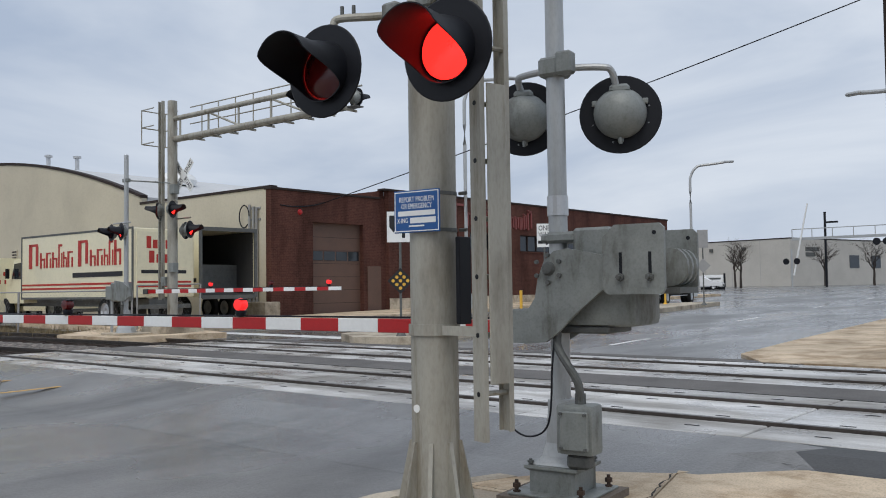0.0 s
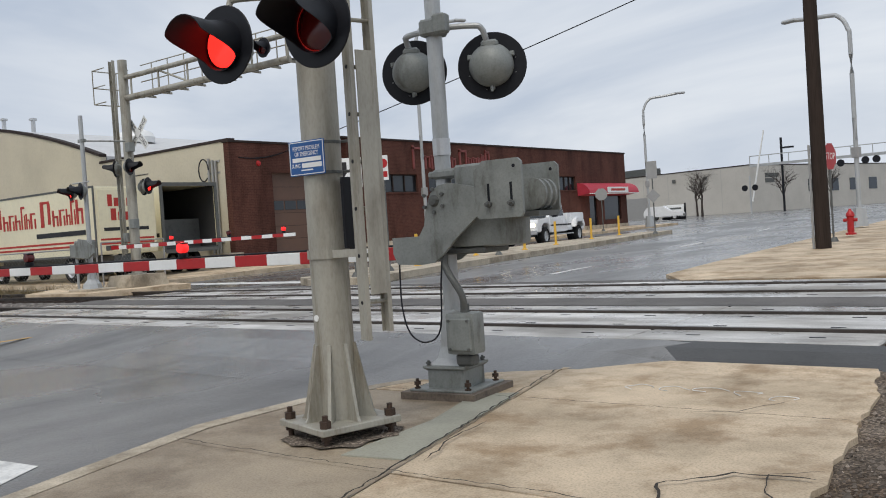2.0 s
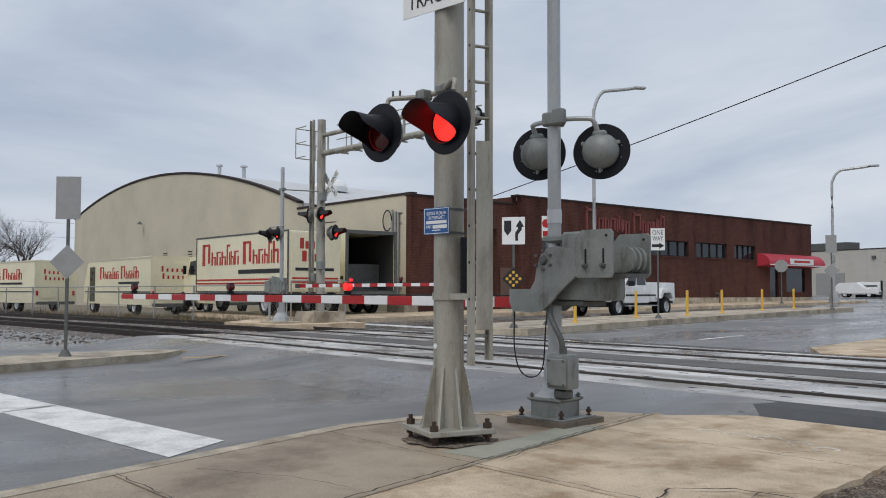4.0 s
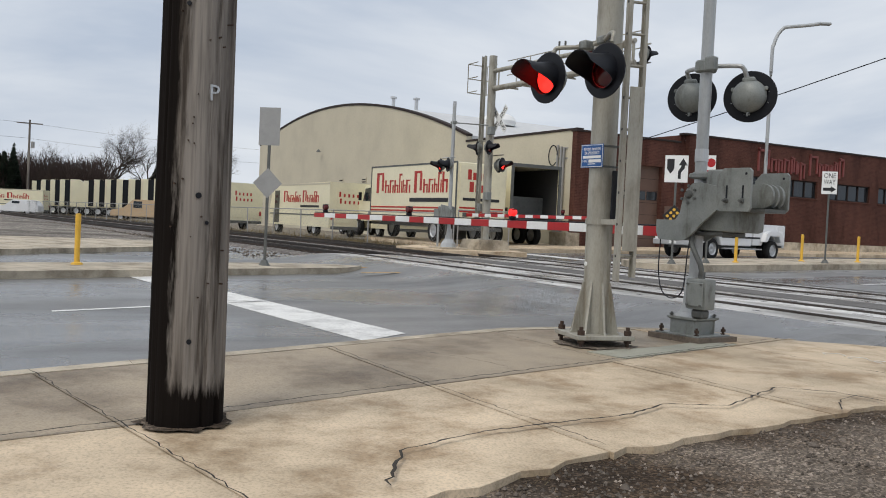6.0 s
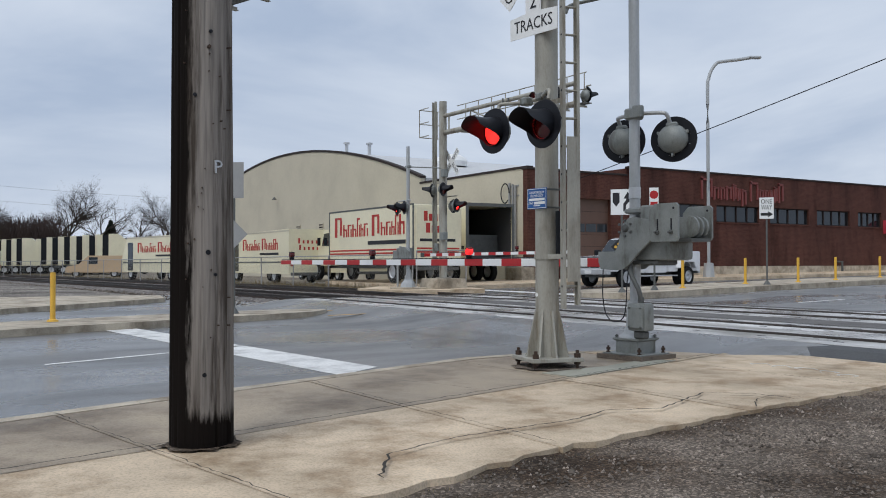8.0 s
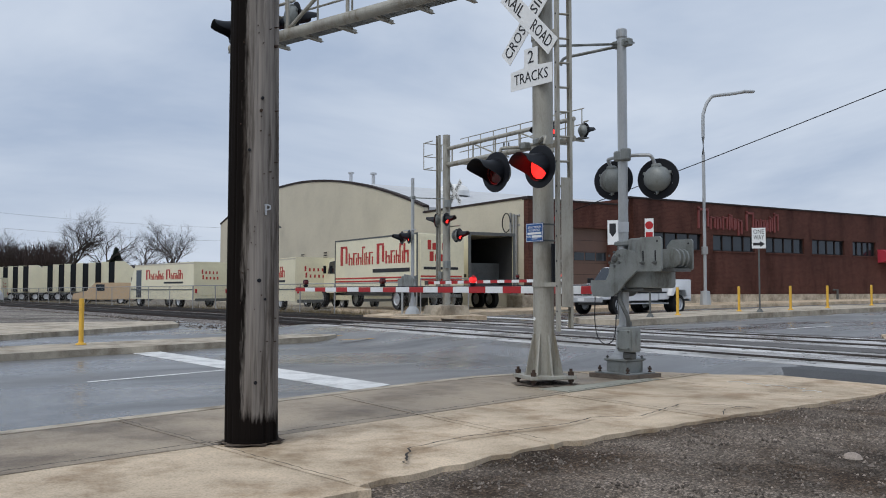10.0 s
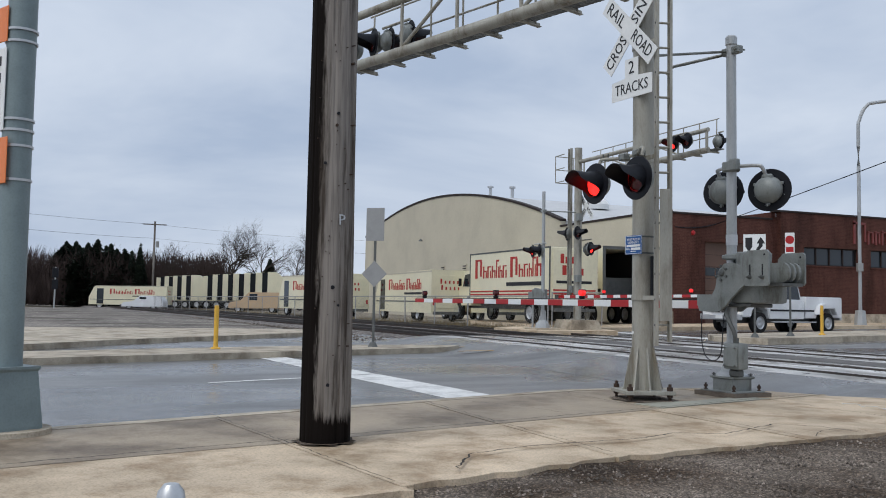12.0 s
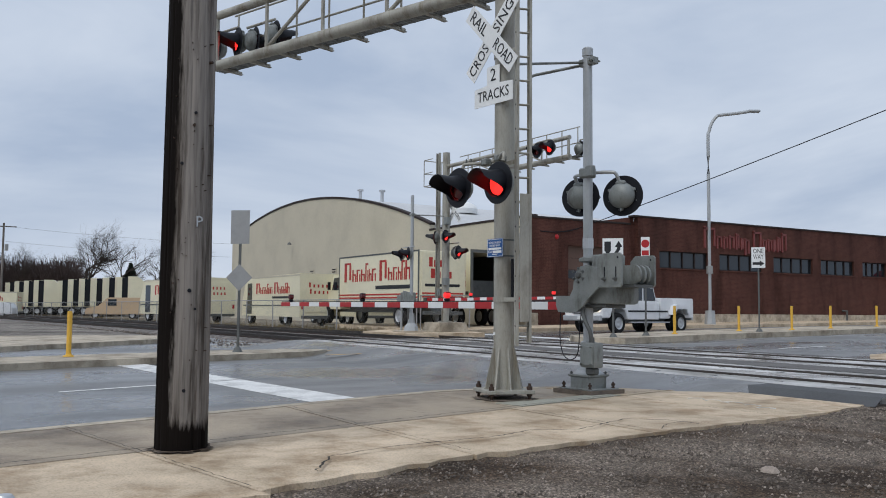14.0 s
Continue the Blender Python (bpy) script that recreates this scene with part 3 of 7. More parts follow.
bm = slab(bmesh.new(), [(-13.2, 16.8), (-14.3, 24), (-15.6, 34), (-16.8, 43.2), (-18.2, 43.0), (-19.0, 34), (-17.6, 24), (-16.3, 17.2), (-14.8, 16.2)], 0.12, 0.25)
tagged(part("median_far", bm, KERB), "raised concrete median with rounded kerb", "median", kind="structure")
bm = slab(bmesh.new(), [(-4.6, 15.75), (far_kerb_x(17), 17), (far_kerb_x(30), 30), (far_kerb_x(60), 60), (far_kerb_x(120), 120), (-5, 120), (-2.2, 60), (0.2, 30), (0.8, 15.75)], 0.0, 0.25)
tagged(part("pavement_far_right", bm, CONCRETE), "tan concrete sidewalk beyond the tracks", "pavement", kind="structure")
bm = slab(bmesh.new(), [(-20.2, 16.4), (-23.2, 17.3), (-24.0, 24), (-24.6, 62), (-29.5, 62), (-28.6, 30), (-28.2, 25), (-36, 23.5), (-36, 17.5), (-27, 16.6), (-24.6, 13.6), (-21.2, 13.6)], 0.1, 0.3)
tagged(part("pavement_by_building", bm, CONCRETE), "concrete sidewalk along the brick building", "pavement", kind="structure")

bm = slab(bmesh.new(), [(-26.9, 6.4), (-40, 5.9), (-60, 4.4), (-100, 0.6), (-100, -40), (-24, -40), (-27.75, -4), (-27.25, 0)], -0.02, 0.2, 6.0)
tagged(part("gravel_verge", bm, YARD_GRAVEL), "pale grey gravel verge beside the rails", "ground", kind="structure")

XW = -28.6


# ---- crossing signals ----
INSERTS = []


def lamp_meshes(disc_r):
    """Meshes of a flashing lamp that looks along -y, about the centre of its lens."""
    r = 0.152
    d = bmesh.new()
    lathe(d, [(r + 0.004, 0.0), (disc_r - 0.006, 0.0), (disc_r, 0.006), (disc_r - 0.006, 0.012), (r + 0.004, 0.012), (r + 0.004, 0.0)], 40)
    bmesh.ops.rotate(d, verts=d.verts, matrix=Matrix.Rotation(radians(90), 3, "X"))
    v = bmesh.new()
    n = 48
    ring = []
    for i in range(n):
        a = 2 * math.pi * i / n
        off = abs((math.degrees(a) + 180) % 360 - 180)
        k = 1 - max(0.0, min(1.0, (off - 62) / 68))
        far = 0.045 + 0.315 * (k * k * (3 - 2 * k))
        sag = 0.035 * (far / 0.36) ** 2
        ring.append([v.verts.new((rr * math.sin(a), -y, rr * math.cos(a) - (sag if y > 0.01 else 0))) for rr, y in
                     ((r + 0.010, 0.0), (r + 0.016, far * 0.5), (r + 0.022, far), (r + 0.016, far), (r + 0.010, far * 0.5), (r + 0.005, 0.0))])
    for p, q in zip(ring, ring[1:] + ring[:1]):
        for k in range(6):
            v.faces.new((p[k], q[k], q[(k + 1) % 6], p[(k + 1) % 6]))
    h = bmesh.new()
    prof = [(0.182, 0.014), (0.182, 0.05), (0.17, 0.075), (0.155, 0.11), (0.12, 0.145), (0.06, 0.168), (0.0, 0.174)]
    lathe(h, prof, 32)
    bmesh.ops.rotate(h, verts=h.verts, matrix=Matrix.Rotation(radians(-90), 3, "X"))
    for a in (25, 155, -90):
        c, s = math.cos(radians(a)) * 0.19, math.sin(radians(a)) * 0.19
        bx(h, c - 0.02, 0.014, s - 0.02, c + 0.02, 0.05, s + 0.02, 0.006)
    bx(h, -0.07, 0.02, 0.14, 0.07, 0.10, 0.205, 0.02)
    rod(h, (0, 0.07, -0.18), (0, 0.07, -0.225), 0.012, seg=8)
    ins = bmesh.new()
    lathe(ins, [(0.0, 0.036), (0.05, 0.033), (0.1, 0.022), (0.148, 0.004), (0.148, -0.004), (0.1, -0.022), (0.05, -0.033), (0.0, -0.036)], 32)
    bmesh.ops.rotate(ins, verts=ins.verts, matrix=Matrix.Rotation(radians(90), 3, "X"))
    for f in ins.faces:
        f.material_index = 0 if f.calc_center_median().y < -0.0045 else 1
    bolts = bmesh.new()
    for a in (20, 75, 165, 200, 285, 340):
        c, s = math.cos(radians(a)) * 0.205, math.sin(radians(a)) * 0.205
        rod(bolts, (c, -0.008, s), (c, 0.0, s), 0.007, seg=6)
    return (mesh_of(d, "background_disc", BLACK, True), mesh_of(v, "visor", BLACK, True), mesh_of(h, "lamp_housing", CAST, True),
            mesh_of(ins, "lens", [LIT, LENS], True), mesh_of(bolts, "disc_bolts", ALU))


LAMP = {0.255: lamp_meshes(0.255), 0.285: lamp_meshes(0.285)}


def flasher(parent, x, y, z, yaw=0.0, phase=0, disc_r=0.255, size=1.0):
    """A flashing lamp as parts of parent. phase: 0 or 1 for the two that take turns, None for one that is seen only from behind."""
    disc, visor, housing, lens, bolts = LAMP[disc_r]
    d = new("background_disc", disc)
    d.parent, d.matrix_basis = parent, pose(x, y, z, 0, 0, yaw)
    d["label"] = "black round backing plate of a flashing lamp"
    for name, me in (("visor", visor), ("lamp_housing", housing), ("disc_bolts", bolts)):
        o = new(name, me)
        o.parent = d
    o = new("lens", lens)
    o.parent = d
    o["label"] = "red glass lens, flashing"
    INSERTS.append((o, phase))
    return d


def hex_bolt(bm, x, y, z, r=0.03, h=0.1):
    rod(bm, (x, y, z - h), (x, y, z + h), r * 0.5, seg=8)
    rod(bm, (x, y, z + h * 0.2), (x, y, z + h * 0.65), r, seg=6)
    rod(bm, (x, y, z - h * 0.55), (x, y, z - h * 0.1), r, seg=6)
    return bm


def base_of_mast(t, r, side=0.66, z=0.10, tall=0.52, yaw=0.0):
    """Base plate, stiffener plates and anchor bolts of a large round mast."""
    h = side / 2
    turn = Matrix.Rotation(radians(yaw), 4, "Z")
    part("base_plate", box(-h, -h, z - 0.025, h, h, z + 0.02, 0.006, m=turn), GALV, t, "thick grey steel base plate")
    for k in range(8):
        m = turn @ Matrix.Rotation(radians(45 * k), 4, "Z")
        bm = bmesh.new()
        prism(bm, [(r - 0.01, z + 0.02), (r + 0.13, z + 0.02), (r + 0.11, z + 0.05), (r + 0.012, z + tall), (r - 0.01, z + tall)], -0.011, 0.011,
              m @ Matrix(((1, 0, 0, 0), (0, 0, -1, 0), (0, 1, 0, 0), (0, 0, 0, 1))))
        part("stiffener_plate", bm, GALV, t)
    for sx in (-1, 1):
        for sy in (-1, 1):
            p = turn @ Vector((sx * (h - 0.055), sy * (h - 0.055), 0))
            part("anchor_bolt", hex_bolt(bmesh.new(), p.x, p.y, z, 0.038, 0.10), RUST, t, "rusty anchor bolt")


def ladder(t, a, b, z0, z1, cover=None):
    """Climbing ladder: two channel rails at a and b (x, y) with rungs between."""
    a, b = Vector((*a, 0)), Vector((*b, 0))
    d = (b - a).normalized()
    n = Vector((-d.y, d.x, 0))
    m = Matrix(((d.x, n.x, 0, a.x), (d.y, n.y, 0, a.y), (0, 0, 1, 0), (0, 0, 0, 1)))
    w = (b - a).length
    for x, f in ((0, 1), (w, -1)):
        o = [(x - f * 0.006, -0.045), (x + f * 0.025, -0.045), (x + f * 0.025, -0.037), (x + f * 0.006, -0.037), (x + f * 0.006, 0.037), (x + f * 0.025, 0.037), (x + f * 0.025, 0.045), (x - f * 0.006, 0.045)]
        part("ladder_rail", prism(bmesh.new(), o, z0 - (0.04 if f > 0 else 0), z1, m), GALV, t)
    for k in range(int((z1 - z0) / 0.30)):
        z = z0 + 0.2 + 0.30 * k
        part("ladder_rung", rod(bmesh.new(), m @ Vector((0, 0, z)), m @ Vector((w, 0, z)), 0.014, seg=8), GALV, t)
        part("rung_end", rod(bmesh.new(), m @ Vector((-0.006, 0, z)), m @ Vector((-0.0085, 0, z)), 0.013, seg=12), BLACK, t, "dark hollow end of a rung")
    if cover:
        part("ladder_guard", box(0.03, -0.06, cover[0], w - 0.03, -0.05, cover[1], 0.003, m=m), GALV, t, "grey steel plate that bars the ladder")


def crossbuck(t, x, y, z, yaw=0):
    """Crossed white blades with black words, looking along -y."""
    for name, tilt, dy, text in (("crossbuck_blade", -45, 0.0, None), ("crossbuck_blade", 45, 0.012, None)):
        bm = box(-0.61, -0.004, -0.115, 0.61, 0.004, 0.115)
        b = part(name, bm, SIGN_WHITE, t, "white sign blade with black letters", m=pose(x, y - dy, z, 0, 0, yaw) @ Matrix.Rotation(radians(tilt), 4, "Y"))
        if tilt == -45:
            words("lettering", "CROS", 0.21, INK, b, facing(-0.345, -0.006, 0.0), width=0.44)
            words("lettering", "SING", 0.21, INK, b, facing(0.33, -0.006, 0.0), width=0.44)
        else:
            words("lettering", "RAIL", 0.21, INK, b, facing(-0.34, -0.006, 0.0), width=0.40)
            words("lettering", "ROAD", 0.21, INK, b, facing(0.33, -0.006, 0.0), width=0.44)


def near_cantilever():
    M = (-2.27, 4.70)
    t = thing("cantilever_signal", "grey steel crossing signal mast with overhead arm and red flashing lamps", "railway signal", pose(*M, 0))
    part("mast", lathe(bmesh.new(), [(0.0, 0.1), (0.131, 0.1), (0.130, 1.2), (0.128, 6.6), (0.128, 6.62), (0.0, 6.66)], 32), GALV, t, smooth=True)
    base_of_mast(t, 0.131, 0.60, yaw=-15)
    ladder(t, (0.385, -0.10), (0.435, 0.075), 0.70, 6.6, (0.95, 2.5))
    for z in (1.22, 2.9, 4.3):
        bm = bmesh.new()
        lathe(bm, [(0.13, z - 0.03), (0.142, z - 0.03), (0.142, z + 0.03), (0.13, z + 0.03)], 24)
        bx(bm, 0.14, -0.1, z - 0.025, 0.40, -0.085, z + 0.025)
        part("ladder_bracket", bm, GALV, t)
    part("paint_patch", rod(bmesh.new(), (-0.02, -0.125, 0.80), (-0.02, -0.134, 0.80), 0.022, seg=10), SIGN_WHITE, t)
    # slotted channel behind the lamps
    bm = bmesh.new()
    bx(bm, 0.17, -0.02, 1.25, 0.2, 0.08, 1.72, 0.004)
    part("cable_box", bm, BLACK, t)
    # lamp arm
    bm = bmesh.new()
    tube(bm, curve_pts([(-0.38, -0.40, 2.82), (-0.38, -0.38, 2.90), (-0.34, -0.36, 2.935), (-0.1, -0.26, 2.925), (0.12, -0.19, 2.95), (0.38, -0.30, 2.975), (0.47, -0.34, 2.95), (0.48, -0.36, 2.87)], 6), 0.022, 10)
    part("lamp_arm", bm, GALV, t, smooth=True)
    part("arm_clamp", box(-0.08, -0.32, 2.88, 0.03, -0.2, 2.97, 0.015), CAST, t)
    part("arm_clamp", box(0.09, -0.24, 2.92, 0.2, -0.1, 3.0, 0.015), CAST, t)
    for x, y in ((-0.33, -0.36), (-0.27, -0.33), (0.24, -0.22), (0.3, -0.24)):
        part("clamp_bolt", rod(bmesh.new(), (x, y, 2.92), (x, y, 3.0), 0.011, seg=6), DARKSTEEL, t)
    flasher(t, -0.37, -0.45, 2.63, 7, 1)
    flasher(t, 0.47, -0.42, 2.60, 7, 0)
    # crossbuck, track count and emergency notice
    crossbuck(t, -0.06, -0.165, 4.53, 6)
    bm = bmesh.new()
    prism(bm, [(-0.37, -0.24), (0.37, -0.24), (0.37, 0.0), (0.12, 0.02), (0.12, 0.25), (-0.12, 0.25), (-0.12, 0.02), (-0.37, 0.0)], -0.004, 0.004)
    s = part("track_count_sign", bm, SIGN_WHITE, t, "white sign with the number of tracks", m=facing(-0.04, -0.15, 3.92, 6))
    words("lettering", "2", 0.23, INK, s, pose(0, 0.13, 0.006))
    words("lettering", "TRACKS", 0.19, INK, s, pose(0, -0.115, 0.006), width=0.60)
    bm = bmesh.new()
    bx(bm, -0.18, -0.135, -0.004, 0.18, 0.135, 0.004, 0.003)
    s = part("emergency_notice", bm, SIGN_BLUE, t, "blue enamelled notice with white letters", m=facing(0.015, -0.150, 1.86, 5) @ Matrix.Diagonal((0.85, 0.85, 1, 1)))
    bm = bmesh.new()
    for x0, y0, x1, y1 in ((-0.173, 0.121, 0.173, 0.127), (-0.173, -0.127, 0.173, -0.121), (-0.173, -0.121, -0.167, 0.121), (0.167, -0.121, 0.173, 0.121)):
        bx(bm, x0, y0, 0.004, x1, y1, 0.0055)
    part("notice_border", bm, SIGN_WHITE, s)
    words("lettering", "REPORT PROBLEM", 0.048, SIGN_WHITE, s, pose(0, 0.075, 0.005), 0.0006, width=0.27)
    words("lettering", "OR EMERGENCY", 0.048, SIGN_WHITE, s, pose(0, 0.032, 0.005), 0.0006, width=0.24)
    part("number_bar", box(-0.145, -0.028, 0.004, 0.145, 0.004, 0.0055), SIGN_WHITE, s)
    words("lettering", "X-ING", 0.045, SIGN_WHITE, s, pose(-0.11, -0.058, 0.005), 0.0006, width=0.085)
    part("number_bar", box(-0.05, -0.076, 0.004, 0.15, -0.040, 0.0055), SIGN_WHITE, s)
    part("maker_bar", box(-0.06, -0.098, 0.004, 0.06, -0.088, 0.0055), SIGN_WHITE, s)
    for z in (1.76, 1.96):
        bm = bmesh.new()
        lathe(bm, [(0.129, z - 0.01), (0.134, z - 0.01), (0.134, z + 0.01), (0.129, z + 0.01)], 20)
        rod(bm, (0.14, 0.06, z), (0.19, 0.06, z), 0.01, seg=6)
        part("notice_band", bm, DARKSTEEL, t)
    overhead_arm(t, 6.2, 5.24, 0.88, 199, lamps=((6.55, -0.3, 1), (5.95, -0.3, 0)), backs=((5.65, 0.42), (5.1, 0.42)))
    return t


def overhead_arm(t, length, z, deep, yaw, lamps=((5.95, -0.3, 1), (5.4, -0.3, 0)), backs=((5.15, 0.62), (4.65, 0.62)), face=0.0):
    """Overhead arm along local x: two pipes, posts, braces, a walkway with brackets and a handrail, with lamps near its tip."""
    m = pose(0, 0, z, 0, 0, yaw)
    P = lambda x, y, zz: m @ Vector((x, y, zz))
    side = -1 if yaw > 90 else 1
    part("lower_pipe", rod(bmesh.new(), P(0, 0, 0), P(length, 0, 0), 0.095, 0.085, 20), GALV, t, smooth=True)
    part("upper_pipe", rod(bmesh.new(), P(0, 0, deep), P(length, 0, deep), 0.075, 0.07, 20), GALV, t, smooth=True)
    n = int(length / 1.35)
    for k in range(n + 1):
        x = length - 0.06 - 1.35 * k
        part("arm_post", rod(bmesh.new(), P(x, 0, 0.05), P(x, 0, deep - 0.05), 0.045 if k == 0 else 0.03, seg=10), GALV, t)
        if k < n and k % 2:
            part("arm_brace", rod(bmesh.new(), P(x, 0, 0.06), P(x - 1.3, 0, deep - 0.05), 0.03, seg=8), GALV, t)
    w = 0.42 * side
    k = 0
    x = length - 0.1
    while x > 0.4:
        bm = bmesh.new()
        a, b = sorted((0.02 * side, w + 0.1 * side))
        bx(bm, x - 0.035, a, -0.06, x + 0.035, b, -0.05, m=m)
        bx(bm, x - 0.004, a, -0.05, x + 0.004, b, 0.0, m=m)
        part("walkway_bracket", bm, GALV, t)
        part("handrail_post", rod(bmesh.new(), P(x, w, -0.03), P(x, w, 1.0), 0.018, seg=8), GALV, t)
        x -= 0.78
    a, b = sorted((0.1 * side, w))
    bm = bmesh.new()
    for i in range(6):
        y = a + (b - a) * (i + 0.5) / 6
        bx(bm, 0.3, y - 0.008, 0.0, length + 0.25, y + 0.008, 0.03, m=m)
    for i in range(int(length / 0.3)):
        bx(bm, 0.4 + i * 0.3, a, 0.004, 0.415 + i * 0.3, b, 0.02, m=m)
    part("walkway_grating", bm, DARKSTEEL, t)
    for zz in (0.5, 1.0):
        part("handrail", rod(bmesh.new(), P(0.3, w, zz), P(length, w, zz), 0.018, seg=8), GALV, t)
    for x, y, ph in lamps:
        p = P(x, y * -side, deep * 0.5 + 0.02)
        flasher(t, p.x, p.y, p.z, face, ph)
    part("lamp_bar", rod(bmesh.new(), P(lamps[0][0], lamps[0][1] * -side, deep * 0.5 + 0.28), P(lamps[-1][0], lamps[-1][1] * -side, deep * 0.5 + 0.28), 0.025, seg=8), GALV, t)
    for x, y in backs:
        p = P(x, y * side, deep * 0.5 + 0.0)
        flasher(t, p.x, p.y, p.z, face + 180, None)
    if backs:
        part("lamp_bar", rod(bmesh.new(), P(backs[0][0] + 0.2, backs[0][1] * side, deep * 0.5 + 0.28), P(backs[-1][0], backs[-1][1] * side, deep * 0.5 + 0.28), 0.025, seg=8), GALV, t)


near_cantilever()


def gate_signal():
    """The gate machine on its mast: pad, base, junction box, casting, counterweights, two lamps seen from behind."""
    t = thing("gate_signal", "grey crossing gate machine on a silver mast with two lamps", "railway signal", pose(-2.40, 6.17, 0, 0, 0, 6.5) @ Matrix.Diagonal((1, 1, 0.965, 1)))
    bm = bmesh.new()
    prism(bm, [(-0.34, -0.32), (0.34, -0.32), (0.34, 0.33), (-0.34, 0.33)], -0.02, 0.055)
    part("footing", bm, material("stained_footing_concrete", (0.15, 0.12, 0.095), 0.85, vary=0.4, scale=5, fine=50, bump=0.4, tint=(0.06, 0.045, 0.035)), t, "stained low concrete footing")
    part("base_plate", box(-0.285, -0.27, 0.055, 0.285, 0.28, 0.072, 0.004), CAST, t)
    part("base_box", lathe(bmesh.new(), [(0.0, 0.07), (0.235, 0.07), (0.235, 0.215), (0.275, 0.235), (0.275, 0.255), (0.0, 0.256)], 4, m=Matrix.Rotation(radians(45), 4, "Z")), CAST, t, "grey cast iron base with flange")
    bm = bmesh.new()
    lathe(bm, [(0.22, 0.256), (0.20, 0.275), (0.145, 0.31), (0.115, 0.40), (0.10, 0.62), (0.098, 0.70), (0.075, 0.71), (0.075, 0.72)], 4, m=Matrix.Rotation(radians(45), 4, "Z"))
    part("base_casting", bm, SILVER, t)
    for sx, sy in ((-1, -1), (1, -1), (-1, 1), (1, 1)):
        part("anchor_bolt", hex_bolt(bmesh.new(), sx * 0.235, sy * 0.225, 0.09, 0.026, 0.065), RUST, t, "rusty anchor bolt")
        part("flange_bolt", hex_bolt(bmesh.new(), sx * 0.16, sy * 0.16, 0.262, 0.022, 0.035), DARKSTEEL, t)
    # junction box on the side of the base
    bm = bmesh.new()
    bx(bm, 0.07, -0.24, 0.36, 0.33, -0.06, 0.70, 0.03, 2)
    jb = part("junction_box", bm, CAST, t, "grey cast junction box with bolted cover", smooth=True)
    part("cover", box(0.10, -0.262, 0.39, 0.31, -0.24, 0.66, 0.012), CAST, jb)
    for x in (0.12, 0.29):
        for z in (0.41, 0.64):
            part("cover_bolt", rod(bmesh.new(), (x, -0.262, z), (x, -0.28, z), 0.012, seg=6), DARKSTEEL, jb)
    part("box_foot", box(0.12, -0.2, 0.26, 0.28, -0.08, 0.36, 0.02), DARKSTEEL, jb)
    part("mast", lathe(bmesh.new(), [(0.066, 0.70), (0.064, 4.72), (0.0, 4.73)], 20), SILVER, t, smooth=True)
    bm = bmesh.new()
    lathe(bm, [(0.066, 2.0), (0.073, 2.0), (0.073, 2.14), (0.066, 2.14)], 16)
    part("mast_collar", bm, ALU, t, "scuffed bare metal collar")
    # top fittings
    bm = bmesh.new()
    lathe(bm, [(0.0, 4.86), (0.06, 4.86), (0.075, 4.84), (0.075, 4.74), (0.05, 4.70), (0.066, 4.66)], 16)
    part("mast_cap", bm, SILVER, t)
    bm = bmesh.new()
    bx(bm, -0.13, -0.05, 4.60, 0.16, 0.05, 4.70, 0.01)
    for x in (-0.1, 0.1, 0.14):
        rod(bm, (x, -0.09, 4.65), (x, 0.09, 4.65), 0.014, seg=6)
    part("stay_clamp", bm, CAST, t)
    bm = tube(bmesh.new(), curve_pts([(-0.1, -0.0, 4.63), (-0.45, -0.3, 4.55), (-0.62, -0.46, 4.5), (-0.66, -0.5, 4.4)], 5), 0.022, 8)
    part("stay_end", bm, CAST, t)
    part("stay_rod", rod(bmesh.new(), (-0.05, 0, 4.66), (-0.04, -1.36, 4.38), 0.018, seg=8), CAST, t)
    # side castings that carry the arm, hub and machine case
    outline = [(-0.35, 1.11), (-0.39, 1.20), (-0.39, 1.335), (-0.13, 1.335), (-0.075, 1.42), (-0.05, 1.56), (0.0, 1.68), (0.07, 1.74), (0.17, 1.755), (0.42, 1.70), (0.45, 1.65), (0.45, 1.50), (0.22, 1.31), (0.08, 1.17), (0.0, 1.115), (-0.12, 1.10)]
    for y in (-0.22, 0.17):
        bm = bmesh.new()
        prism(bm, outline, y, y + 0.03, Matrix(((1, 0, 0, 0), (0, 0, 1, 0), (0, 1, 0, 0), (0, 0, 0, 1))))
        c = part("arm_casting", bm, CAST, t, "grey cast side arm of the gate machine")
        if y < 0:
            part("hub", lathe(bmesh.new(), [(0.0, 0.035), (0.035, 0.03), (0.05, 0.0)], 20, m=facing(0.03, y, 1.62)), DARKSTEEL, c)
            for k in range(6):
                a = radians(60 * k + 30)
                part("hub_bolt", rod(bmesh.new(), (0.03 + 0.095 * math.cos(a), y, 1.62 + 0.095 * math.sin(a)), (0.03 + 0.095 * math.cos(a), y - 0.02, 1.62 + 0.095 * math.sin(a)), 0.016, seg=6), DARKSTEEL, c)
    part("arm_tray", box(-0.37, -0.2, 1.315, -0.12, 0.18, 1.335, 0.0), DARKSTEEL, t)
    bm = bmesh.new()
    bx(bm, 0.09, -0.12, 1.22, 0.60, 0.34, 1.62, 0.05, 2)
    bx(bm, 0.15, -0.10, 1.6, 0.42, 0.28, 1.90, 0.02)
    part("machine_case", bm, CAST, t, "rounded grey machine case", smooth=True)
    part("case_sill", box(0.03, -0.10, 1.17, 0.40, 0.30, 1.22, 0.01), DARKSTEEL, t)
    bm = bmesh.new()
    bx(bm, -0.06, -0.09, 1.80, 0.20, 0.12, 1.88, 0.02)
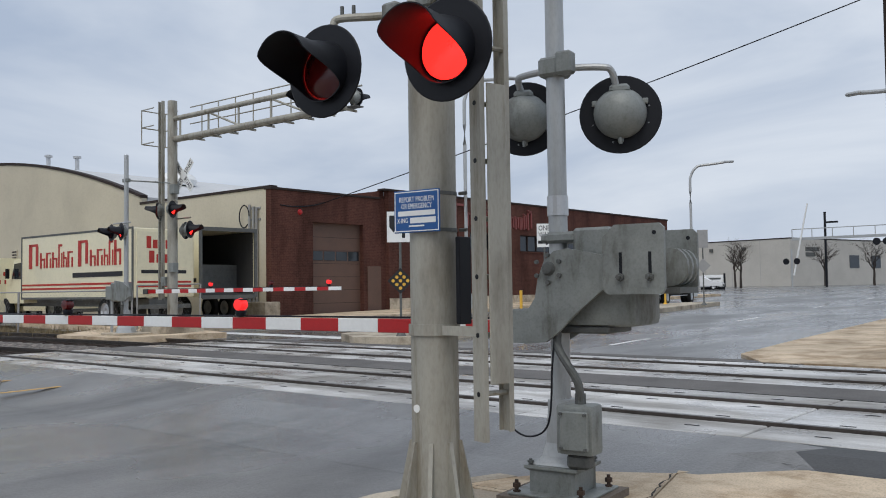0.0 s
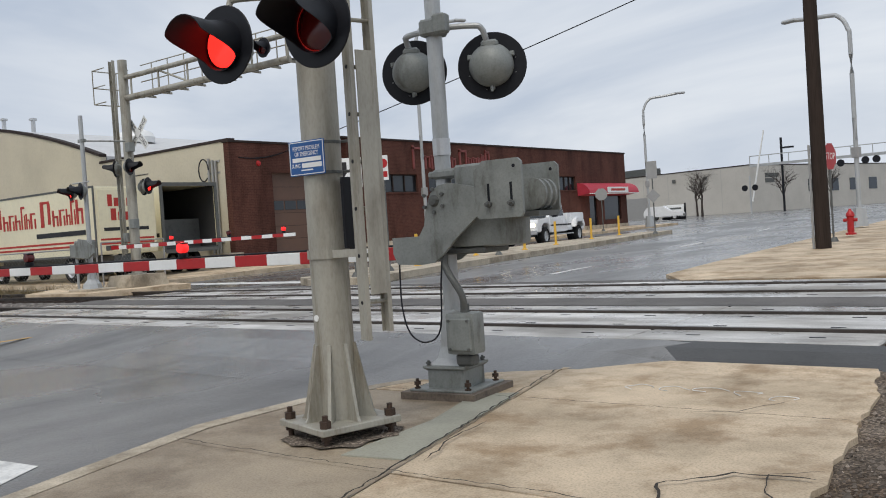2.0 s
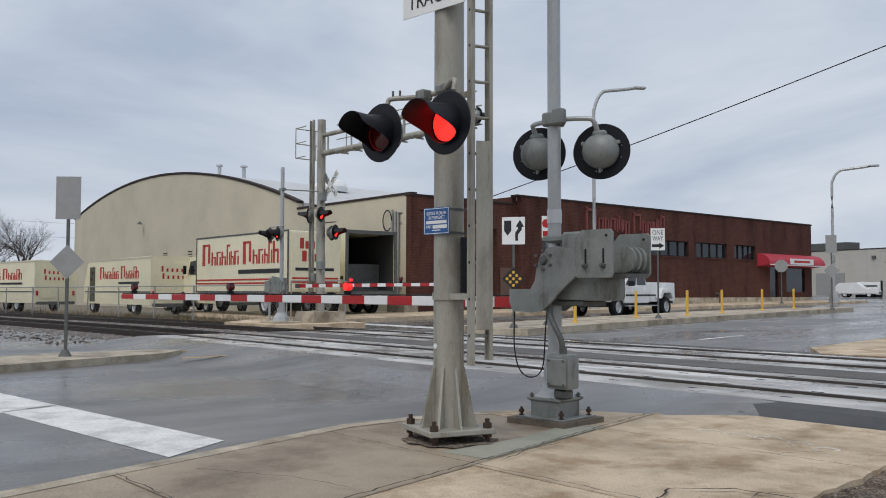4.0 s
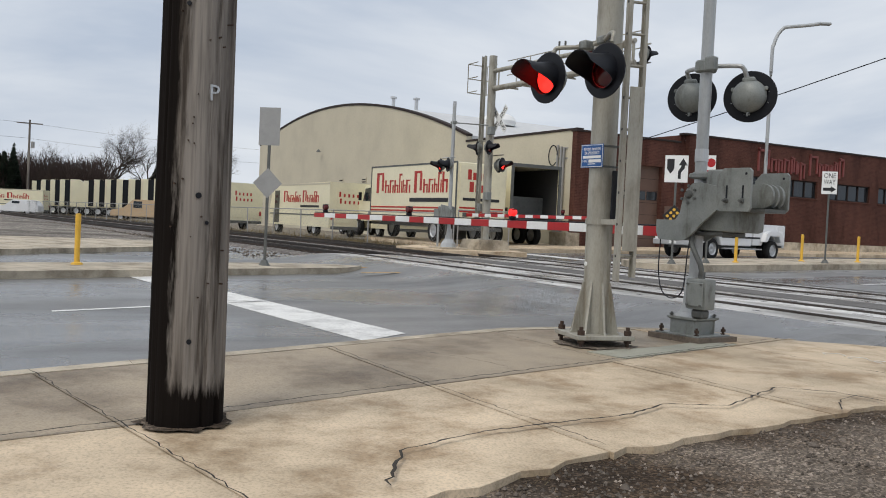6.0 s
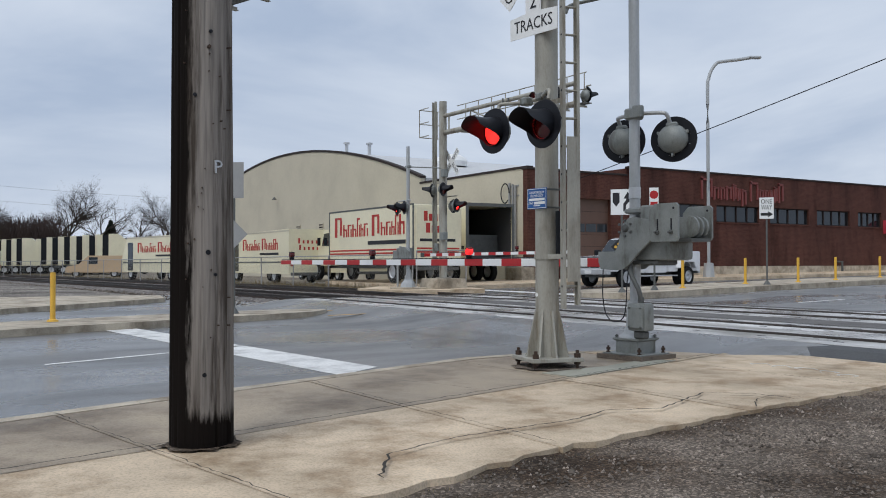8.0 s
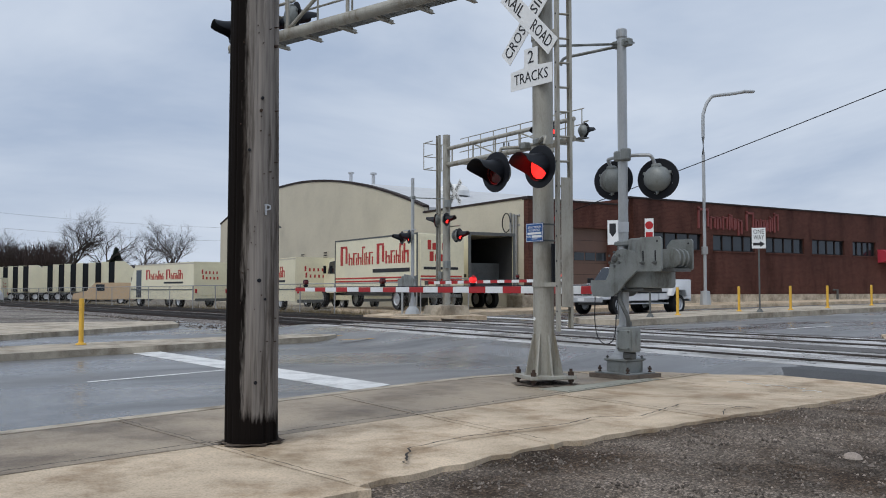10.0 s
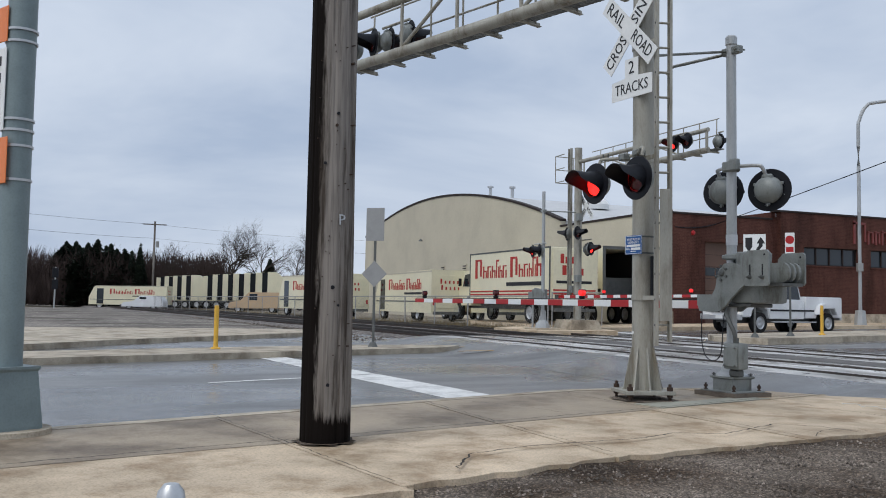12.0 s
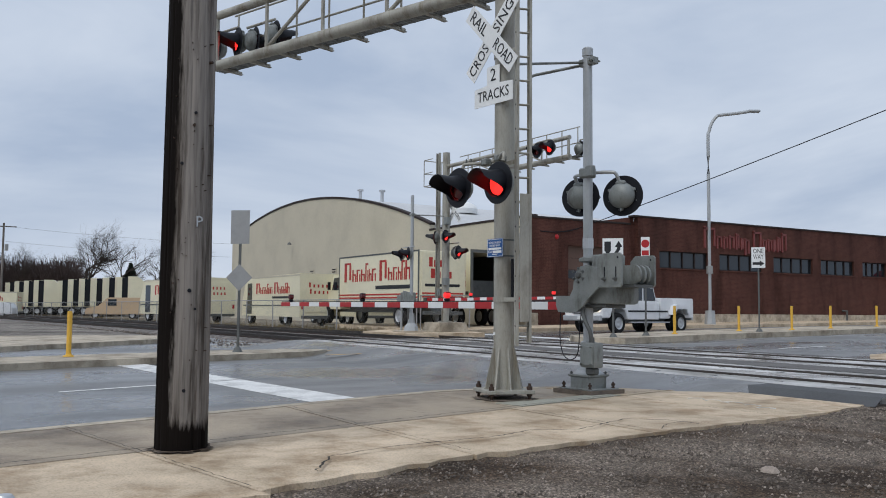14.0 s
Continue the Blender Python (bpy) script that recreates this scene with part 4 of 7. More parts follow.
    rod(bm, (-0.09, -0.06, 1.84), (-0.04, -0.06, 1.84), 0.03, seg=6)
    part("mast_clamp", bm, CAST, t)
    # counterweight plates
    for y, x0, x1, z0, z1 in ((-0.32, 0.46, 0.86, 1.44, 1.89), (0.32, 0.46, 0.86, 1.46, 1.88)):
        bm = bmesh.new()
        prism(bm, [(x0, z0 + 0.03), (x0 + 0.03, z0), (x1 - 0.02, z0), (x1, z0 + 0.03), (x1, z1 - 0.03), (x1 - 0.03, z1), (x0 + 0.08, z1), (x0, z1 - 0.08)], y, y + 0.03,
              Matrix(((1, 0, 0, 0), (0, 0, 1, 0), (0, 1, 0, 0), (0, 0, 0, 1))))
        p = part("counterweight_plate", bm, CAST, t, "flat green-grey counterweight plate")
        for x in (x0 + 0.12, x0 + 0.31):
            part("slot", box(x - 0.01, y - 0.002, z0 + 0.10, x + 0.01, y + 0.01, z0 + 0.27), BLACK, p)
            part("stud", rod(bmesh.new(), (x, y + 0.03, z0 + 0.11), (x, y - 0.06, z0 + 0.11), 0.013, seg=8), DARKSTEEL, p)
            part("stud_nut", rod(bmesh.new(), (x, y, z0 + 0.11), (x, y - 0.025, z0 + 0.11), 0.026, seg=6), DARKSTEEL, p)
        part("hole", rod(bmesh.new(), (x1 - 0.06, y - 0.002, z1 - 0.06), (x1 - 0.06, y + 0.01, z1 - 0.06), 0.014, seg=12), BLACK, p)
    for k, (y, dz) in enumerate(((0.0, 0.0), (0.09, 0.0), (0.18, 0.0))):
        bm = bmesh.new()
        o = [(0.50, 1.49), (0.80, 1.49)] + [(0.80 + 0.10 * math.sin(a), 1.615 - 0.125 * math.cos(a)) for a in [i * math.pi / 8 for i in range(1, 8)]] + [(0.80, 1.74), (0.50, 1.74)]
        prism(bm, o, y, y + 0.035, Matrix(((1, 0, 0, 0), (0, 0, 1, 0), (0, 1, 0, 0), (0, 0, 0, 1))))
        part("counterweight", bm, CAST, t, "round-ended iron counterweight")
    part("weight_channel", box(0.45, -0.10, 1.44, 0.88, 0.26, 1.48), DARKSTEEL, t)
    # conduit and slack cable
    part("conduit", tube(bmesh.new(), curve_pts([(0.05, -0.14, 1.18), (0.06, -0.16, 1.08), (0.15, -0.2, 0.96), (0.22, -0.2, 0.84), (0.22, -0.17, 0.70)], 6), 0.028, 10), DARKSTEEL, t, "grey ribbed flexible conduit", smooth=True)
    part("conduit_nut", rod(bmesh.new(), (0.22, -0.17, 0.69), (0.22, -0.17, 0.77), 0.036, seg=6), DARKSTEEL, t)
    part("slack_cable", tube(bmesh.new(), curve_pts([(-0.42, -0.1, 1.12), (-0.40, -0.13, 0.75), (-0.32, -0.15, 0.52), (-0.16, -0.17, 0.45), (0.0, -0.2, 0.56), (0.03, -0.19, 0.95), (0.04, -0.17, 1.12)], 7), 0.007, 6), BLACK, t, "thin black slack cable")
    # lamps that face the far side
    bm = bmesh.new()
    tube(bm, curve_pts([(-0.37, 0.21, 2.95), (-0.365, 0.14, 3.04), (-0.31, 0.1, 3.07), (0.0, 0.06, 3.07), (0.27, 0.14, 3.06), (0.34, 0.18, 3.03), (0.35, 0.25, 2.90)], 6), 0.025, 10)
    part("lamp_arm", bm, SILVER, t, smooth=True)
    bm = bmesh.new()
    bx(bm, -0.09, -0.10, 2.99, 0.09, 0.08, 3.13, 0.02)
    bx(bm, 0.05, -0.12, 2.99, 0.17, -0.02, 3.15, 0.015)
    part("arm_clamp", bm, CAST, t)
    flasher(t, -0.37, 0.24, 2.78, 200, None, 0.285)
    flasher(t, 0.35, 0.30, 2.735, 200, None, 0.285)
    return t


def gate_arm(parent, x0, x1, y, z, stripe, lights, depth=0.115):
    """A striped gate arm along x, in its signal's space, from x0 at the machine to its tip x1."""
    s = 1 if x1 > x0 else -1
    L = abs(x1 - x0)
    core = part("gate_arm", rod(bmesh.new(), (0, 0, 0.012), (s * (L - 0.1), 0, 0.012), 0.008, seg=6), BLACK, parent, "red and white striped gate arm, lowered", m=pose(x0, y, z))
    n = int(L / stripe)
    for k in range(n):
        a, b = sorted((s * k * stripe, s * (k + 1) * stripe))
        w = depth * (1.0 - 0.3 * k / n)
        part("red_stripe" if k % 2 == 0 else "white_stripe", box(a, -0.02, -w, b, 0.02, 0.0, 0.004), SIGN_RED if k % 2 == 0 else SIGN_WHITE, core)
    p, q = sorted((-0.02 * s, -0.24 * s))
    part("arm_socket", box(p, -0.045, -0.13, q, 0.045, 0.02, 0.01), DARKSTEEL, core)
    for d, lit in lights:
        part("arm_light", lathe(bmesh.new(), [(0.0, 0.0), (0.04, 0.0), (0.05, 0.03), (0.05, 0.05), (0.0, 0.055)], 16, m=pose(s * d, 0, 0.01)), BLACK, core)
        part("arm_lens", lathe(bmesh.new(), [(0.0, -0.045), (0.05, -0.04), (0.062, 0.0), (0.05, 0.04), (0.0, 0.045)], 16, m=facing(s * d, 0, 0.115)), ARM_LIT if lit else LENS, core, smooth=True)
        part("arm_light_cap", box(s * d - 0.05, -0.04, 0.155, s * d + 0.05, 0.04, 0.17, 0.006), BLACK, core)


gate_arm(gate_signal(), -0.35, -8.95, 0.0, 1.255, 0.405, ((2.75, 1), (5.3, 0), (8.1, 0)))


# ---- signals across the tracks ----
def far_cantilever():
    z0 = level(15.7) + 0.1
    t = thing("cantilever_signal", "grey steel signal mast with overhead arm beyond the tracks", "railway signal", pose(-22.0, 15.8, z0))
    bm = bmesh.new()
    lathe(bm, [(0.0, -0.1), (0.95, -0.1), (0.82, 0.36), (0.0, 0.36)], 4, m=Matrix.Rotation(radians(45), 4, "Z"))
    part("footing", bm, KERB, t, "tapered concrete footing")
    part("mast", lathe(bmesh.new(), [(0.0, 0.36), (0.15, 0.36), (0.14, 6.86), (0.0, 6.88)], 20), GALV, t, smooth=True)
    part("mast_flange", lathe(bmesh.new(), [(0.0, 0.36), (0.28, 0.36), (0.28, 0.40), (0.0, 0.40)], 12), GALV, t)
    ladder(t, (-0.52, -0.1), (-0.30, -0.12), 1.0, 6.9)
    bm = bmesh.new()
    for z in (5.6, 6.1, 6.62):
        for a, b in (((-0.85, -0.5), (-0.2, -0.5)), ((-0.85, -0.5), (-0.85, 0.3)), ((-0.85, 0.3), (-0.2, 0.3))):
            rod(bm, (*a, z), (*b, z), 0.018, seg=6)
    for x, y in ((-0.85, -0.5), (-0.85, 0.3)):
        rod(bm, (x, y, 5.6), (x, y, 6.62), 0.018, seg=6)
    part("ladder_cage", bm, GALV, t)
    overhead_arm(t, 7.2, 5.70, 0.62, 1.5, lamps=((6.0, 0.35, 1), (6.65, 0.35, 0)), backs=((7.1, 0.5),), face=0.0)
    crossbuck(t, 0.28, 0.2, 4.62)
    bm = bmesh.new()
    rod(bm, (-0.38, -0.1, 3.86), (0.35, -0.1, 3.86), 0.022, seg=8)
    rod(bm, (0.0, 0.12, 3.35), (0.75, 0.12, 3.35), 0.022, seg=8)
    part("lamp_arm", bm, GALV, t)
    flasher(t, -0.36, -0.25, 3.6, -48, 1)
    flasher(t, 0.34, -0.22, 3.6, 118, 0)
    flasher(t, 0.30, 0.25, 3.0, 180, None)
    flasher(t, 0.75, 0.1, 3.0, 118, None)
    for x, z in ((0.25, 4.2), (0.2, 1.9), (-0.2, 1.5)):
        part("relay_box", box(x - 0.11, -0.2, z - 0.14, x + 0.11, 0.0, z + 0.14, 0.01), CAST, t)


far_cantilever()


def far_gate():
    z0 = level(14.6) + 0.1
    t = thing("gate_signal", "silver signal mast with gate machine beyond the tracks", "railway signal", pose(-22.5, 14.6, z0))
    part("footing", box(-0.5, -0.5, -0.1, 0.5, 0.5, 0.06, 0.02), KERB, t)
    part("base_casting", lathe(bmesh.new(), [(0.0, 0.06), (0.3, 0.06), (0.26, 0.2), (0.14, 0.34), (0.12, 0.7), (0.0, 0.71)], 8), SILVER, t)
    part("mast", lathe(bmesh.new(), [(0.066, 0.6), (0.064, 5.1), (0.0, 5.12)], 12), SILVER, t, smooth=True)
    part("stay_rod", rod(bmesh.new(), (0, 0, 4.45), (0.7, 1.0, 4.4), 0.022, seg=8), CAST, t)
    part("stay_clamp", box(-0.14, -0.06, 4.4, 0.14, 0.06, 4.5, 0.01), CAST, t)
    part("mast_cap", box(-0.05, -0.05, 5.0, 0.05, 0.05, 5.2, 0.01), ALU, t)
    part("lamp_arm", rod(bmesh.new(), (-0.62, -0.05, 3.22), (0.3, -0.05, 3.22), 0.022, seg=8), SILVER, t)
    flasher(t, -0.55, -0.15, 2.95, -12, 1)
    flasher(t, 0.08, -0.2, 2.95, -12, 0)
    bm = bmesh.new()
    bx(bm, -0.55, -0.2, 0.95, -0.05, 0.25, 1.5, 0.04)
    bx(bm, -0.95, -0.12, 1.0, -0.6, 0.12, 1.4, 0.02)
    part("machine_case", bm, CAST, t)
    prm = prism(bmesh.new(), [(-0.2, 1.55), (0.25, 1.5), (0.55, 1.35), (0.62, 1.1), (0.3, 0.95), (-0.2, 1.0)], -0.26, -0.2, Matrix(((1, 0, 0, 0), (0, 0, 1, 0), (0, 1, 0, 0), (0, 0, 0, 1))))
    part("arm_casting", prm, CAST, t)
    part("case_post", rod(bmesh.new(), (-0.78, 0, -0.05), (-0.78, 0, 1.0), 0.04, seg=8), SILVER, t)
    part("conduit", tube(bmesh.new(), curve_pts([(0.1, -0.2, 1.0), (0.2, -0.24, 0.8), (0.1, -0.2, 0.5)], 5), 0.04, 8), DARKSTEEL, t)

    return t


gate_arm(far_gate(), 0.6, 8.6, 0.35, 1.28, 0.40, ((3.0, 1), (5.5, 0), (7.6, 1)))


# ---- brick building ----
def wall_with_openings(name, parent, x_out, thick, y0, y1, z0, z1, openings, mat, label=""):
    """A wall along y with its outer face at x_out and openings (y0, y1, z0, z1) through it."""
    ys = sorted({y0, y1, *(v for o in openings for v in o[:2])})
    zs = sorted({z0, z1, *(v for o in openings for v in o[2:])})
    bm = bmesh.new()
    for a, b in zip(ys, ys[1:]):
        for c, d in zip(zs, zs[1:]):
            my, mz = (a + b) / 2, (c + d) / 2
            if not any(o[0] < my < o[1] and o[2] < mz < o[3] for o in openings):
                bx(bm, x_out - thick, a, c, x_out, b, d)
    bmesh.ops.remove_doubles(bm, verts=bm.verts, dist=0.001)
    return part(name, bm, mat, parent, label)


WINDOWS = [(33.55, 37.35), (38.3, 42.0), (43.0, 46.7), (47.5, 50.9), (51.8, 54.4)]


def brick_building():
    zb = 0.0
    t = thing("brick_building", "long low brown brick bakery building with strip windows", "building", pose(0, 0, 0))
    W = [(a, b, 3.46, 4.42) for a, b in WINDOWS]
    wall_with_openings("wall", t, XW, 0.35, 32.0, 62.0, zb, 6.17, W + [(56.2, 57.3, 0.9, 3.1), (58.4, 61.0, 1.3, 3.0)], BRICK, "brown brick wall stained below the windows")
    wall_with_openings("wall", t, XW - 0.25, 0.35, 25.3, 32.0, zb, 5.75, [(27.35, 30.5, 0.2, 4.45)], BRICK, "brown brick wall round a loading door")
    part("wall", box(-36, 61.66, 0, XW - 0.36, 62.0, 6.17), BRICK, t)
    part("wall", box(-36, 31.7, 0, XW - 0.36, 32.0, 6.17), BRICK, t)
    part("wall", box(XW - 0.6, 25.0, 0, XW - 0.25, 25.3, 5.75), BRICK, t)
    bm = bmesh.new()
    bx(bm, -36, 25.7, 5.5, XW - 0.6, 31.7, 5.55)
    bx(bm, -36, 32.0, 5.9, XW - 0.4, 61.6, 5.95)
    part("roof", bm, TRIM, t)
    bm = bmesh.new()
    bx(bm, XW - 0.42, 31.65, 6.17, XW + 0.05, 62.06, 6.27, 0.01)
    bx(bm, XW - 0.67, 24.95, 5.75, XW - 0.2, 31.65, 5.85, 0.01)
    part("coping", bm, TRIM, t, "dark metal coping")
    part("plinth", box(XW, 32.0, 0, XW + 0.03, 62.0, 0.95), KERB, t, "pale concrete plinth")
    for a, b in WINDOWS:
        w = thing("window", "", "")
        w.parent = t
        for k in list(w.keys()):
            del w[k]
        n = 4
        part("pane", box(XW - 0.2, a + 0.05, 3.51, XW - 0.18, b - 0.05, 4.37), GLASS, w)
        bm = bmesh.new()
        for k in range(n + 1):
            y = a + (b - a) * k / n
            bx(bm, XW - 0.22, y - 0.035, 3.46, XW - 0.12, y + 0.035, 4.42)
        bx(bm, XW - 0.22, a, 3.46, XW - 0.12, b, 3.52)
        bx(bm, XW - 0.22, a, 4.36, XW - 0.12, b, 4.42)
        part("window_frame", bm, TRIM, w)
        part("window_sill", box(XW - 0.12, a - 0.05, 3.38, XW + 0.05, b + 0.05, 3.46, 0.01), BRICK, w)
        part("blind", box(XW - 0.3, a + (b - a) * 0.42, 3.54, XW - 0.28, a + (b - a) * 0.56, 4.35), SIGN_BACK, w)
    # loading door with a row of panes
    dm = material("brown_door_panels", (0.13, 0.075, 0.055), 0.6, vary=0.12, scale=2, fine=20, bump=0.02)
    d = part("loading_door", box(XW - 0.55, 27.35, 0.2, XW - 0.5, 30.5, 4.45), dm, t, "brown sectional loading door")
    for k in range(1, 7):
        part("door_groove", box(XW - 0.5, 27.35, 0.2 + 0.6 * k, XW - 0.494, 30.5, 0.215 + 0.6 * k), TRIM, d)
    for k in range(4):
        part("pane", box(XW - 0.5, 27.45 + 0.76 * k, 2.75, XW - 0.48, 28.13 + 0.76 * k, 3.17, 0.004), GLASS, d)
    part("side_door", box(XW - 0.25, 30.75, 0.35, XW - 0.22, 31.65, 2.5, 0.004), dm, t)
    # letters on the wall stand for a name: plain strokes of their size
    y = 37.0
    for k, (w, hgt, dz) in enumerate(((0.95, 1.25, 0.0), (0.5, 0.75, 0.0), (0.42, 0.75, 0.0), (0.5, 0.8, 0.0), (0.36, 0.95, 0.0), (0.3, 0.72, 0.0), (0.45, 1.0, -0.3), (0.0, 0, 0), (0.75, 1.2, 0.0), (0.42, 0.75, 0.0), (0.42, 0.75, 0.0), (0.3, 0.75, 0.0), (0.36, 0.95, 0.0), (0.5, 1.2, 0.0))):
        if hgt:
            bm = bmesh.new()
            bx(bm, XW, y, 4.72 + dz, XW + 0.09, y + 0.13, 4.72 + dz + hgt, 0.01)
            bx(bm, XW, y + w - 0.16, 4.72 + dz + hgt * 0.1, XW + 0.09, y + w - 0.05, 4.72 + dz + hgt * 0.9, 0.01)
            bx(bm, XW, y, 4.72 + dz + hgt * 0.84, XW + 0.09, y + w - 0.05, 4.72 + dz + hgt * 0.94, 0.01)
            part("sign_stroke", bm, FADED_RED, t, "faded red raised sign stroke")
        y += w + 0.06 if hgt else 0.25
    # awning over the shop door
    bm = bmesh.new()
    o = [(0.0, 3.05)] + [(0.95 * math.sin(radians(a)), 3.2 + 0.75 * math.cos(radians(a))) for a in range(90, -1, -15)] + [(0.0, 3.95)]
    prism(bm, [(x, z) for x, z in o], 0.0, 7.6, Matrix(((1, 0, 0, XW), (0, 0, 1, 54.6), (0, 1, 0, 0), (0, 0, 0, 1))))
    a = part("awning", bm, material("red_awning_cloth", (0.46, 0.035, 0.06), 0.6, vary=0.15, scale=2, fine=30, bump=0.05), t, "red fabric awning over the shop entrance")
    part("awning_stripe", box(XW + 0.92, 54.6, 3.13, XW + 0.965, 62.2, 3.19), SIGN_WHITE, a)
    part("awning_sign", box(XW + 0.95, 57.2, 3.22, XW + 0.98, 60.4, 3.62), SIGN_WHITE, a)
    part("awning_sign_bar", box(XW + 0.98, 57.7, 3.34, XW + 0.985, 59.9, 3.5), TEXT_RED, a)
    part("shop_window", box(XW - 0.15, 58.4, 1.3, XW - 0.12, 61.0, 3.0), GLASS, t)
    part("shop_door", box(XW - 0.15, 56.2, 0.9, XW - 0.12, 57.3, 3.1), GLASS, t)
    # roof vents and wall fittings
    for y, z in ((35.0, 6.27), (39.5, 6.27), (45.5, 6.27), (52, 6.27)):
        part("roof_vent", lathe(bmesh.new(), [(0.06, 0), (0.06, 0.32), (0.1, 0.34), (0.1, 0.4), (0.0, 0.44)], 10, m=pose(XW - 2.2, y, z - 0.3)), ALU, t)
    part("alarm_bell", lathe(bmesh.new(), [(0.0, 0.08), (0.1, 0.06), (0.13, 0.0)], 14, m=Matrix.Translation((XW - 0.25, 26.6, 4.85)) @ Matrix.Rotation(radians(90), 4, "Y")), SIGN_RED, t, "small red alarm bell")
    part("wall_hydrant", tube(bmesh.new(), [(XW, 49.6, 1.2), (XW + 0.3, 49.6, 1.2), (XW + 0.3, 49.6, 0.5)], 0.08, 8), DARKSTEEL, t)


brick_building()


def arch_z(x):
    """Height of the bow roof over x."""
    a, b = -78.2, -39.5
    u = (x - a) / (b - a)
    return 7.6 - 1.4 * u + 2.75 * (1 - (2 * u - 1) ** 2) if 0 <= u <= 1 else 0


def warehouse():
    t = thing("warehouse", "cream painted block warehouse with a bowed roof", "building", pose(0, 0, 0))
    y = 25.3
    xs = [-78.2 + 38.7 * k / 40 for k in range(41)]
    bm = bmesh.new()
    prism(bm, [(-78.2, 0.0), (-39.5, 0.0)] + [(x, arch_z(x)) for x in reversed(xs)], 0.0, 0.3, Matrix(((1, 0, 0, 0), (0, 0, 1, y), (0, 1, 0, 0), (0, 0, 0, 1))))
    part("wall", bm, CREAM, t, "cream painted gable wall with bowed top")
    bm = bmesh.new()
    prism(bm, [(x, arch_z(x) + 0.02) for x in xs] + [(x, arch_z(x) + 0.16) for x in reversed(xs)], -0.06, 0.35, Matrix(((1, 0, 0, 0), (0, 0, 1, y), (0, 1, 0, 0), (0, 0, 0, 1))))
    part("roof_edge", bm, TRIM, t, "dark roof edge")
    bm = bmesh.new()
    prism(bm, [(x, arch_z(x) - 0.2) for x in xs] + [(x, arch_z(x) + 0.05) for x in reversed(xs)], 0.36, 42, Matrix(((1, 0, 0, 0), (0, 0, 1, y), (0, 1, 0, 0), (0, 0, 0, 1))))
    part("roof", bm, material("pale_roof_membrane", (0.55, 0.56, 0.57), 0.7, vary=0.1, scale=0.5, fine=8, bump=0.03), t, "pale membrane bow roof")
    part("wall", box(-39.5, y, 0, XW - 0.61, y + 0.3, 5.86), CREAM, t, "cream painted wall")
    part("coping", box(-39.6, y - 0.05, 5.86, XW - 0.60, y + 0.35, 5.98, 0.01), TRIM, t, "dark metal coping")
    part("flat_roof", box(-39.5, y + 0.3, 5.4, -29.3, 60, 5.5), TRIM, t)
    part("wall", box(-78.2, y + 0.31, 0, -77.9, 66, 7.3), CREAM, t)
    # faint block courses
    for k in range(12):
        z = 0.9 + 0.62 * k
        if z < 5.7:
            part("course_joint", box(-76.5, y - 0.004, z, XW - 0.62, y + 0.0, z + 0.02), CREAM, t)
    for x, h in ((-54.6, 0.75), (-50.9, 0.75)):
        part("roof_stack", lathe(bmesh.new(), [(0.13, 0), (0.13, h), (0.24, h + 0.02), (0.24, h + 0.14), (0.0, h + 0.2)], 10, m=pose(x, y + 2.5, arch_z(x))), ALU, t)
    part("roof_ventilator", lathe(bmesh.new(), [(1.1, 0), (1.15, 0.35), (1.0, 0.62), (0.6, 0.82), (0.0, 0.9)], 16, m=pose(-45.5, y + 6, arch_z(-45.5) - 0.1)), SIGN_WHITE, t, "white domed roof ventilator", smooth=True)
    for x in (-57.8, -53.6):
        v = part("wall_vent", box(x - 0.35, y - 0.06, 3.3, x + 0.35, y, 4.1, 0.01), CREAM, t)
        for k in range(4):
            part("vent_slat", box(x - 0.3, y - 0.075, 3.38 + 0.18 * k, x + 0.3, y - 0.06, 3.46 + 0.18 * k), TRIM, v)
    part("wall_lamp", lathe(bmesh.new(), [(0.0, 0.2), (0.2, 0.0), (0.05, 0.2)], 10, m=pose(-62, y - 0.35, 6.3)), DARKSTEEL, t)
    # electric service pipes by the corner
    for dx in (0.0, 0.28, 0.5):
        part("service_pipe", rod(bmesh.new(), (-30.6 + dx, y - 0.09, 0.9), (-30.6 + dx, y - 0.09, 5.2 - dx * 0.3), 0.06, seg=8), SIGN_BACK, t, "grey electric conduit")
    for z in (1.4, 4.5, 5.0):
        part("pipe_bracket", box(-30.8, y - 0.04, z, -29.9, y, z + 0.08), SIGN_BACK, t)
    part("service_loop", tube(bmesh.new(), [(-30.9 + 0.35 * math.cos(a), y - 0.15, 4.7 + 0.5 * math.sin(a)) for a in [k * math.pi / 8 for k in range(15)]], 0.03, 6), BLACK, t)
    part("meter_box", box(-31.1, y - 0.2, 1.2, -30.3, y, 1.9, 0.02), SIGN_BACK, t)


warehouse()


